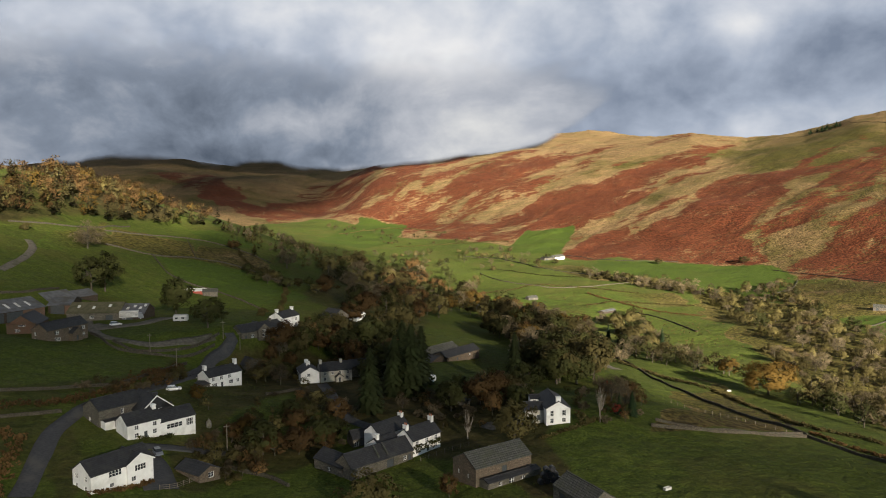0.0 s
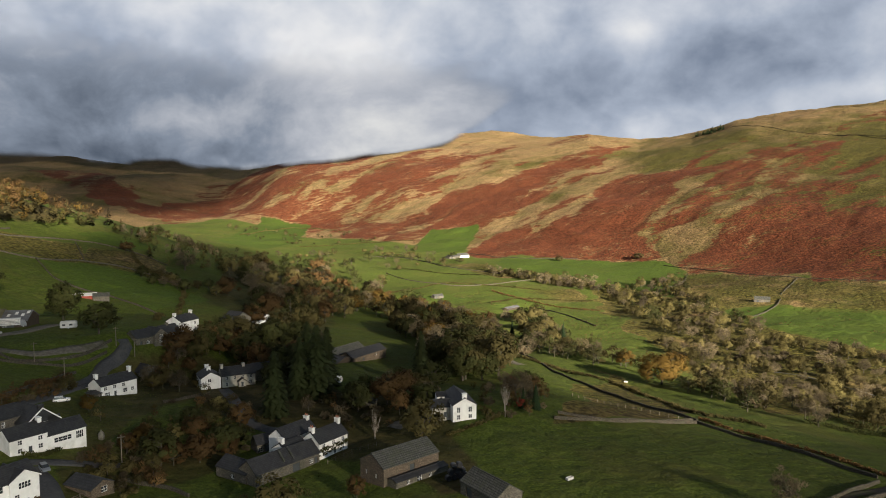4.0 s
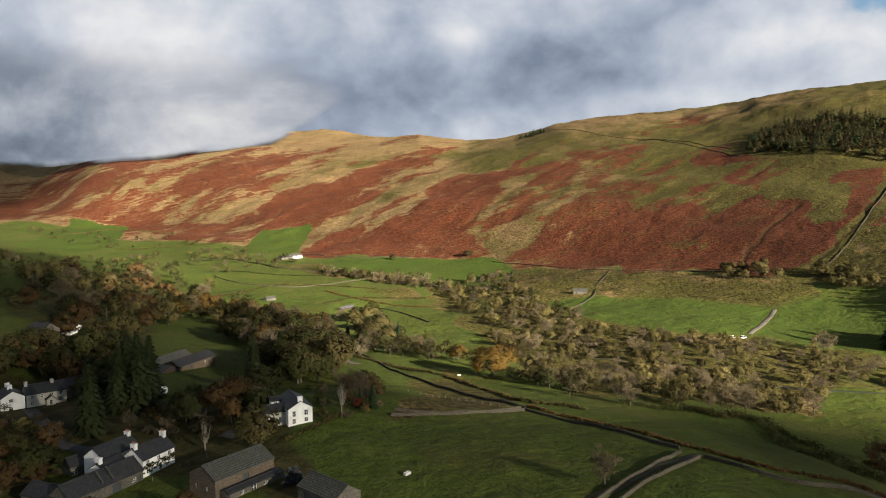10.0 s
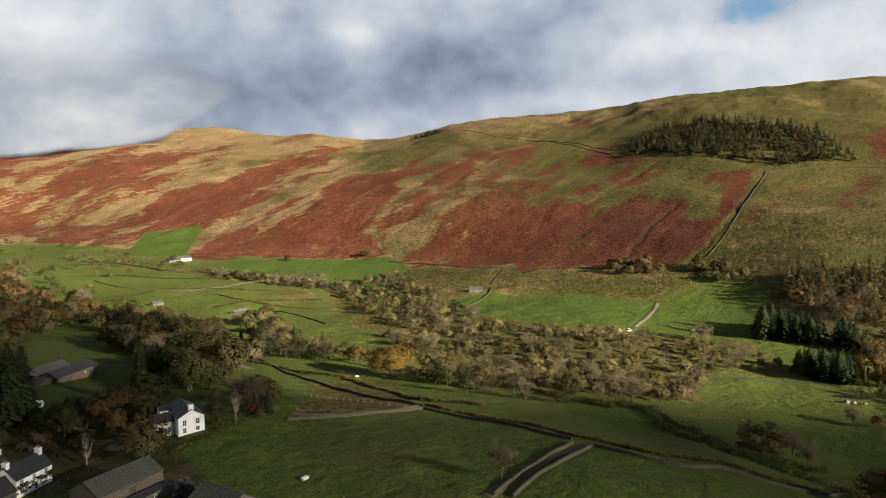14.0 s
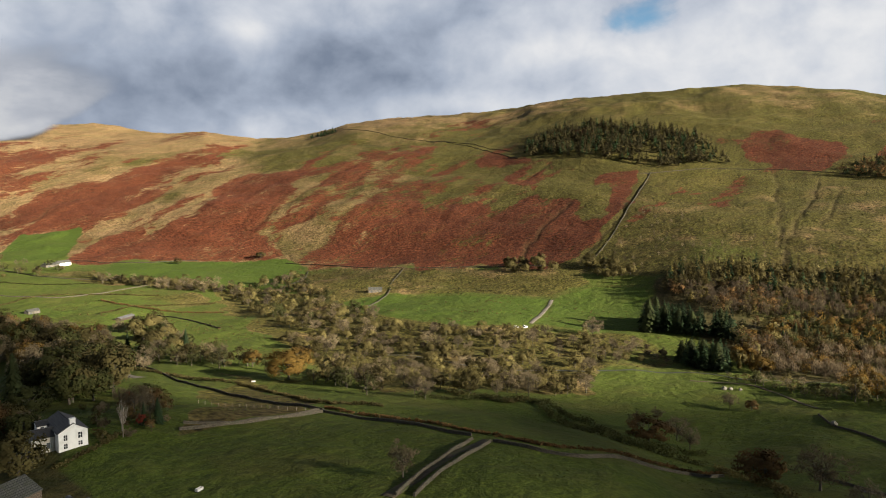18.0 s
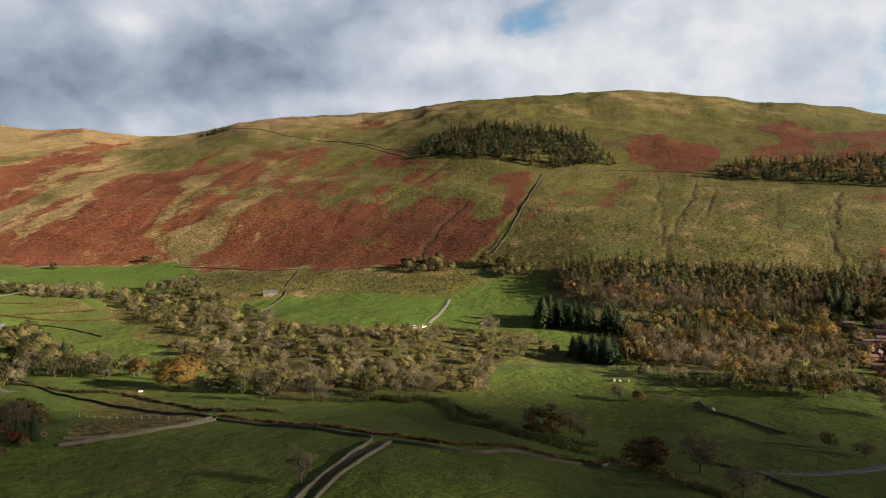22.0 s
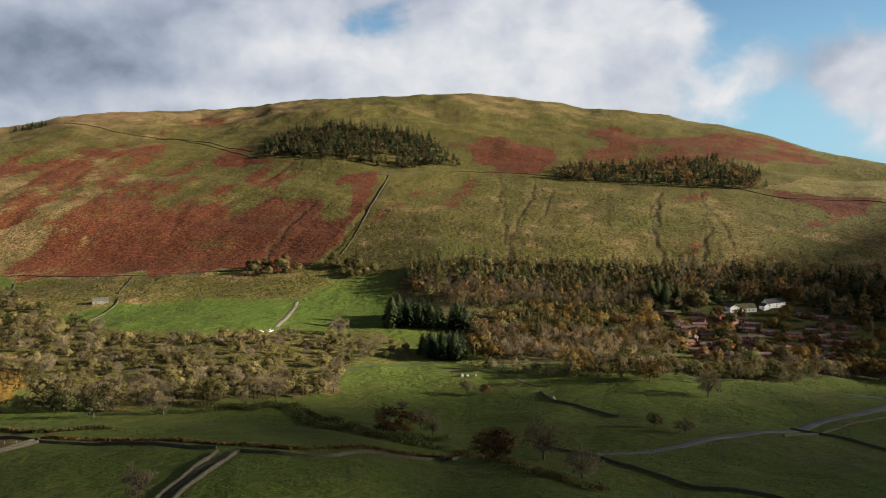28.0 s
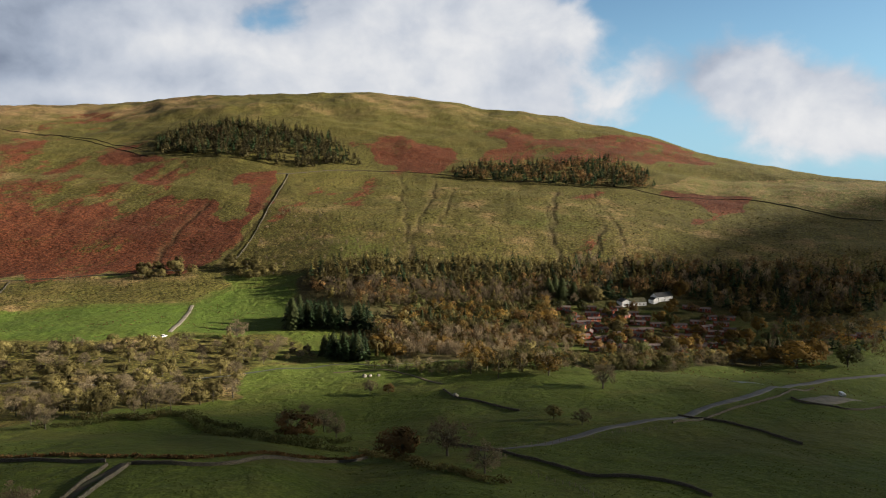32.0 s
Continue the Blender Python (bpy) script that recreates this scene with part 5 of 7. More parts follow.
wood("forest", [(666.3, -7.4), (704.8, -88.9), (576.8, -73.9), (555.9, -35.4), (543.4, 11.1)], 130, (LEAF_GOLD, LEAF_OLIVE, WOODTWIG, LEAF_FIR), (8, 13), 3, "shaded riverside wood with yellowing crowns")
wood("forest", [(414.4, 157.6), (501.1, 133.9), (470.2, 102.5), (493.4, 54.9), (525.6, 25.0), (483.2, 22.8), (391.4, 85.2), (365.2, 128.9)], 120, (LEAF_OLIVE, WOODTWIG, LEAF_OLIVE, LEAF_GREEN, LEAF_GOLD), (7, 12), 4, "riverside wood with olive and yellow crowns")
wood("plantation", [(897.8, 963.9), (1002.3, 1024.1), (1095.4, 1020.8), (1142.9, 886.6), (1169.4, 777.8), (1067.2, 645.3), (964.9, 702.5), (928.9, 813.3)], 600, (LEAF_FIR, LEAF_DUN, LEAF_DUN, LEAF_DUN), (14, 22), 5, "conifer plantation standing high on the fell")
wood("plantation", [(1084.6, 483.6), (1156.4, 483.5), (1260.6, 362.2), (1347.7, 279.5), (1312.6, 212.0), (1180.8, 168.2), (1137.5, 261.9), (1104.7, 392.4)], 400, (LEAF_FIR, LEAF_FIR, LEAF_DUN, LEAF_RUST), (12, 20), 6, "dark shelter belt of conifers on the fell")
wood("plantation", [(807.2, 1606.2), (869.0, 1651.5), (890.2, 1629.5), (858.1, 1564.9), (812.3, 1573.3)], 40, (LEAF_FIR,), (8, 14), 7, "small dark clump of conifers on the skyline")
wood("forest", [(-276.5, 416.2), (-319.9, 483.7), (-310.7, 563.2), (-979.5, 2067.4), (-255.5, 645.0), (-216.6, 634.2), (-198.0, 654.5), (-209.8, 573.6), (-235.9, 531.1), (-254.9, 473.4)], 700, (LEAF_LARCH, LEAF_GOLD, LEAF_OLIVE, LEAF_DUN, LEAF_RUST, LEAF_DUN, LEAF_RUST), (11, 19), 8, "larch and oak wood in gold on the left hillside".replace(" left", " steep"))
wood("forest", [(-200.0, 628.6), (-191.3, 685.7), (-248.5, 1109.1), (-143.4, 810.1), (-96.7, 848.6), (-87.9, 603.0), (-122.6, 545.4), (-151.6, 557.6), (-176.8, 583.7)], 170, (LEAF_OLIVE, LEAF_LARCH, LEAF_GREEN, WOODTWIG, LEAF_GREEN), (7, 12), 9, "hedgerow wood of dark olive crowns running down to the dale")
wood("scrub", [(586.6, 511.6), (675.5, 554.6), (777.6, 601.0), (748.8, 443.4), (750.8, 347.9), (793.4, 274.2), (748.7, 258.0), (635.7, 346.2), (593.0, 442.8)], 420, (LEAF_OLIVE, TWIG, LEAF_GREEN, LEAF_OLIVE), (3.1, 6.5), 10, "scattered thorn and gorse scrub on grazed slope", 6)
wood("scrub", [(745.2, 200.4), (827.8, 189.5), (893.5, 40.2), (930.9, -113.9), (853.8, -105.4), (794.8, 90.9)], 200, (LEAF_OLIVE, TWIG, LEAF_LARCH), (3, 7), 11, "scattered young birch and thorn above the wood", 6)
wood("scrub", [(376.3, 782.6), (470.2, 661.5), (553.2, 513.3), (527.9, 474.6), (463.4, 472.1), (389.5, 596.5), (337.2, 605.1), (299.4, 688.0)], 620, (LEAF_OLIVE, LEAF_OLIVE, LEAF_GREEN), (1.6, 4.6), 12, "low olive scrub on rough pasture", 2.5)
wood("scrub", [(897.6, 673.2), (1000.7, 605.7), (1063.4, 377.6), (1135.0, 148.9), (1067.4, -20.8), (917.0, -19.0), (822.4, 156.0), (678.8, 369.3), (636.9, 502.0)], 1500, (LEAF_OLIVE, LEAF_GREEN, LEAF_GREEN), (0.9, 2.7), 13, "tussocks and small thorns dotting the grazed fell", 0)
wood("scrub", [(244.2, 1268.6), (412.0, 1392.0), (698.9, 1389.6), (900.0, 1075.4), (856.4, 874.6), (565.6, 795.1), (401.8, 884.6)], 420, (LEAF_OLIVE, LEAF_GREEN), (0.6, 1.8), 14, "scattered juniper and thorn among the bracken", 10)


# ---- single trees and groves ----
RIVER = "trees along the beck"
thicket([(264.3, 733.9), (359.5, 747.9), (323.3, 580.4), (307.7, 479.8), (242.7, 436.3), (228.7, 477.7), (237.7, 581.9)], 190, ("olive", "bare", "bush", "olive", "olive", "green", "bare"), (5.5, 10), 21, 3.8, "olive and bare trees crowding the beck", 1.3)
thicket([(204.3, 471.1), (242.7, 436.3), (302.8, 472.3), (316.3, 403.1), (359.9, 366.3), (412.1, 316.3), (392.4, 261.1), (320.8, 278.7), (252.2, 301.2), (229.0, 357.6), (195.0, 377.9)], 200, ("olive", "bare", "bush", "bare", "olive", "olive", "thorn"), (5, 9.5), 22, 4.2, "olive and bare trees crowding the beck", 1.3)
thicket([(170.0, 342.4), (213.9, 334.0), (247.4, 295.4), (308.1, 267.6), (279.1, 242.2), (196.1, 234.1), (151.1, 253.4)], 84, ("bare", "olive", "olive", "olive", "bare"), (7, 12), 23, 4.6, "olive and bare trees crowding the beck", 1.6)
thicket([(164.5, 866.1), (269.4, 764.3), (260.6, 708.2), (237.7, 723.1), (167.3, 826.3)], 96, ("olive", "bush", "thorn", "bare"), (7, 11), 24, 3.0, "olive and bare trees crowding the beck")
grove([(531.2, 585.8), (564.3, 566.2), (544.7, 521.5), (509.1, 552.6)], 13, ("olive",), (9, 13), 25, 6.0, "trees under the fell wall")
grove([(579.7, 513.5), (593.8, 471.9), (570.2, 439.0), (542.9, 473.2)], 13, ("olive", "olive", "green"), (9, 14), 26, 6.0, "trees under the fell wall")
VILLAGE = "trees among the houses"
thicket([(-98.6, 556.0), (-96.7, 848.6), (-16.2, 855.2), (8.1, 637.6), (-8.1, 423.6), (-45.7, 398.5), (-77.3, 434.3)], 52, ("green", "olive", "rust", "olive", "green", "bare"), (12, 19), 31, 6.0, "crowded dark trees round the village", 2.2)
grove([(-65.3, 365.6), (-38.0, 384.8), (-15.8, 308.7), (-16.7, 248.0), (-28.5, 246.8), (-44.4, 301.9)], 20, ("green", "rust", "green", "olive"), (11, 17), 32, 5.5, VILLAGE)
thicket([(9.8, 772.7), (60.2, 653.1), (95.9, 469.9), (81.5, 369.3), (46.3, 329.0), (31.7, 524.1), (2.5, 531.1)], 46, ("olive", "bare", "green", "gold", "olive", "rust"), (12, 19), 33, 6.5, "crowded olive trees above the white gabled house", 2.2)
grove([(41.0, 328.5), (81.5, 369.3), (59.4, 278.7), (38.5, 273.0)], 14, ("olive", "green", "bare"), (14, 19), 34, 6.0, VILLAGE)
grove([(56.0, 262.6), (73.5, 272.8), (60.1, 209.9), (43.7, 196.8)], 10, ("red", "bare", "rust", "green"), (5, 9), 35, 4.0, VILLAGE)
grove([(-63.7, 201.1), (-44.3, 208.4), (-30.9, 208.5), (-27.2, 183.3), (-38.8, 169.0), (-52.2, 177.5)], 15, ("green", "rust", "olive", "green", "rust"), (5, 8.5), 36, 4.2, VILLAGE)
grove([(-76.0, 276.6), (-58.6, 300.6), (-50.5, 258.0), (-64.2, 239.8)], 14, ("green", "bare", "bush", "olive", "rust"), (5, 9), 37, 4.0, VILLAGE)
grove([(-70.3, 289.6), (-57.0, 319.1), (-48.1, 327.3), (-53.8, 300.8), (-67.5, 287.4)], 12, ("green", "rust", "olive"), (7, 11), 38, 4.0, VILLAGE)
grove([(-4.8, 248.5), (14.5, 237.1), (29.8, 254.7), (24.3, 206.7), (2.6, 202.2)], 16, ("green", "rust", "olive", "thorn", "bare"), (7, 12), 39, 4.0, VILLAGE)
grove([(-18.8, 225.3), (6.5, 223.5), (10.8, 203.1), (1.0, 198.0), (-14.3, 211.4)], 10, ("thorn", "bare", "bush"), (4, 7), 40, 3.0, VILLAGE)
thicket([(91.3, 373.2), (124.3, 373.6), (141.1, 322.4), (148.5, 257.7), (151.5, 240.2), (172.9, 274.5), (155.2, 314.1), (149.9, 411.2), (113.4, 449.9)], 46, ("olive", "green", "green", "bare", "olive", "thorn"), (7, 12), 41, 3.2, "autumn trees along the meadow foot")
grove([(129.5, 590.1), (154.0, 575.7), (158.5, 477.6), (123.7, 390.8), (96.8, 409.4)], 22, ("fir", "olive", "green", "bare"), (9, 15), 42, 5.0, VILLAGE)
grove([(-145.2, 504.2), (-94.4, 532.1), (-86.9, 488.7), (-129.0, 487.5)], 14, ("olive", "bare", "green"), (6, 9), 43, 5.0, "hedgerow trees")
thicket([(-181.5, 1026.6), (104.5, 1140.8), (157.6, 922.5), (52.3, 869.9), (-60.3, 907.9)], 78, ("olive", "green", "bush", "bare"), (7, 12), 44, 3.5, "dark hedgerow trees on the dale floor")
thicket([(-281.6, 1596.0), (-27.9, 1477.8), (110.0, 1201.5), (-145.5, 1280.9)], 45, ("olive", "bush", "green"), (6, 10), 45, 3.5, "far hedgerow trees on the dale floor")
grove([(629.8, 168.9), (700.6, 29.9), (624.9, -7.4), (528.8, 21.5), (479.1, 104.5), (535.4, 143.2)], 34, ("gold", "olive", "gold", "green", "rust"), (8, 13), 46, 10.0, "trees in the holiday park")
WOODSIDE = "round gold and olive crowns in the mixed wood"
thicket([(435.5, 257.8), (497.9, 286.7), (563.7, 273.0), (596.9, 211.1), (640.8, 177.2), (547.9, 151.2), (502.8, 195.9), (446.4, 243.2)], 120, ("gold", "olive", "rust", "green", "olive", "gold", "green"), (9, 15), 51, 4.6, WOODSIDE)
thicket([(366.7, 223.1), (379.1, 206.6), (380.4, 155.1), (364.8, 142.0), (363.1, 175.9)], 34, ("bare", "green", "olive"), (4, 7), 55, 3.5, "dark scrub trees along the beck below the wood")
thicket([(470.0, 125.5), (440.1, 95.9), (470.8, 52.3), (514.9, 20.9), (531.0, -13.7), (570.6, -14.5), (499.1, 55.6), (479.1, 104.5)], 36, ("olive", "green", "gold", "olive", "bare"), (8, 13), 56, 6.0, "autumn trees screening the holiday park", 1.6)
thicket([(622.6, 166.9), (635.8, 119.5), (681.0, 33.6), (624.9, -7.4), (563.4, -7.0), (516.2, 57.6), (506.0, 126.9)], 44, ("gold", "olive", "green", "rust", "olive"), (6, 11), 57, 9.0, "garden trees between the lodges", 1.6)
grove([(465.7, 258.5), (542.2, 262.6), (597.1, 180.0), (550.5, 165.8)], 14, ("spruce",), (12, 17), 54, 8.0)
thicket([(368.2, 157.0), (406.9, 162.1), (447.8, 134.7), (419.8, 108.6), (373.6, 99.7), (357.6, 126.2)], 24, ("olive", "gold", "green", "olive", "bare"), (10, 15), 52, 6.0, WOODSIDE)
grove([(381.7, 228.1), (428.5, 251.4), (437.5, 238.4), (388.7, 209.9)], 9, ("larch", "gold", "olive"), (10, 14), 53, 5.0, WOODSIDE)
# trees that stand out on their own
for kind, (x, y), h, wide in (
    ("spruce", (-22.3, 215.3), 20, 1.15), ("spruce", (-16.5, 238.5), 21, 1.15), ("spruce", (-10.7, 238.9), 25, 1.2), ("spruce", (-8.0, 257.4), 22, 1.1), ("spruce", (-14.8, 256.5), 24, 1.1),
    ("spruce", (26.7, 264.4), 21, 1.0), ("green", (43.8, 272.0), 15, 1.2), ("green", (52.3, 276.4), 13, 1.2), ("fir", (55.2, 205.5), 8, 1.2), ("fir", (50.8, 203.0), 7, 1.0),
    ("green", (-181.1, 367.1), 20, 0.95), ("green", (-180.0, 379.5), 21, 0.85), ("green", (-122.0, 325.0), 18, 0.95), ("green", (-93.8, 283.1), 13, 1.2), ("bare", (-217.3, 437.6), 16, 1.3), ("bush", (-253.9, 436.6), 5, 1.0), ("rust", (-166.0, 565.3), 8, 1.4), ("bare", (-122.1, 559.3), 16, 1.1),
    ("gold", (522.2, -16.9), 17, 1.45), ("gold", (620.4, -35.1), 15, 1.2), ("gold", (598.3, 16.6), 13, 1.0), ("gold", (520.1, 5.3), 13, 1.1), ("gold", (470.4, 73.3), 10, 1.1), ("gold", (656.1, 80.8), 11, 1.0), ("rust", (696.3, 124.3), 15, 1.0), ("gold", (712.3, 78.2), 19, 0.9), ("green", (676.1, 21.7), 13, 0.9), ("gold", (634.9, 9.4), 14, 0.9), ("gold", (543.0, 55.9), 14, 1.1), ("gold", (622.1, 83.7), 11, 1.1), ("olive", (653.9, 148.8), 15, 1.2), ("olive", (572.4, 111.7), 9, 1.1), ("gold", (512.5, 131.9), 14, 1.2), ("olive", (455.4, 81.3), 10, 1.2), ("spruce", (550.2, -5.2), 16, 1.1), ("spruce", (583.7, 0.5), 14, 1.1),
    ("olive", (55.9, 308.4), 15, 1.25), ("olive", (48.5, 304.6), 16, 1.25), ("rust", (80.2, 410.8), 13, 1.2), ("olive", (57.7, 406.1), 14, 1.2), ("green", (132.1, 493.9), 11, 1.1), ("fir", (130.6, 508.2), 10, 1.0), ("rust", (59.8, 293.5), 11, 1.0),
    ("olive", (18.6, 182.9), 11, 1.15), ("birch", (6.7, 190.2), 9, 0.8), ("olive", (-14.8, 141.5), 9, 1.3), ("green", (-46.4, 180.2), 10, 1.2),
    ("gold", (-52.4, 188.8), 7.5, 1.2), ("rust", (-42.0, 197.6), 7, 1.1), ("green", (-30.8, 187.3), 9, 1.25), ("amber", (143.7, 311.1), 16, 1.35),
    ("gold", (146.7, 362.0), 10, 1.0), ("green", (178.5, 336.5), 9, 1.2), ("olive", (170.4, 307.0), 10, 1.1), ("red", (-37.5, 304.4), 7, 1.0),
    ("rust", (-81.0, 495.6), 13, 1.25), ("red", (-53.7, 469.0), 9, 1.0), ("gold", (-75.0, 215.3), 5, 1.0), ("rust", (1.3, 149.3), 5, 1.0),
    ("bare", (86.5, 129.0), 8.5, 0.9), ("olive", (374.1, 889.0), 9, 1.6), ("olive", (279.3, 926.9), 8, 1.3), ("birch", (44.6, 200.1), 9, 0.7),
    ("rust", (218.8, 161.7), 11, 1.5), ("bare", (244.3, 167.2), 10, 1.3), ("bare", (229.0, 175.2), 8, 1.0), ("bare", (232.0, 153.1), 9, 0.9), ("bare", (272.2, 196.7), 6, 1.2),
    ("rust", (197.5, 105.7), 11, 1.35), ("bare", (198.5, 90.1), 12, 1.35), ("bare", (177.0, 69.1), 8.5, 1.3), ("bare", (358.4, 75.9), 14, 1.1),
    ("olive", (270.1, 76.4), 6, 1.1), ("bare", (265.0, 63.8), 6, 1.3), ("bare", (319.5, 189.4), 8, 1.1), ("rust", (321.6, 179.4), 5, 1.3),
    ("bare", (395.5, 343.1), 13, 1.3), ("bare", (398.7, 246.9), 10, 0.8), ("olive", (578.2, 338.7), 12, 1.0), ("gold", (553.9, -28.3), 16, 1.2),
    ("gold", (546.0, -15.8), 15, 1.1), ("green", (541.4, -47.9), 14, 1.4), ("gold", (532.1, 14.4), 11, 1.2), ("bare", (168.3, 234.3), 9, 1.0), ("olive", (197.8, 241.4), 12, 1.0),
    ("spruce", (437.6, 326.3), 24, 1.5), ("spruce", (448.4, 320.2), 19, 1.7), ("spruce", (449.2, 308.8), 18, 1.7), ("spruce", (452.7, 300.0), 17, 1.7), ("spruce", (457.1, 334.3), 22, 1.5),
    ("spruce", (465.7, 285.6), 20, 1.6), ("spruce", (385.2, 255.6), 17, 1.8), ("spruce", (383.9, 246.1), 18, 1.8), ("spruce", (386.4, 238.4), 17, 1.8), ("spruce", (391.9, 266.7), 14, 1.8),
    ("spruce", (640.7, 187.9), 22, 1.7), ("spruce", (640.6, 174.5), 24, 1.7), ("spruce", (645.5, 165.2), 20, 1.7), ("spruce", (649.9, 184.1), 22, 1.7), ("olive", (654.3, 151.5), 17, 1.0),
):
    tree(kind, x, y, h, "", wide)

for pts, h, wd, leaf, words in (
    ([(220.8, 228.8), (219.8, 212.3), (211.5, 184.5), (198.1, 148.1), (211.5, 133.7)], 3.2, 3.0, LEAF_GREEN, "dark overgrown hedge along a sunken field edge"),
    ([(187.5, 244.4), (197.2, 234.4), (201.2, 220.5), (216.8, 224.7)], 3.0, 3.0, LEAF_OLIVE, "ragged olive hedge at the meadow edge"),
    ([(168.0, 236.8), (193.6, 231.1), (215.4, 218.9), (202.5, 193.0), (190.9, 152.8), (231.3, 145.7)], 3.0, 3.0, LEAF_GREEN, "dark overgrown hedge along a sunken field edge"),
    ([(213.4, 130.2), (195.6, 106.8), (172.0, 76.6), (167.9, 59.1)], 2.6, 3.0, LEAF_OLIVE, "scrubby brown hedge in a hollow"),
    ([(113.0, 215.5), (122.9, 192.2), (127.5, 162.6), (131.8, 133.9), (155.4, 124.3), (212.1, 125.1)], 0.9, 1.6, LEAF_RUST, "brown bracken verge along a field wall"),
    ([(87.9, 371.7), (106.7, 336.4), (122.1, 300.6), (119.2, 232.9), (133.5, 211.4)], 1.6, 1.8, LEAF_OLIVE, "brown overgrown hedge bank"),
    ([(-115.0, 182.5), (-103.5, 188.4), (-98.4, 199.7), (-95.5, 227.7), (-93.3, 251.3)], 1.4, 4.0, LEAF_RUST, "brown bracken bank beside the lane"),
    ([(-108.7, 170.0), (-101.1, 165.3), (-95.2, 151.0), (-91.0, 139.4)], 1.2, 4.0, LEAF_RUST, "brown bracken slope beside the lane"),
    ([(43.7, 196.8), (32.7, 187.9), (26.3, 185.6)], 1.2, 1.6, LEAF_OLIVE, "clipped garden hedge beside the white house"),
    ([(-79.0, 177.1), (-74.1, 176.1), (-70.5, 180.7)], 1.6, 1.2, LEAF_GREEN, "clipped dark hedge by the cottage"),
    ([(-72.8, 143.8), (-68.7, 147.7), (-64.0, 153.6)], 0.9, 1.2, LEAF_RUST, "low flower border with brown shrubs"),
    ([(-81.7, 1231.9), (15.5, 1231.0), (111.3, 1216.3)], 1.8, 2.2, LEAF_OLIVE, "low olive hedge between the far meadows"),
    ([(42.8, 710.6), (106.2, 761.5), (160.7, 734.0), (196.6, 716.3)], 1.5, 2.0, LEAF_OLIVE, "low olive hedge between the far meadows"),
    ([(143.8, 707.8), (175.6, 638.8), (222.3, 613.0)], 1.5, 2.0, LEAF_RUST, "low brown hedge across the dale floor"),
    ([(-201.4, 1388.8), (-106.2, 1604.4), (6.7, 1416.6)], 1.8, 2.4, LEAF_OLIVE, "low olive hedge between the far meadows"),
    ([(67.0, 881.6), (116.8, 838.0), (167.2, 824.5)], 1.4, 2.0, LEAF_GREEN, "low dark hedge across the dale floor"),
    ([(128.7, 640.2), (178.6, 663.6), (233.8, 664.9)], 1.4, 2.0, LEAF_OLIVE, "low olive hedge across the dale floor"),
    ([(-73.2, 410.9), (-57.1, 351.1), (-45.6, 310.5)], 2.4, 3.0, LEAF_GREEN, "tall dark garden hedge"),
    ([(-81.5, 316.2), (-114.1, 507.1), (-144.3, 530.5), (-165.4, 575.7)], 1.8, 2.6, LEAF_OLIVE, "olive hedgerow climbing the pasture"),
):
    hedge(pts, h, wd, leaf, words)

grove([(-93.3, 640.6), (-53.0, 796.5), (-13.0, 682.7), (-13.4, 380.7), (-37.1, 323.0)], 14, ("green", "olive", "rust"), (12, 17), 47, 7.0, VILLAGE)
thicket([(-89.0, 780.6), (-17.4, 917.7), (54.2, 711.4), (15.7, 548.8), (-31.3, 467.9)], 30, ("green", "olive", "rust", "bare"), (10, 16), 48, 5.0, "crowded dark trees round the village")
thicket([(-60.2, 309.6), (-41.1, 358.0), (-22.3, 332.4), (-22.1, 294.6), (-35.9, 291.1), (-54.9, 306.7)], 26, ("green", "olive", "rust"), (8, 12), 49, 3.5, "crowded dark trees round the village")
thicket([(34.1, 564.8), (68.2, 486.7), (78.5, 369.1), (47.3, 273.1), (35.0, 299.6), (31.4, 409.6)], 34, ("olive", "green", "bare", "olive"), (12, 19), 50, 6.0, "crowded olive trees above the white gabled house", 2.2)

# garden shrubs and scrub between the houses
for i, poly in enumerate(([(-81.2, 223.1), (-66.0, 239.3), (-42.4, 236.2), (-40.9, 208.7), (-60.1, 205.2), (-72.7, 208.4)], [(-69.8, 179.0), (-56.6, 193.0), (-41.1, 167.1), (-49.6, 159.5), (-64.2, 175.3)], [(-51.4, 242.7), (-34.9, 236.5), (-23.2, 200.4), (-27.2, 183.3), (-39.2, 199.4)],
    [(-16.1, 238.6), (3.2, 249.1), (27.2, 231.9), (25.7, 192.2), (7.2, 193.2), (-10.9, 211.6)], [(44.0, 254.1), (71.6, 258.0), (57.3, 200.0), (32.4, 186.0)], [(-107.6, 202.1), (-93.2, 217.8), (-88.9, 244.6), (-83.3, 228.9), (-93.1, 198.7)])):
    thicket(poly, 34 if i else 8, ("bush", "thorn", "olive", "bush", "rust"), (2.2, 5.5), 80 + i, 1.8, "garden shrubs and scrub between the houses")


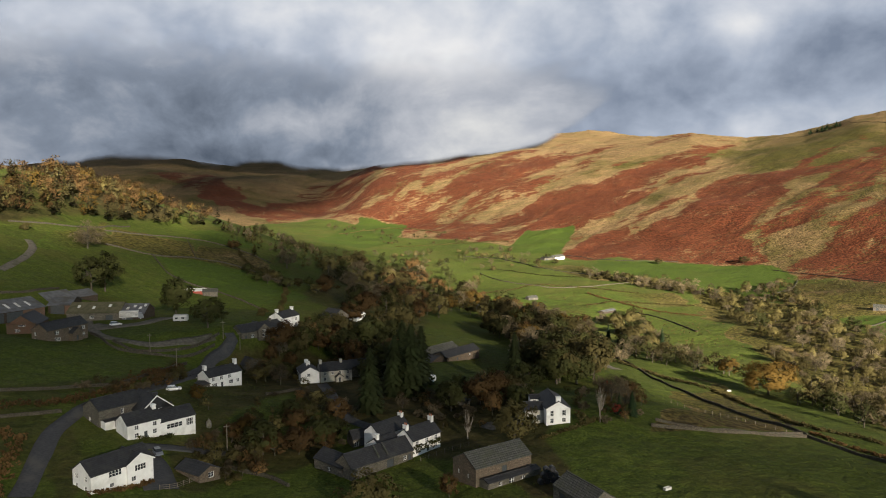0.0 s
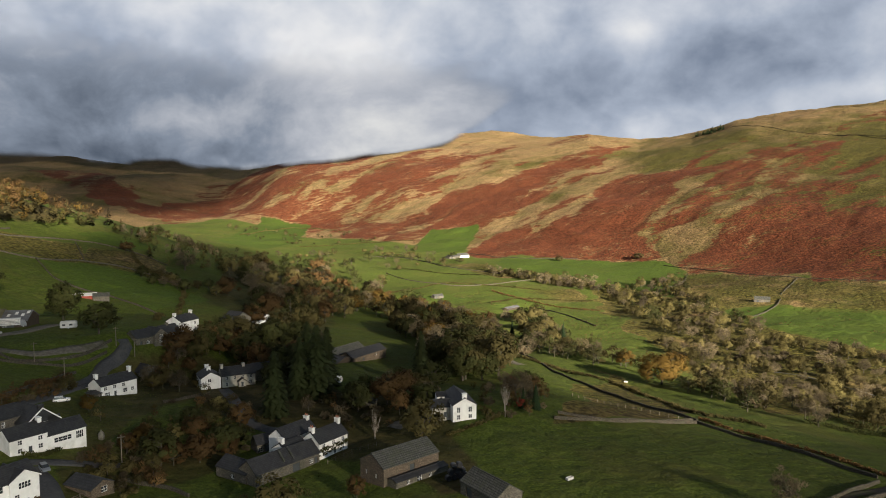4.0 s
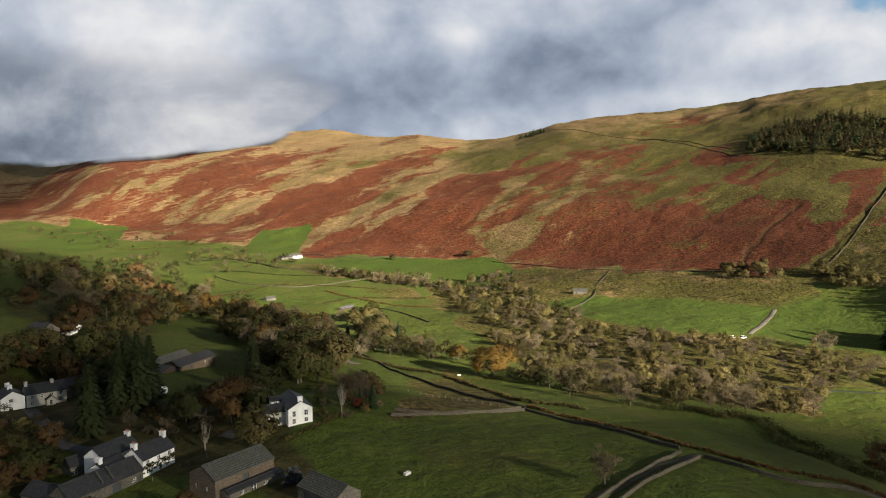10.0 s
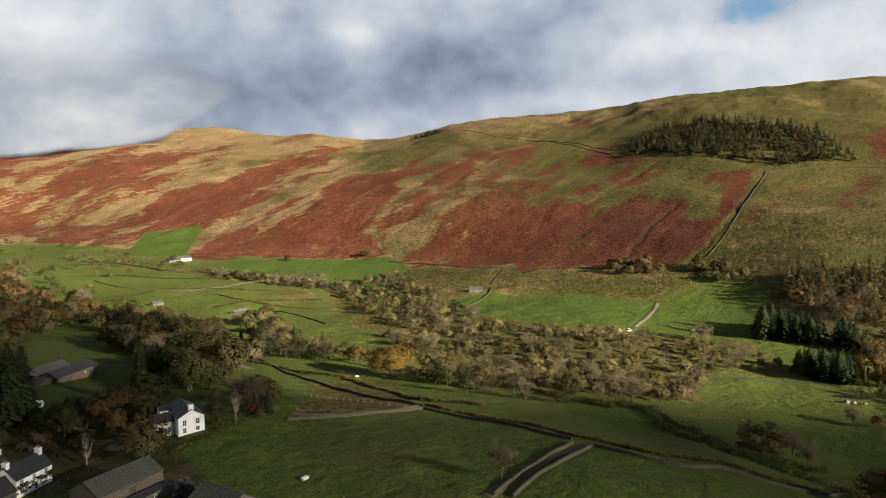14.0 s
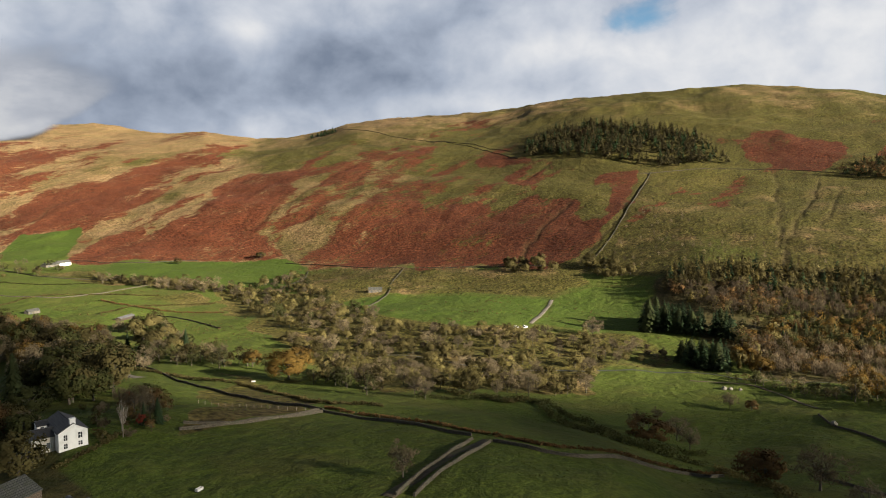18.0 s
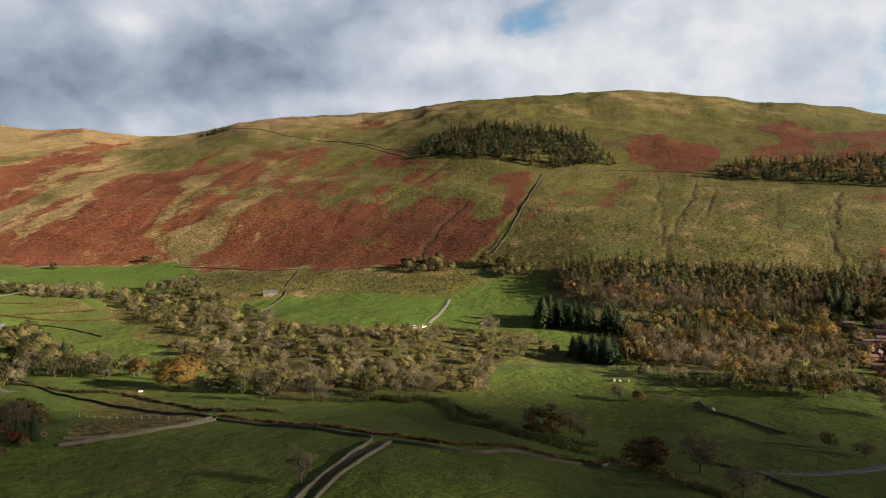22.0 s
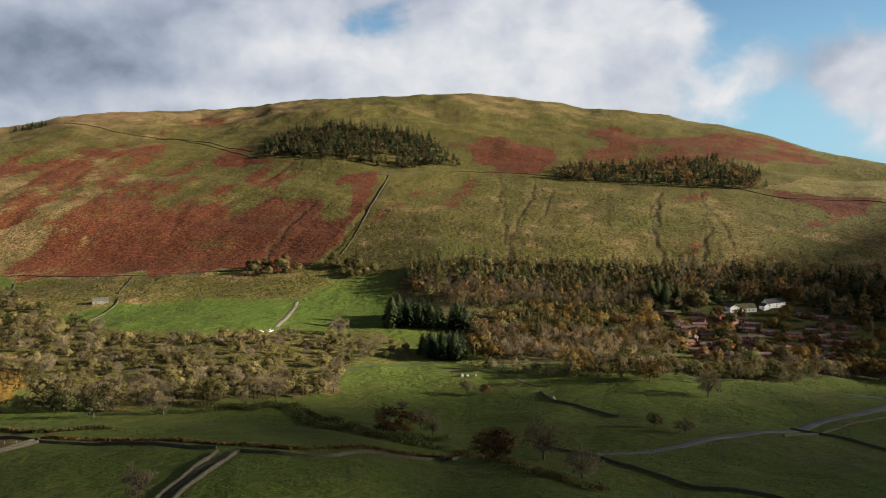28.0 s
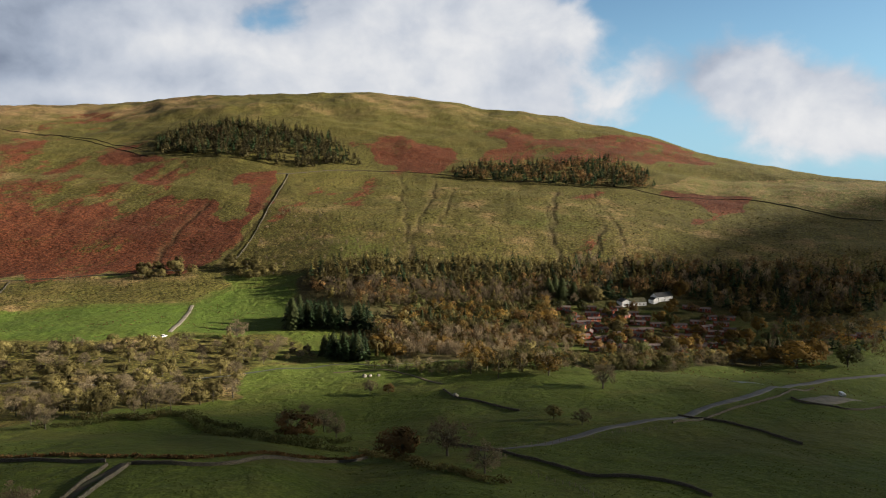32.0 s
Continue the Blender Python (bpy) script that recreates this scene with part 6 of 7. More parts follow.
# coarse tufts in the pastures and rushes on the wet and brackeny ground
def tufts(name, count, near, far, az0, az1, mat, tall, seed, label, low, high):
    rng = np.random.default_rng(seed)
    r = np.sqrt(near * near + (far * far - near * near) * rng.random(count))
    a = np.radians(az0 + (az1 - az0) * rng.random(count))
    x, y = np.sin(a) * r, np.cos(a) * r
    f = fbm(x, y, 22, 3, seed)
    keep = (f > low) & (f < high)
    x, y = x[keep], y[keep]
    road = np.array(ROAD_POINTS)
    clear = np.ones(len(x), bool)
    for p in road[np.hypot(road[:, 0], road[:, 1]) < far + 20]:
        clear &= (x - p[0]) ** 2 + (y - p[1]) ** 2 > 16
    x, y = x[clear], y[clear]
    h = tall * (0.5 + rng.random(len(x)))
    v, f = leaf_cloud(rng, np.column_stack([x, y, land(x, y) + h * 0.3]), h * 0.5, 7, tall * 0.55, 2.2, up=1.0)
    tagged(new(name, array_mesh(name, v, f, mat)), label, "grass", kind="stuff")


tufts("grass_tufts", 26000, 130, 430, -32, 99, TUFT, 0.30, 301, "coarse green and straw tufts scattered over the grazed pasture", 0.15, 9)
tufts("rush_tufts", 9000, 430, 800, 8, 99, RUSH, 0.7, 302, "brown rush tufts on the rough dale floor", 0.25, 9)


# ---- houses ----
def cut_wall(bm, origin, ux, uz, w, z0, z1, holes, reveal):
    """A wall face with openings and their reveals. origin, ux: plan line; uz is up; reveal: the inward step."""
    xs = sorted({0.0, w, *[h[0] for h in holes], *[h[0] + h[2] for h in holes]})
    zs = sorted({z0, z1, *[h[1] for h in holes], *[h[1] + h[3] for h in holes]})
    put = lambda x, z, d=0.0: bm.verts.new(origin + ux * x + Vector((0, 0, z)) + reveal * d)
    for a, b in zip(xs, xs[1:]):
        for c, d in zip(zs, zs[1:]):
            mx, mz = (a + b) / 2, (c + d) / 2
            if any(h[0] < mx < h[0] + h[2] and h[1] < mz < h[1] + h[3] for h in holes):
                continue
            bm.faces.new((put(a, c), put(b, c), put(b, d), put(a, d)))
    for x, z, hw, hh in holes:
        c = [(x, z), (x + hw, z), (x + hw, z + hh), (x, z + hh)]
        for (xa, za), (xb, zb) in zip(c, c[1:] + c[:1]):
            bm.faces.new((put(xa, za), put(xb, zb), put(xb, zb, 1), put(xa, za, 1)))


def box(bm, lo, hi):
    v = [bm.verts.new((x, y, z)) for z in (lo[2], hi[2]) for x, y in ((lo[0], lo[1]), (hi[0], lo[1]), (hi[0], hi[1]), (lo[0], hi[1]))]
    for f in ((3, 2, 1, 0), (4, 5, 6, 7), (0, 1, 5, 4), (1, 2, 6, 5), (2, 3, 7, 6), (3, 0, 4, 7)):
        bm.faces.new([v[i] for i in f])


def window_unit(parent, at, ux, inward, w, h, door=False, frame_mat=FRAME):
    """A framed window, or a door, set back in its opening."""
    bm = bmesh.new()
    t = 0.07
    bars = [(0, 0, w, t), (0, h - t, w, h), (0, t, t, h - t), (w - t, t, w, h - t)]
    if not door:
        bars += [(w / 2 - 0.03, t, w / 2 + 0.03, h - t)] + ([(w * k - 0.04, t, w * k + 0.04, h - t) for k in (0.25, 0.75)] if w > 1.9 else [])
        if h > 1.0:
            bars.append((t, h * 0.5 - 0.025, w - t, h * 0.5 + 0.025))
    for x0, z0, x1, z1 in bars:
        c = [at + ux * x + Vector((0, 0, z)) for x, z in ((x0, z0), (x1, z0), (x1, z1), (x0, z1))]
        f = [bm.verts.new(p - inward * 0.05) for p in c]
        b = [bm.verts.new(p + inward * 0.03) for p in c]
        bm.faces.new(f)
        for i in range(4):
            bm.faces.new((f[i], b[i], b[(i + 1) % 4], f[(i + 1) % 4]))
    fr = part("door" if door else "window", bm, frame_mat, parent)
    bm = bmesh.new()
    bm.faces.new([bm.verts.new(at + inward * 0.02 + ux * x + Vector((0, 0, z))) for x, z in ((0.02, 0.02), (w - 0.02, 0.02), (w - 0.02, h - 0.02), (0.02, h - 0.02))])
    part("panel" if door else "pane", bm, DOORPAINT if door else GLASS, fr)


def block(parent, x, y, turn, length, width, eave, ridge, wall=WHITE, roof=SLATE, front=(), back=(), left=(), right=(), chimneys=(), over=0.3, wall_name="wall", pots=False):
    """One gabled block in the house's own plan: x along the ridge, y away from the front. Openings are (from the corner, sill, width, height, door?)."""
    m = pose(x, y, 0, 0, 0, turn)
    eave, ridge = 0.9 * eave, 0.9 * ridge
    grow = lambda o: o if len(o) > 4 else (o[0] - 0.1 * o[2], o[1] - 0.08 * o[3], 1.2 * o[2], 1.16 * o[3])
    front, back, left, right = ([(o[0], 0.9 * o[1], o[2], 0.9 * o[3], *o[4:]) for o in map(grow, side)] for side in (front, back, left, right))
    bm = bmesh.new()
    low = -3.0
    X, Y = Vector((1, 0, 0)), Vector((0, 1, 0))
    sides = ((front, Vector((0, 0, 0)), X, Y, length), (right, Vector((length, 0, 0)), Y, -X, width), (back, Vector((length, width, 0)), -X, -Y, length), (left, Vector((0, width, 0)), -Y, X, width))
    for holes, o, ux, inward, w in sides:
        cut_wall(bm, o, ux, None, w, low, eave, [h[:4] for h in holes], inward * 0.18)
    mid = width / 2
    for gx_, flip in ((0, 1), (length, 0)):
        t = [(gx_, 0, eave), (gx_, width, eave), (gx_, mid, ridge)]
        bm.faces.new([bm.verts.new(p) for p in (t[::-1] if flip else t)])
    body = part(wall_name, bm, wall, parent)
    body.matrix_local = m
    for holes, o, ux, inward, w in sides:
        for h in holes:
            window_unit(body, o + ux * h[0] + Vector((0, 0, h[1])) + inward * 0.13, ux, inward, h[2], h[3], len(h) > 4, FRAME if wall in (WHITE, CREAM) or len(h) < 5 else DARKWOOD)
    bm = bmesh.new()
    slope = (ridge - eave) / mid
    t = 0.16
    n, z0 = 6, eave - over * slope + 0.03
    rings = []
    for k in range(n + 1):
        f = k / n
        x_, sag = -over * 0.7 + (length + over * 1.4) * f, -0.06 * math.sin(math.pi * f)
        rings.append([bm.verts.new((x_, y_, z_)) for y_, z_ in ((-over, z0), (-over, z0 + t), (mid, ridge + 0.03 + t + sag), (width + over, z0 + t), (width + over, z0), (mid, ridge + 0.03 + sag))])
    for p, q in zip(rings, rings[1:]):
        for i in range(6):
            bm.faces.new((p[i], p[(i + 1) % 6], q[(i + 1) % 6], q[i]))
    bm.faces.new(rings[0][::-1])
    bm.faces.new(rings[-1])
    bmesh.ops.recalc_face_normals(bm, faces=bm.faces)
    r = part("roof", bm, roof, parent)
    r.matrix_local = m
    bm = bmesh.new()
    box(bm, (-over * 0.7, mid - 0.16, ridge + t - 0.04), (length + over * 0.7, mid + 0.16, ridge + t + 0.10))
    part("ridge_tiles", bm, roof, r)
    for at, tall in chimneys:
        bm = bmesh.new()
        cx = min(max(at * length, 0.5), length - 0.5)
        box(bm, (cx - 0.45, mid - 0.65, ridge - 1.2), (cx + 0.45, mid + 0.65, ridge + tall))
        box(bm, (cx - 0.54, mid - 0.74, ridge + tall - 0.12), (cx + 0.54, mid + 0.74, ridge + tall + 0.03))
        ch = part("chimney", bm, wall, parent)
        ch.matrix_local = m
        if pots:
            for dy in (-0.3, 0.3):
                bm = bmesh.new()
                bmesh.ops.create_cone(bm, cap_ends=True, segments=8, radius1=0.16, radius2=0.12, depth=0.6, matrix=Matrix.Translation((cx, mid + dy, ridge + tall + 0.3)))
                part("chimney_pot", bm, POT, ch)
    return body


def house(name, a, b, label, category="house"):
    """A house whose front foot runs from a to b on the plan (a on the viewer's side of its first corner)."""
    (xa, ya), (xb, yb) = a, b
    heading = math.degrees(math.atan2(yb - ya, xb - xa))
    z = float(land((xa + xb) / 2, (ya + yb) / 2))
    return thing(name, xa, ya, z, heading, label, category), math.hypot(xb - xa, yb - ya)


def gable_front(parent, x0, x1, y0, depth, eave, ridge, front=(), **more):
    """A block whose gable faces the front: from x0 to x1, set out to y0."""
    return block(parent, x1, y0, 90, depth, x1 - x0, eave, ridge, left=front, **more)


def verge(parent, x0, x1, y0, eave, ridge, over=0.3):
    """White boards up both slopes of a gable that faces the front."""
    mid, e, r = (x0 + x1) / 2, 0.9 * eave, 0.9 * ridge
    rise = (r - e) / (mid - x0)
    for s, xe in ((1, x0), (-1, x1)):
        bm = bmesh.new()
        a, b = (xe - s * over, e - rise * over), (mid, r)
        f = [bm.verts.new((x, y0 - over - 0.05, z + dz)) for (x, z), dz in ((a, -0.05), (b, -0.05), (b, 0.28), (a, 0.28))]
        k = [bm.verts.new((v.co.x, y0 - over + 0.12, v.co.z)) for v in f]
        bm.faces.new(f)
        bm.faces.new(k[::-1])
        for i in range(4):
            bm.faces.new((f[i], k[i], k[(i + 1) % 4], f[(i + 1) % 4]))
        part("bargeboard", bm, FRAME, parent, "white painted bargeboard")


def row(n, length, sill, w=1.0, h=1.15, margin=1.2, door=None):
    """n openings evenly along a wall."""
    gap = (length - 2 * margin - w) / max(1, n - 1)
    return [(margin + i * gap, sill, w, h) for i in range(n)] + ([(door, 0.05, 1.0, 2.0, True)] if door else [])


# the long white house beside the lane
h, L = house("white_house", (-72.9, 144.4), (-64.9, 155.9), "white rendered farmhouse with dark slate roof and cross gable")
block(h, 0, 0, 0, L, 7.2, 5.0, 7.6, front=[(L * 0.30, 3.3, 2.4, 1.3), (L * 0.30, 0.9, 0.8, 0.9), (L * 0.60, 1.0, 0.8, 0.9)], left=[(1.0, 0.9, 0.9, 1.1), (4.6, 0.9, 0.9, 1.1), (1.0, 3.3, 0.9, 1.1), (4.6, 3.3, 0.9, 1.1)])
gable_front(h, L * 0.56, L, -0.5, 7.0, 4.9, 6.9, front=[(2.0, 3.0, 2.2, 1.3), (1.0, 0.8, 0.9, 1.0)])
verge(h, L * 0.56, L, -0.5, 4.9, 6.9)
# stone outbuilding across its yard
h, L = house("stone_outbuilding", (-55.4, 158.7), (-52.2, 163.6), "small brown stone outbuilding with dark slate roof", "outbuilding")
gable_front(h, 0, L, 0, 8.5, 2.5, 4.0, front=[(L * 0.45, 1.0, 1.3, 1.3)], wall=BROWNSTONE)
# the white cottage and its lower wing
h, L = house("white_cottage", (-78.1, 173.6), (-72.3, 180.1), "white cottage with dark slate roof and lower side wing")
block(h, 0, 0, 0, L, 6.4, 4.7, 7.0, front=[(1.9, 3.0, 0.9, 1.1), (6.6, 3.0, 0.9, 1.1), (1.9, 0.8, 0.9, 1.1), (6.6, 0.8, 0.9, 1.1), (4.2, 0.05, 1.0, 2.0, True)], chimneys=[(1.0, 1.0)])
block(h, L, 0.2, 0, 9.6, 6.2, 3.3, 5.6, front=[(2.0, 0.9, 3.6, 1.2), (7.2, 0.6, 1.6, 1.8)])
gable_front(h, L - 2.5, L + 6.0, 5.6, 10.0, 5.6, 9.4, wall=SLATE, front=[(4.6, 5.6, 0.9, 1.2)], chimneys=[(0.1, 0.8)])
verge(h, L - 2.5, L + 6.0, 5.6, 5.6, 9.4)
# the big stone barn behind
h, L = house("stone_barn", (-87.2, 178.1), (-80.2, 187.5), "grey stone barn with dark slate roof and white lower wall", "barn")
block(h, 0, 0, 0, L, 8.0, 5.2, 7.6, wall=STONE, front=[(L * 0.5, 3.0, 0.7, 1.3)], left=[(3.0, 1.0, 1.0, 1.4)])
block(h, 0.4, -2.2, 0, L * 0.55, 2.3, 2.2, 2.5, wall=WHITE, wall_name="lean_to", front=[(2.6, 0.05, 2.4, 1.9, True)], over=0.1)
# white house with two end chimneys
h, L = house("white_house", (-77.9, 234.9), (-69.9, 245.1), "white double-fronted house with two white end chimneys")
block(h, 0, 0, 0, L, 6.6, 4.7, 7.0, front=row(3, L * 0.75, 3.0, 0.95, 1.1) + [(1.4, 0.7, 1.6, 1.3), (L * 0.62, 0.7, 1.3, 1.3), (L * 0.84, 0.7, 0.9, 1.2), (4.6, 0.05, 1.0, 2.0, True)], chimneys=[(0.0, 1.4), (1.0, 1.6)])
block(h, -9.0, -0.5, 0, 8.9, 6.0, 2.6, 3.0, wall=STONE, wall_name="garage_wall", front=[(1.4, 0.05, 2.6, 2.1, True), (5.4, 0.9, 2.6, 0.8)])
block(h, -6.0, 7.4, 12, 8.0, 3.0, 3.2, 3.8, wall_name="rear_wall", chimneys=[])
h, L = house("slate_shed", (-76.4, 271.2), (-71.3, 276.8), "small slate-roofed stone shed", "shed")
gable_front(h, 0, L, 0, 8.0, 2.4, 4.6, wall=STONE)
# white house up the lane with the stone range before it
h, L = house("white_house", (-69.0, 306.2), (-63.8, 315.5), "tall white house with pale chimneys at both gables")
block(h, 0, 0, 0, L, 8.0, 5.6, 8.0, front=[(1.5, 3.4, 0.9, 1.2), (L - 2.6, 3.4, 0.9, 1.2), (1.5, 0.9, 0.9, 1.2), (L - 2.6, 0.9, 0.9, 1.2)], left=row(2, 8.0, 3.0), chimneys=[(0.0, 1.3), (1.0, 1.3)])
h, L = house("stone_farmhouse", (-80.5, 283.6), (-67.5, 298.3), "rambling grey stone house with slate roofs and skylights")
block(h, 0, 0, 0, L * 0.5, 8.0, 3.6, 6.4, wall=STONE, front=[(1.6, 0.05, 1.0, 2.0, True), (4.4, 0.9, 1.2, 1.1)], left=[(3.0, 0.9, 1.0, 1.2)])
gable_front(h, L * 0.36, L * 0.64, -1.2, 8.0, 4.2, 6.6, wall=STONE, front=[(2.0, 0.8, 1.4, 1.2), (2.0, 2.8, 1.4, 1.1)])
block(h, L * 0.62, 0.5, 0, L * 0.40, 7.6, 3.8, 6.4, wall=STONE, front=[(1.2, 0.9, 1.0, 1.2), (4.4, 2.4, 1.0, 1.1), (4.4, 0.6, 1.0, 1.2)], chimneys=[(0.5, 0.9)])
# grey rendered house with a porch
h, L = house("grey_house", (-45.1, 260.4), (-34.1, 264.6), "grey rendered house with small gabled porch and slate roof")
block(h, 0, 0, 0, L, 7.0, 4.6, 7.2, wall=CREAM, front=row(4, L, 3.0, 0.8, 1.1) + [(1.2, 0.6, 0.8, 1.2), (L - 2.2, 0.6, 0.9, 1.2), (L - 4.4, 0.6, 0.9, 1.2)], chimneys=[(0.7, 0.9), (0.0, 1.2)])
gable_front(h, L * 0.46, L * 0.46 + 2.6, -1.8, 1.9, 2.2, 3.3, wall=CREAM, front=[(0.8, 0.05, 1.0, 2.0, True)], wall_name="porch")
gable_front(h, -7.2, -0.4, 0.4, 9.0, 4.4, 6.6, front=[(2.4, 2.8, 1.0, 1.1)], chimneys=[(0.5, 1.2), (0.9, 1.2)])
block(h, L + 0.4, 4.5, 0, 9.0, 6.0, 4.2, 6.4, wall=STONE, wall_name="rear_wall")
# white house with the long stone range
h, L = house("white_farmhouse", (-7.6, 177.3), (-0.7, 184.9), "white farmhouse with creeper on its front and slate roof")
block(h, 0, 0, 0, L, 6.2, 4.6, 7.2, front=row(3, L, 2.9, 0.9, 1.1) + [(1.2, 0.6, 1.0, 1.2), (L - 2.2, 0.6, 0.9, 1.2), (L * 0.5, 0.05, 1.0, 2.0, True)], chimneys=[(0.0, 1.1), (1.0, 1.3)], pots=True)
block(h, -7.0, 4.2, 0, 6.8, 5.2, 3.6, 5.4, left=[(2.4, 1.8, 1.0, 1.1)], front=[(0.8, 1.6, 1.0, 1.1)], wall_name="rear_wall", chimneys=[(0.1, 1.2)])
block(h, -3.6, 8.6, 0, 11.0, 5.8, 5.0, 7.4, wall_name="rear_wall", chimneys=[(0.95, 0.9)], pots=True)
crng = np.random.default_rng(12)
cl = np.column_stack([crng.random(60) * L, np.full(60, -0.25), 1.9 + 0.9 * crng.random(60) - 1.2 * (crng.random(60) < 0.12)])
cv, cf = leaf_cloud(crng, cl, np.full(60, 0.35), 12, 0.28, 1.3)
part("creeper", array_mesh("creeper", cv, cf, LEAF_GREEN), None, h, "green creeper trained along the white front")
h, L = house("stone_range", (-21.4, 163.4), (-7.3, 176.5), "long low stone farm range with worn slate roof", "barn")
block(h, 0, 0, 0, L - 0.4, 6.4, 3.0, 5.8, wall=STONE, roof=SLATE, front=[(L * 0.55, 0.05, 2.2, 2.2, True), (L * 0.82, 0.8, 1.0, 1.0), (L * 0.90, 0.05, 1.0, 2.0, True)])
for k in (0.42, 0.56):
    bm = bmesh.new()
    box(bm, (L * k, 0.2, 3.25), (L * k + 0.35, 0.6, 3.75))
    vs = bm.verts[:]
    for v in vs:
        if v.co.y > 0.5:
            v.co.y, v.co.z = 2.6, v.co.z + 2.15
    part("coping", bm, OLDSLATE, h, "pale raised roof coping")
h, L = house("stone_cottage", (-31.8, 172.7), (-23.9, 165.7), "low stone cottage end with slate roof", "outbuilding")
block(h, 0, 0, 0, L, 6.0, 2.6, 4.6, wall=STONE, front=[(L * 0.5, 0.6, 0.9, 0.9)])
h, L = house("stone_shed", (-23.8, 185.5), (-20.0, 187.6), "small stone shed with slate roof and open front", "shed")
block(h, 0, 0, 0, L, 4.4, 2.6, 4.4, wall=STONE, front=[(0.5, 0.3, 1.0, 1.2), (2.0, 0.05, 1.4, 1.9, True)])
# stone barns below the white gabled house
h, L = house("stone_barn", (7.2, 153.2), (20.5, 162.5), "grey-brown stone barn with mossy weathered slate roof", "barn")
block(h, 0, 0, 0, L, 8.6, 4.2, 6.8, wall=BROWNSTONE, roof=OLDSLATE, front=[(L * 0.46, 1.4, 1.5, 1.9, True)], left=[(2.0, 1.2, 0.5, 0.9), (5.6, 1.2, 0.5, 0.9)], over=0.2)
block(h, 1.0, -3.2, 0, L - 1.0, 3.1, 1.5, 2.0, wall=STONE, roof=SLATE, wall_name="lean_to", front=[(3.0, 0.3, 0.8, 0.8), (6.0, 0.05, 1.2, 1.4), (9.5, 0.3, 0.8, 0.8)], over=0.15)
h, L = house("stone_barn", (23.0, 145.3), (28.4, 135.0), "dark stone barn with weathered slate roof", "barn")
block(h, 0, 0, 0, L, 7.0, 2.8, 5.2, wall=STONE, roof=OLDSLATE, front=[(2.0, 0.05, 1.8, 2.0, True)], right=[(2.4, 0.05, 1.8, 2.0, True)], over=0.2)
# the white gabled house
h, L = house("white_gabled_house", (28.5, 193.7), (35.2, 194.3), "white gabled house with broad chimney and slate roof")
gable_front(h, 0, L, 0, 13.0, 4.9, 7.0, front=[(1.2, 2.6, 0.8, 1.5), (L - 2.2, 2.7, 0.9, 1.5), (1.2, 0.4, 0.8, 1.3), (L - 2.2, 0.7, 0.9, 1.1)], chimneys=[(0.0, 1.3)])
block(h, -5.2, 3.2, 0, 5.3, 5.0, 3.6, 5.2, wall=CREAM, wall_name="side_wall", front=[(1.0, 0.5, 1.2, 1.3), (3.2, 0.05, 1.0, 2.0, True)])
block(h, -2.6, 9.0, 0, 2.7, 3.0, 5.2, 6.0, wall_name="dormer_wall", front=[(0.8, 4.0, 0.8, 0.8)])
h, L = house("garden_shed", (1.4, 219.0), (8.5, 221.4), "slate-roofed garden outbuilding half hidden by shrubs", "shed")
block(h, 0, 0, 0, L, 5.0, 1.8, 3.0, wall=STONE)
# farm on the rise
h, L = house("stone_farmhouse", (-138.9, 248.9), (-132.8, 265.3), "square brown stone farmhouse with porch and slate roof")
block(h, 0, 0, 0, L, 7.5, 5.6, 8.2, wall=BROWNSTONE, front=[(L * 0.18, 3.6, 1.5, 1.2), (L * 0.52, 3.6, 0.9, 1.2), (L * 0.84, 3.6, 1.3, 1.2), (L * 0.18, 0.9, 2.0, 1.2), (L * 0.84, 0.9, 1.3, 1.2)], left=[(1.4, 3.4, 0.8, 1.2), (1.4, 0.9, 0.8, 1.2)])
gable_front(h, L * 0.50, L * 0.50 + 4.4, -2.2, 2.3, 3.2, 5.0, wall=BROWNSTONE, wall_name="porch", front=[(1.6, 0.05, 1.0, 2.0, True)])
h, L = house("brick_house", (-171.5, 278.7), (-161.0, 280.6), "brown brick barn house with slate roof and skylights")
gable_front(h, 0, L, 0, 14.0, 4.0, 8.0, wall=BRICK, front=[(L * 0.42, 3.3, 2.2, 1.4), (L * 0.30, 0.9, 1.6, 1.1)])
SHED = "open-fronted farm shed with grey corrugated roof"
h, L = house("farm_shed", (-188.4, 277.4), (-172.7, 308.4), SHED, "farm shed")
# dark door panels across the bays stand in for the shaded open inside
block(h, 0, 0, 0, L, 20.0, 5.2, 9.2, wall=DARKWOOD, roof=SHEET, front=[(L * 0.06 + 8.0 * k, 0.05, 7.0, 4.6, True) for k in range(3)], over=0.6)
bm = bmesh.new()
box(bm, (L * 0.72, -0.16, -1), (L - 0.1, -0.02, 4.5))
part("brick_panel", bm, BRICK, h, "brick panel closing one bay")
bm = bmesh.new()
box(bm, (L * 0.73, -0.30, -1), (L * 0.94, -0.17, 2.2))
part("board", bm, PALESHEET, h, "pale boards leaning on the front")
for k in range(7):
    bm = bmesh.new()
    box(bm, (L * (0.06 + 0.13 * k), 2.0, 5.62), (L * (0.06 + 0.13 * k) + 1.0, 6.0, 5.74))
    for v in bm.verts:
        v.co.z += (v.co.y - 2.0) * 0.36
    part("skylight", bm, PALESHEET, h, "pale translucent roof light")
h, L = house("farm_shed", (-174.0, 310.8), (-165.0, 312.5), SHED, "farm shed")
# one dark panel again in place of the shed's shaded inside
block(h, 0, 4, 0, L, 16.0, 5.0, 7.8, wall=DARKWOOD, roof=SHEET, front=[(0.8, 0.05, L - 3.4, 4.6, True)], over=0.8)
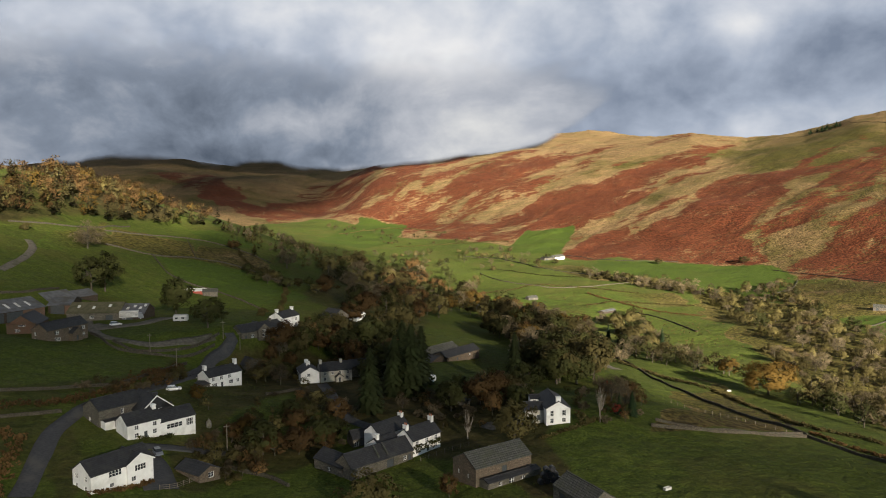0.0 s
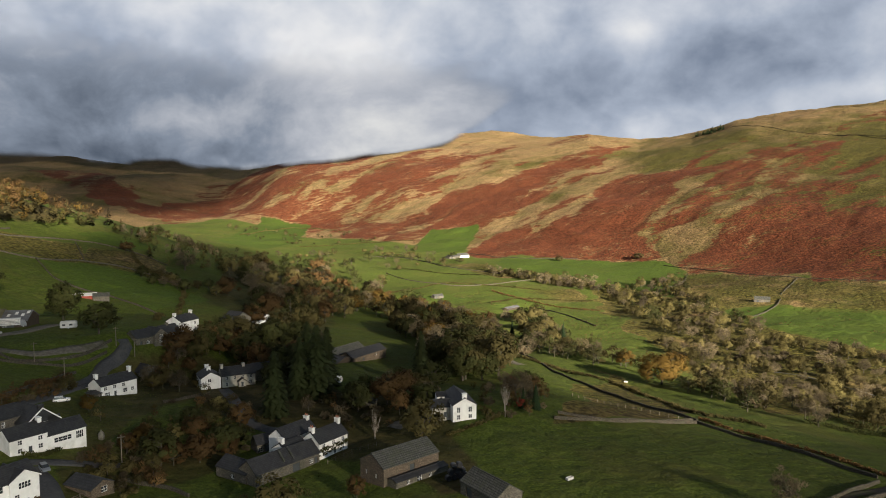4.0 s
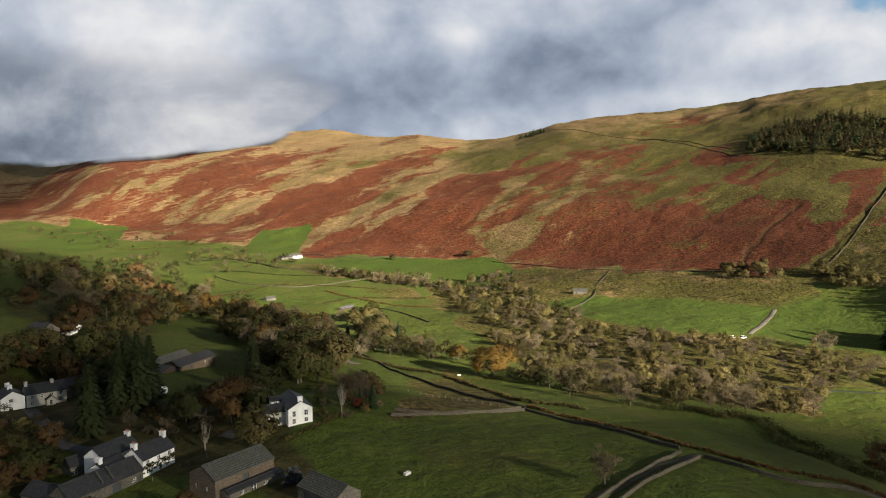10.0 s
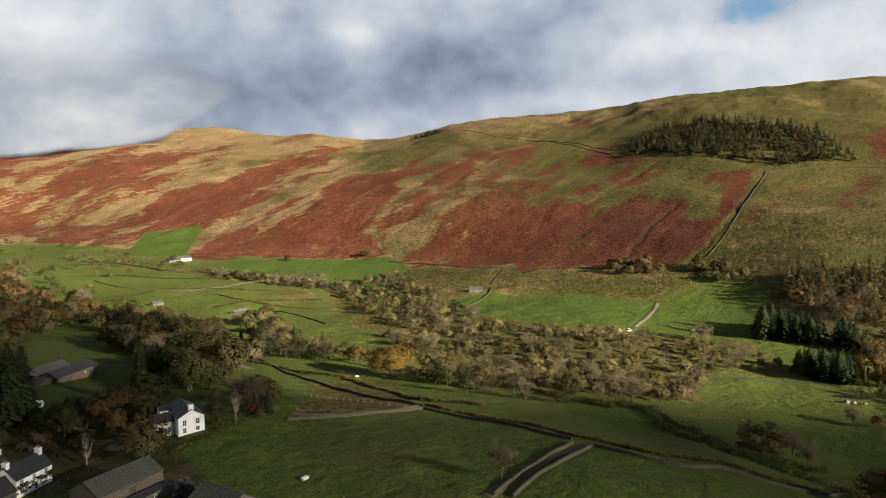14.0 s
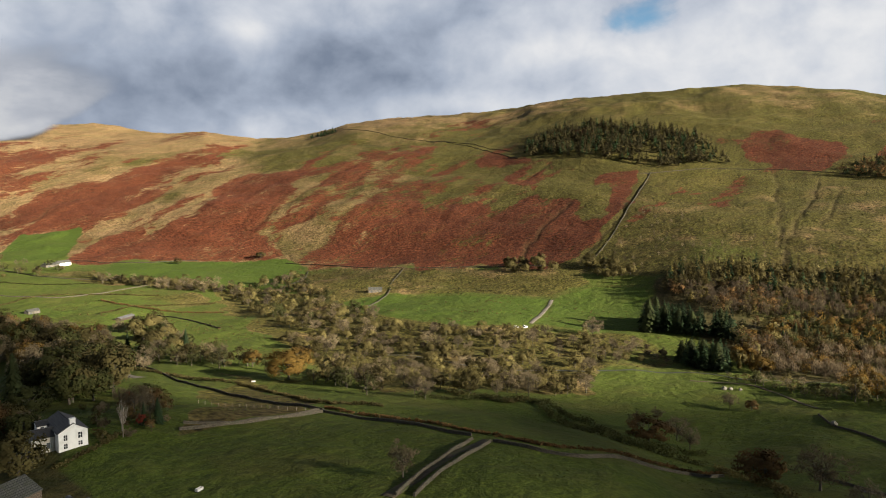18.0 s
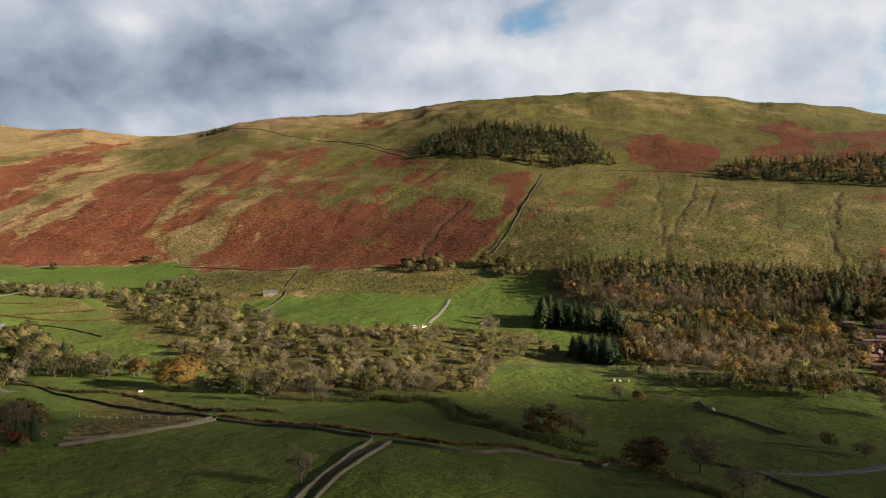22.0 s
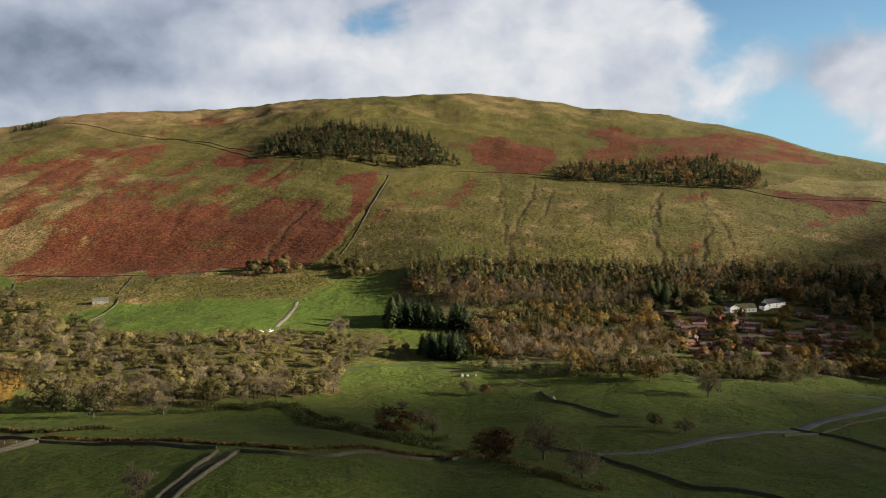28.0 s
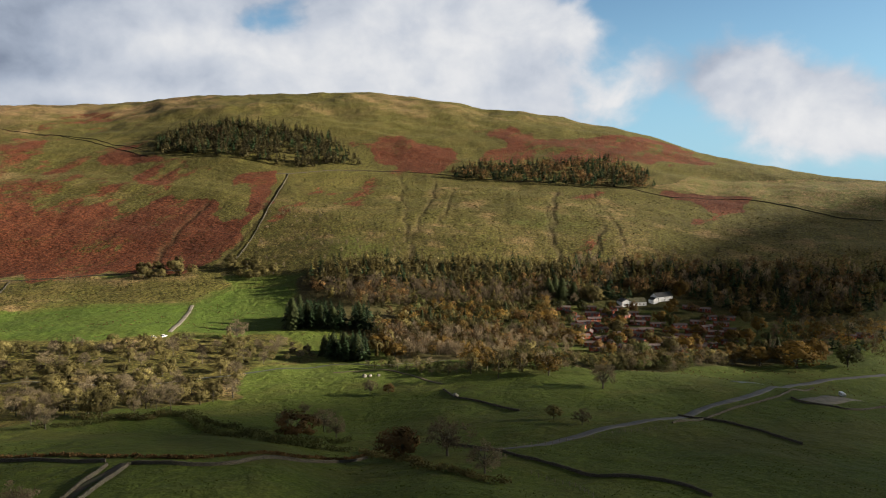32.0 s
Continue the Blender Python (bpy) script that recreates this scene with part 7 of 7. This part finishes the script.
bm = bmesh.new()
box(bm, (L - 2.4, 3.8, -1), (L + 0.4, 3.96, 4.6))
part("brick_panel", bm, BRICK, h, "orange brick pier")
h, L = house("farm_shed", (-159.2, 299.5), (-127.1, 301.3), "long low farm shed with mossy roof and skylights", "farm shed")
block(h, 0, 1.0, 0, L * 0.68, 13.0, 3.6, 7.4, wall=STONE, roof=MOSSY, left=[(4.0, 0.05, 3.0, 2.6, True)], front=[(L * 0.5, 0.05, 3.0, 2.4, True), (L * 0.3, 0.9, 1.6, 1.2)], over=0.4)
block(h, L * 0.68, 1.0, 0, L * 0.32, 13.0, 3.2, 6.6, wall=DARKWOOD, roof=SHEET, front=[(1.5, 0.05, 4.0, 2.6, True)], over=0.4)
for k, deep in ((0.10, 3.0), (0.30, 2.2), (0.50, 3.4), (0.74, 2.4), (0.82, 3.8), (0.90, 2.6), (0.95, 4.4)):
    bm = bmesh.new()
    slope_ = 0.9 * (3.8 / 6.5 if k < 0.68 else 3.4 / 6.5)
    base_ = 0.9 * (3.6 if k < 0.68 else 3.2) + 0.17
    box(bm, (L * k, 1.0 + deep, base_ + slope_ * deep), (L * k + 1.1, 2.6 + deep, base_ + slope_ * deep + 0.1))
    for v in bm.verts:
        v.co.z += (v.co.y - 1.0 - deep) * slope_
    part("skylight", bm, PALESHEET, h, "pale translucent roof light")
h, L = house("farm_shed", (-172.8, 321.6), (-161.6, 348.3), "low farm shed with dark corrugated roof", "farm shed")
block(h, 0, 8, 0, L * 0.5, 12.0, 4.4, 8.0, wall=DARKWOOD, roof=SHEET)
block(h, L * 0.5, 10, 0, L * 0.5, 12.0, 3.6, 6.4, wall=DARKWOOD, roof=SHEET)
h, L = house("red_shed", (-153.9, 423.7), (-135.8, 428.8), "red and pale metal shed beside a stone hut", "farm shed")
block(h, 0, 2.0, 0, L * 0.65, 7.0, 2.6, 3.8, wall=REDSHEET, roof=PALESHEET)
block(h, L * 0.55, 0, 0, L * 0.45, 5.0, 2.2, 3.8, wall=STONE, roof=OLDSLATE)
# houses among the trees
h, L = house("grey_house", (-60.2, 389.9), (-53.1, 399.1), "tall grey gabled house glimpsed among trees")
gable_front(h, 0, L, 0, 10.0, 6.0, 10.0, wall=STONE, front=[(1.6, 3.8, 1.0, 1.6), (3.6, 3.8, 1.0, 1.6)])
h, L = house("white_bungalow", (-50.3, 410.7), (-43.6, 424.8), "white gabled house half hidden by trees")
gable_front(h, 0, L, 0, 8.0, 3.4, 6.0)
h, L = house("stone_range", (-6.7, 311.8), (17.4, 340.7), "long dark stone barns with brown mossy roofs", "barn")
block(h, L * 0.34, 0, 0, L * 0.66, 7.5, 2.8, 5.2, wall=BROWNSTONE, roof=SLATE, front=[(L * 0.2, 0.05, 1.2, 1.8, True), (L * 0.45, 0.9, 1.0, 1.0)])
gable_front(h, 0, L * 0.36, -1.0, 13.0, 2.6, 5.0, wall=DARKWOOD, roof=SLATE, front=[(2.0, 0.05, 3.4, 2.2, True)])
block(h, 4.0, 10.0, 0, L * 0.8, 8.0, 3.0, 5.4, wall=STONE, roof=OLDSLATE)
h, L = house("white_cottage", (31.0, 609.9), (47.0, 616.0), "small white cottage with grey slate roof among trees")
block(h, 0, 0, 0, L * 0.72, 7.0, 3.0, 6.4, front=row(2, L * 0.7, 1.0, 1.2, 1.2))
gable_front(h, L * 0.66, L, -1.5, 7.0, 3.2, 5.6, front=[(1.6, 1.0, 1.2, 1.2)], chimneys=[(0.0, 0.9)])
h, L = house("white_farmhouse", (137.7, 978.8), (173.5, 1002.4), "distant white farm with low grey barns")
block(h, L * 0.46, 0, 0, L * 0.44, 7.0, 4.2, 7.0, roof=OLDSLATE, front=row(3, L * 0.42, 2.6, 1.4, 1.4))
block(h, 0, -2.0, 0, L * 0.45, 9.0, 3.4, 5.4, wall=STONE, roof=OLDSLATE, front=[(3.0, 0.05, 3.0, 2.4, True)])
h, L = house("field_barn", (81.3, 674.0), (90.7, 680.2), "small grey field barn", "barn")
block(h, 0, 0, 0, L, 5.0, 2.6, 4.4, wall=STONE, roof=OLDSLATE, front=[(1.5, 0.05, 1.6, 2.0, True)])
h, L = house("field_barn", (363.5, 600.9), (374.7, 594.0), "small pale stone field barn with slate roof", "barn")
block(h, 0, 0, 0, L, 6.0, 3.0, 5.4, wall=STONE, roof=OLDSLATE, front=[(2.0, 0.05, 2.0, 2.2, True)])
h, L = house("dark_shed", (135.5, 600.0), (149.1, 613.0), "low dark shed at the meadow edge", "shed")
block(h, 0, 0, 0, L, 5.0, 2.2, 3.4, wall=DARKWOOD, roof=SHEET)
h, L = house("white_house", (657.7, 123.7), (673.8, 104.1), "long white house with green-grey roof above the park")
block(h, L * 0.34, 0, 0, L * 0.66, 9.0, 4.0, 7.6, roof=MOSSY, front=row(4, L * 0.62, 1.2, 1.2, 1.3))
gable_front(h, 0, L * 0.36, -1.0, 10.0, 5.0, 7.6, front=[(2.5, 1.2, 2.4, 1.6)])
h, L = house("white_house", (684.0, 96.1), (702.2, 84.7), "white gabled house beside the wood")
block(h, 0, 0, 0, L, 8.0, 5.0, 8.6, front=row(3, L, 3.0, 1.2, 1.2) + row(3, L, 0.9, 1.2, 1.2))
gable_front(h, -6.0, 0.4, -1.0, 6.0, 3.0, 5.0)


# ---- lodges, vehicles and small things ----
LODGE_RED = material("lodge_cladding", two_tone((0.24, 0.062, 0.036), (0.33, 0.090, 0.050), 1.0, vary=0.35), 0.8)
LODGE_ROOF = material("lodge_roof", two_tone((0.070, 0.052, 0.050), (0.110, 0.080, 0.075), 1.0, vary=0.4), 0.8)


def build_lodge():
    ob = new("holiday_lodge")
    bm = bmesh.new()
    cut_wall(bm, Vector((-6, -2.2, 0)), Vector((1, 0, 0)), None, 12, -1.5, 2.5, [(1.5, 0.9, 1.6, 1.1), (5.0, 0.2, 2.4, 2.0), (9.4, 0.9, 1.4, 1.1)], Vector((0, 0.15, 0)))
    cut_wall(bm, Vector((6, -2.2, 0)), Vector((0, 1, 0)), None, 4.4, -1.5, 2.5, [(1.2, 0.8, 2.0, 1.3)], Vector((-0.15, 0, 0)))
    cut_wall(bm, Vector((6, 2.2, 0)), Vector((-1, 0, 0)), None, 12, -1.5, 2.5, [], Vector((0, -0.15, 0)))
    cut_wall(bm, Vector((-6, 2.2, 0)), Vector((0, -1, 0)), None, 4.4, -1.5, 2.5, [(1.2, 0.8, 2.0, 1.3)], Vector((0.15, 0, 0)))
    for x in (-6, 6):
        bm.faces.new([bm.verts.new(p) for p in ((x, -2.2, 2.5), (x, 2.2, 2.5), (x, 0, 3.5))])
    w = part("wall", bm, LODGE_RED, ob)
    for x, z, ww, hh in ((-4.5, 0.9, 1.6, 1.1), (-1.0, 0.2, 2.4, 2.0), (3.4, 0.9, 1.4, 1.1)):
        window_unit(w, Vector((x, -2.1, z)), Vector((1, 0, 0)), Vector((0, 1, 0)), ww, hh)
    bm = bmesh.new()
    for s in (-1, 1):
        top = [(-6.4, s * 2.7, 2.35), (6.4, s * 2.7, 2.35), (6.4, 0, 3.62), (-6.4, 0, 3.62)]
        a = [bm.verts.new((p[0], p[1], p[2] + 0.12)) for p in top]
        b = [bm.verts.new(p) for p in top]
        bm.faces.new(a if s < 0 else a[::-1])
        bm.faces.new(b[::-1] if s < 0 else b)
        for i in range(4):
            bm.faces.new((b[i], b[(i + 1) % 4], a[(i + 1) % 4], a[i]))
    part("roof", bm, LODGE_ROOF, ob)
    bm = bmesh.new()
    box(bm, (-6, -4.4, -0.2), (2, -2.25, 0.05))
    for x in (-5.9, -4, -2, 0, 1.9):
        box(bm, (x - 0.05, -4.4, -1.6), (x + 0.05, -4.3, 1.0))
    box(bm, (-6, -4.42, 0.95), (2, -4.3, 1.05))
    part("deck", bm, DARKWOOD, ob)
    return tagged(ob, "brown timber holiday lodge with low roof and deck", "holiday lodge", "lodges in the holiday park")


lodge = None
rng = np.random.default_rng(77)
PARK = [(624.0, 172.5), (646.4, 126.6), (622.1, 83.7), (681.0, 33.6), (647.3, 27.2), (590.8, 24.4), (534.2, 67.5), (507.7, 114.9), (554.0, 139.1)]
for x, y in scatter(PARK, 54, rng, 13.5):
    m = pose(x, y, float(land(x, y)) + 0.3, 0, 0, -72 + rng.normal() * 16 + (90 if rng.random() < 0.15 else 0))
    if lodge is None:
        lodge = build_lodge()
        lodge.matrix_world = m
    else:
        copy_thing(lodge, m)
for x, y in ((654.3, -44.8), (641.7, -55.9), (649.0, -68.2), (684.4, 67.5), (681.6, 55.1)):
    copy_thing(lodge, pose(x, y, float(land(x, y)) + 0.3, 0, 0, -85))

PAINT = {k: material("paint_" + k, two_tone(c, tuple(v * 0.93 for v in c), 1.0, None, 0.1, 0.05, 0.01), 0.3, 0.0, 0.5) for k, c in (("white", (0.78, 0.78, 0.78)), ("grey", (0.18, 0.20, 0.23)), ("silver", (0.45, 0.46, 0.47)))}
RUBBER = material("rubber", two_tone((0.018, 0.018, 0.018), (0.028, 0.028, 0.028), 3.0), 0.85)
WRAP = material("bale_wrap", two_tone((0.016, 0.017, 0.020), (0.030, 0.031, 0.035), 2.0), 0.35, 0, 0.5)


def loft(bm, rings):
    """A closed body through rings of equal length."""
    rows = [[bm.verts.new(p) for p in r] for r in rings]
    for a, b in zip(rows, rows[1:]):
        for i in range(len(a)):
            bm.faces.new((a[i], a[(i + 1) % len(a)], b[(i + 1) % len(a)], b[i]))
    bm.faces.new(rows[0][::-1])
    bm.faces.new(rows[-1])


def wheels(ob, xs, y, r=0.34):
    for x in xs:
        for s in (-1, 1):
            bm = bmesh.new()
            bmesh.ops.create_cone(bm, cap_ends=True, segments=16, radius1=r, radius2=r, depth=0.24, matrix=Matrix.Translation((x, s * y, r)) @ Matrix.Rotation(radians(90), 4, "X"))
            wh = part("wheel", bm, RUBBER, ob)
            bm = bmesh.new()
            bmesh.ops.create_cone(bm, cap_ends=True, segments=12, radius1=r * 0.6, radius2=r * 0.55, depth=0.26, matrix=Matrix.Translation((x, s * y, r)) @ Matrix.Rotation(radians(90), 4, "X"))
            part("rim", bm, PAINT["silver"], wh)


def car(x, y, heading, paint, label, tall=1.55, length=4.3):
    ob = thing("car", x, y, float(land(x, y)) + 0.16, heading, label, "car")
    bm = bmesh.new()
    h = length / 2
    rings = []
    for f, w, z0, z1 in ((-h, 0.72, 0.35, 0.80), (-h + 0.25, 0.84, 0.25, 0.92), (-0.8, 0.88, 0.22, 0.95), (h * 0.45, 0.88, 0.22, 0.92), (h - 0.3, 0.82, 0.25, 0.80), (h, 0.68, 0.35, 0.66)):
        rings.append([(f, -w, z0), (f, -w * 1.02, (z0 + z1) / 2), (f, -w * 0.94, z1), (f, w * 0.94, z1), (f, w * 1.02, (z0 + z1) / 2), (f, w, z0)])
    loft(bm, rings)
    part("body", bm, PAINT[paint], ob)
    bm = bmesh.new()
    loft(bm, [[(f0, -w, 0.90), (f1, -w * 0.80, tall - 0.06), (f1, w * 0.80, tall - 0.06), (f0, w, 0.90)] for f0, f1, w in ((-h + 0.25, -h + 0.55, 0.80), (-0.5, -0.5, 0.83), (h * 0.50, h * 0.12, 0.80))])
    part("glasshouse", bm, GLASS, ob, "dark car windows")
    bm = bmesh.new()
    loft(bm, [[(f, -w, tall - 0.08), (f, -w * 0.9, tall), (f, w * 0.9, tall), (f, w, tall - 0.08)] for f, w in ((-h + 0.5, 0.62), (-0.5, 0.68), (h * 0.14, 0.62))])
    part("roof", bm, PAINT[paint], ob)
    wheels(ob, (-h + 0.75, h - 0.8), 0.80)
    return ob


for (x, y), head, paint, label, tall, ln in (
    ((-83.3, 218.1), 20, "white", "white estate car parked by the lane", 1.6, 4.6), ((-69.1, 169.7), -55, "grey", "grey-blue hatchback parked in the yard", 1.5, 4.2),
    ((360.2, 385.7), 10, "white", "white van parked beside the field track", 1.9, 5.0), ((367.1, 383.3), 5, "white", "white van parked beside the field track", 1.9, 5.0),
    ((-164.8, 290.7), 30, "white", "white pickup parked behind the farmhouse", 1.7, 4.6), ((-132.5, 287.5), 15, "silver", "silver pickup parked at the farmyard edge", 1.7, 4.6)):
    car(x, y, head, paint, label, tall, ln)


def caravan(x, y, heading, label, length=5.0, tall=2.5, paint="white"):
    ob = thing("caravan", x, y, float(land(x, y)) + 0.1, heading, label, "caravan")
    bm = bmesh.new()
    h = length / 2
    loft(bm, [[(f, -w, z0), (f, -w, z1 - 0.3), (f, -w + 0.25, z1), (f, w - 0.25, z1), (f, w, z1 - 0.3), (f, w, z0)] for f, w, z0, z1 in ((-h, 0.95, 0.8, tall - 0.5), (-h + 0.4, 1.05, 0.45, tall), (h - 0.4, 1.05, 0.45, tall), (h, 0.95, 0.8, tall - 0.5))])
    part("body", bm, PAINT[paint], ob)
    for x0 in (-h + 0.8, 0.3):
        bm = bmesh.new()
        for s in (-1, 1):
            box(bm, (x0, s * 1.06 - 0.02, 1.3), (x0 + 1.1, s * 1.06 + 0.02, 1.95))
        part("window", bm, GLASS, ob)
    wheels(ob, (0,), 0.9, 0.33)
    return ob


caravan(*(-4.6, 260.1), 60, "small white touring caravan on the grass")
caravan(*(439.6, -36.9), 20, "grey livestock trailer parked on bare ground", 5.0, 2.2, "silver")
caravan(*(-108.3, 293.4), 15, "silver-grey covered trailer on rough grass", 6.0, 3.0, "silver")


def lorry(x, y, heading):
    ob = thing("lorry", x, y, float(land(x, y)) + 0.15, heading, "pale livestock lorry parked beside the farm shed", "lorry")
    bm = bmesh.new()
    box(bm, (-4.5, -1.25, 1.0), (3.0, 1.25, 3.6))
    bmesh.ops.bevel(bm, geom=bm.edges[:], offset=0.06, segments=1, affect="EDGES")
    part("box_body", bm, PALESHEET, ob)
    bm = bmesh.new()
    for z in (1.5, 2.0, 2.5, 3.0):
        box(bm, (-4.4, -1.285, z), (2.9, -1.255, z + 0.18))
    part("slats", bm, SHEET, ob)
    bm = bmesh.new()
    loft(bm, [[(f, -1.15, 0.6), (f, -1.15, z), (f, 1.15, z), (f, 1.15, 0.6)] for f, z in ((3.1, 2.9), (4.4, 2.9), (5.1, 1.7), (5.2, 0.9))])
    part("cab", bm, PAINT["grey"], ob)
    wheels(ob, (-3.0, -2.0, 4.0), 1.0, 0.48)


lorry(*(-132.6, 302.0), 12)

# dark wrapped bales in a stack beside the barn
for i, (dx, dz) in enumerate(((0, 0), (1.35, 0), (2.7, 0), (4.05, 0), (0.7, 1.15), (2.0, 1.15), (3.4, 1.15), (1.35, 2.3), (2.7, 2.3))):
    bx, by = (21.5, 153.4)
    bm = bmesh.new()
    bmesh.ops.create_cone(bm, cap_ends=True, segments=14, radius1=0.66, radius2=0.66, depth=1.3, matrix=Matrix.Rotation(radians(90), 4, "X"))
    bmesh.ops.bevel(bm, geom=[e for e in bm.edges if len(e.link_faces) == 2 and e.calc_face_angle(0) > 1.0], offset=0.10, segments=2, affect="EDGES")
    ob = part("round_bale", bm, WRAP, None)
    ob.matrix_world = pose(bx + dx, by + 0.3 * dx + 0.1 * i, float(land(bx + dx, by)) + 0.66 + dz, 0, 0, 15)
    tagged(ob, "round silage bale in shiny black wrap", "bale", "bales beside the barn")

# posts, poles and stones
POST = material("post_wood", two_tone((0.13, 0.11, 0.085), (0.19, 0.165, 0.13), 3.0), 0.9)


def post_fence(points, every=2.4, tall=1.2, label="wooden post and wire fence", rails=0):
    c = along(points, every)
    ob = thing("fence", float(c[0][0]), float(c[0][1]), float(land(*c[0])), 0, label, "fence")
    o = Vector((c[0][0], c[0][1], float(land(*c[0]))))
    post = None
    for p in c:
        if post is None:
            bm = bmesh.new()
            box(bm, (-0.07, -0.07, -0.5), (0.07, 0.07, tall))
            bmesh.ops.bevel(bm, geom=bm.edges[:], offset=0.015, segments=1, affect="EDGES")
            made = part("post", bm, POST, ob)
            post = made.data
        else:
            made = part("post", post, None, ob)
        made.location = Vector((p[0], p[1], float(land(*p)))) - o
    for k in range(max(rails, 2)):
        r = 0.045 if rails else 0.012
        v, f = [], []
        tube(v, f, [Vector((p[0], p[1], float(land(*p)) + tall * (0.9 - 0.36 * k))) - o for p in c], [r] * len(c), 4)
        part("rail" if rails else "wire", mesh("rail", v, f, POST), None, ob)


post_fence([(-5.5, 173.5), (-2.0, 176.7), (2.3, 180.3), (6.8, 183.5)])
post_fence([(-61.4, 151.1), (-58.9, 153.2), (-56.7, 159.6)], 2.0, 1.2, "dark wooden yard fence with rails", 3)
post_fence([(209.0, 81.2), (227.6, 68.1), (245.7, 55.1), (275.0, 34.0)], 3.0, 1.2)
post_fence([(186.5, 59.0), (177.6, 45.5), (165.1, 36.8)], 3.0, 1.2)
post_fence([(81.2, 250.5), (93.9, 227.3), (107.7, 213.4)], 3.0, 1.1)


def pole(x, y, tall, label="weathered timber telegraph pole"):
    ob = thing("telegraph_pole", x, y, float(land(x, y)), 20, label, "pole", "telegraph poles")
    v, f = [], []
    tube(v, f, [(0, 0, -0.6), (0, 0, tall * 0.5), (0, 0, tall)], [0.15, 0.13, 0.10], 8)
    part("post", mesh("post", v, f, POST), None, ob)
    bm = bmesh.new()
    box(bm, (-0.9, -0.06, tall - 0.6), (0.9, 0.06, tall - 0.46))
    part("crossarm", bm, POST, ob)


for x, y in ((-56.0, 181.7), (-93.0, 246.8), (-106.1, 256.4), (-79.9, 278.7), (43.8, 195.8), (-86.5, 279.0)):
    pole(x, y, 7.0)

ROCK = material("lichen_rock", two_tone((0.12, 0.115, 0.095), (0.20, 0.19, 0.16), 1.2, (0.08, 0.085, 0.05), 0.5, 0.6, 0.08), 0.95)


def boulder(x, y, size, tall, seed, label="grey weathered boulder lying in grass", name="boulder"):
    bm = bmesh.new()
    bmesh.ops.create_icosphere(bm, subdivisions=2, radius=1)
    for v in bm.verts:
        v.co *= 1 + 0.28 * noise.noise(v.co * 1.4 + Vector((seed, 0, 0)))
        v.co.z *= tall / size
        v.co *= size
    ob = part(name, bm, ROCK, None)
    ob.matrix_world = pose(x, y, float(land(x, y)) + tall * 0.5, 0, 0, seed * 47)
    return tagged(ob, label, "stone")


boulder(*(-64.7, 194.0), 0.8, 1.6, 1, "upright pale standing stone on a lawn", "standing_stone")
for i, ((x, y), s) in enumerate((((216.2, 429.6), 0.5), ((346.7, 209.2), 1.6), ((349.1, 206.9), 1.2), ((352.6, 203.3), 1.0), ((315.7, 138.8), 1.5))):
    boulder(x, y, s, s * 0.8, i + 2)


def trough(x, y, heading, label):
    ob = thing("feed_trough", x, y, float(land(x, y)), heading, label, "trough")
    bm = bmesh.new()
    for lo, hi in (((-0.9, -0.4, 0.2), (0.9, 0.4, 0.28)), ((-0.9, -0.4, 0.28), (0.9, -0.33, 0.75)), ((-0.9, 0.33, 0.28), (0.9, 0.4, 0.75)), ((-0.9, -0.33, 0.28), (-0.83, 0.33, 0.75)), ((0.83, -0.33, 0.28), (0.9, 0.33, 0.75))):
        box(bm, lo, hi)
    part("basin", bm, PALESHEET, ob)
    for sx in (-0.75, 0.75):
        for sy in (-0.3, 0.3):
            bm = bmesh.new()
            box(bm, (sx - 0.05, sy - 0.05, -0.3), (sx + 0.05, sy + 0.05, 0.21))
            part("leg", bm, SHEET, ob)


trough(*(48.6, 151.0), 30, "galvanised feed trough standing in a field")
trough(*(127.8, 314.8), -20, "pale feed trough in a sloping meadow")
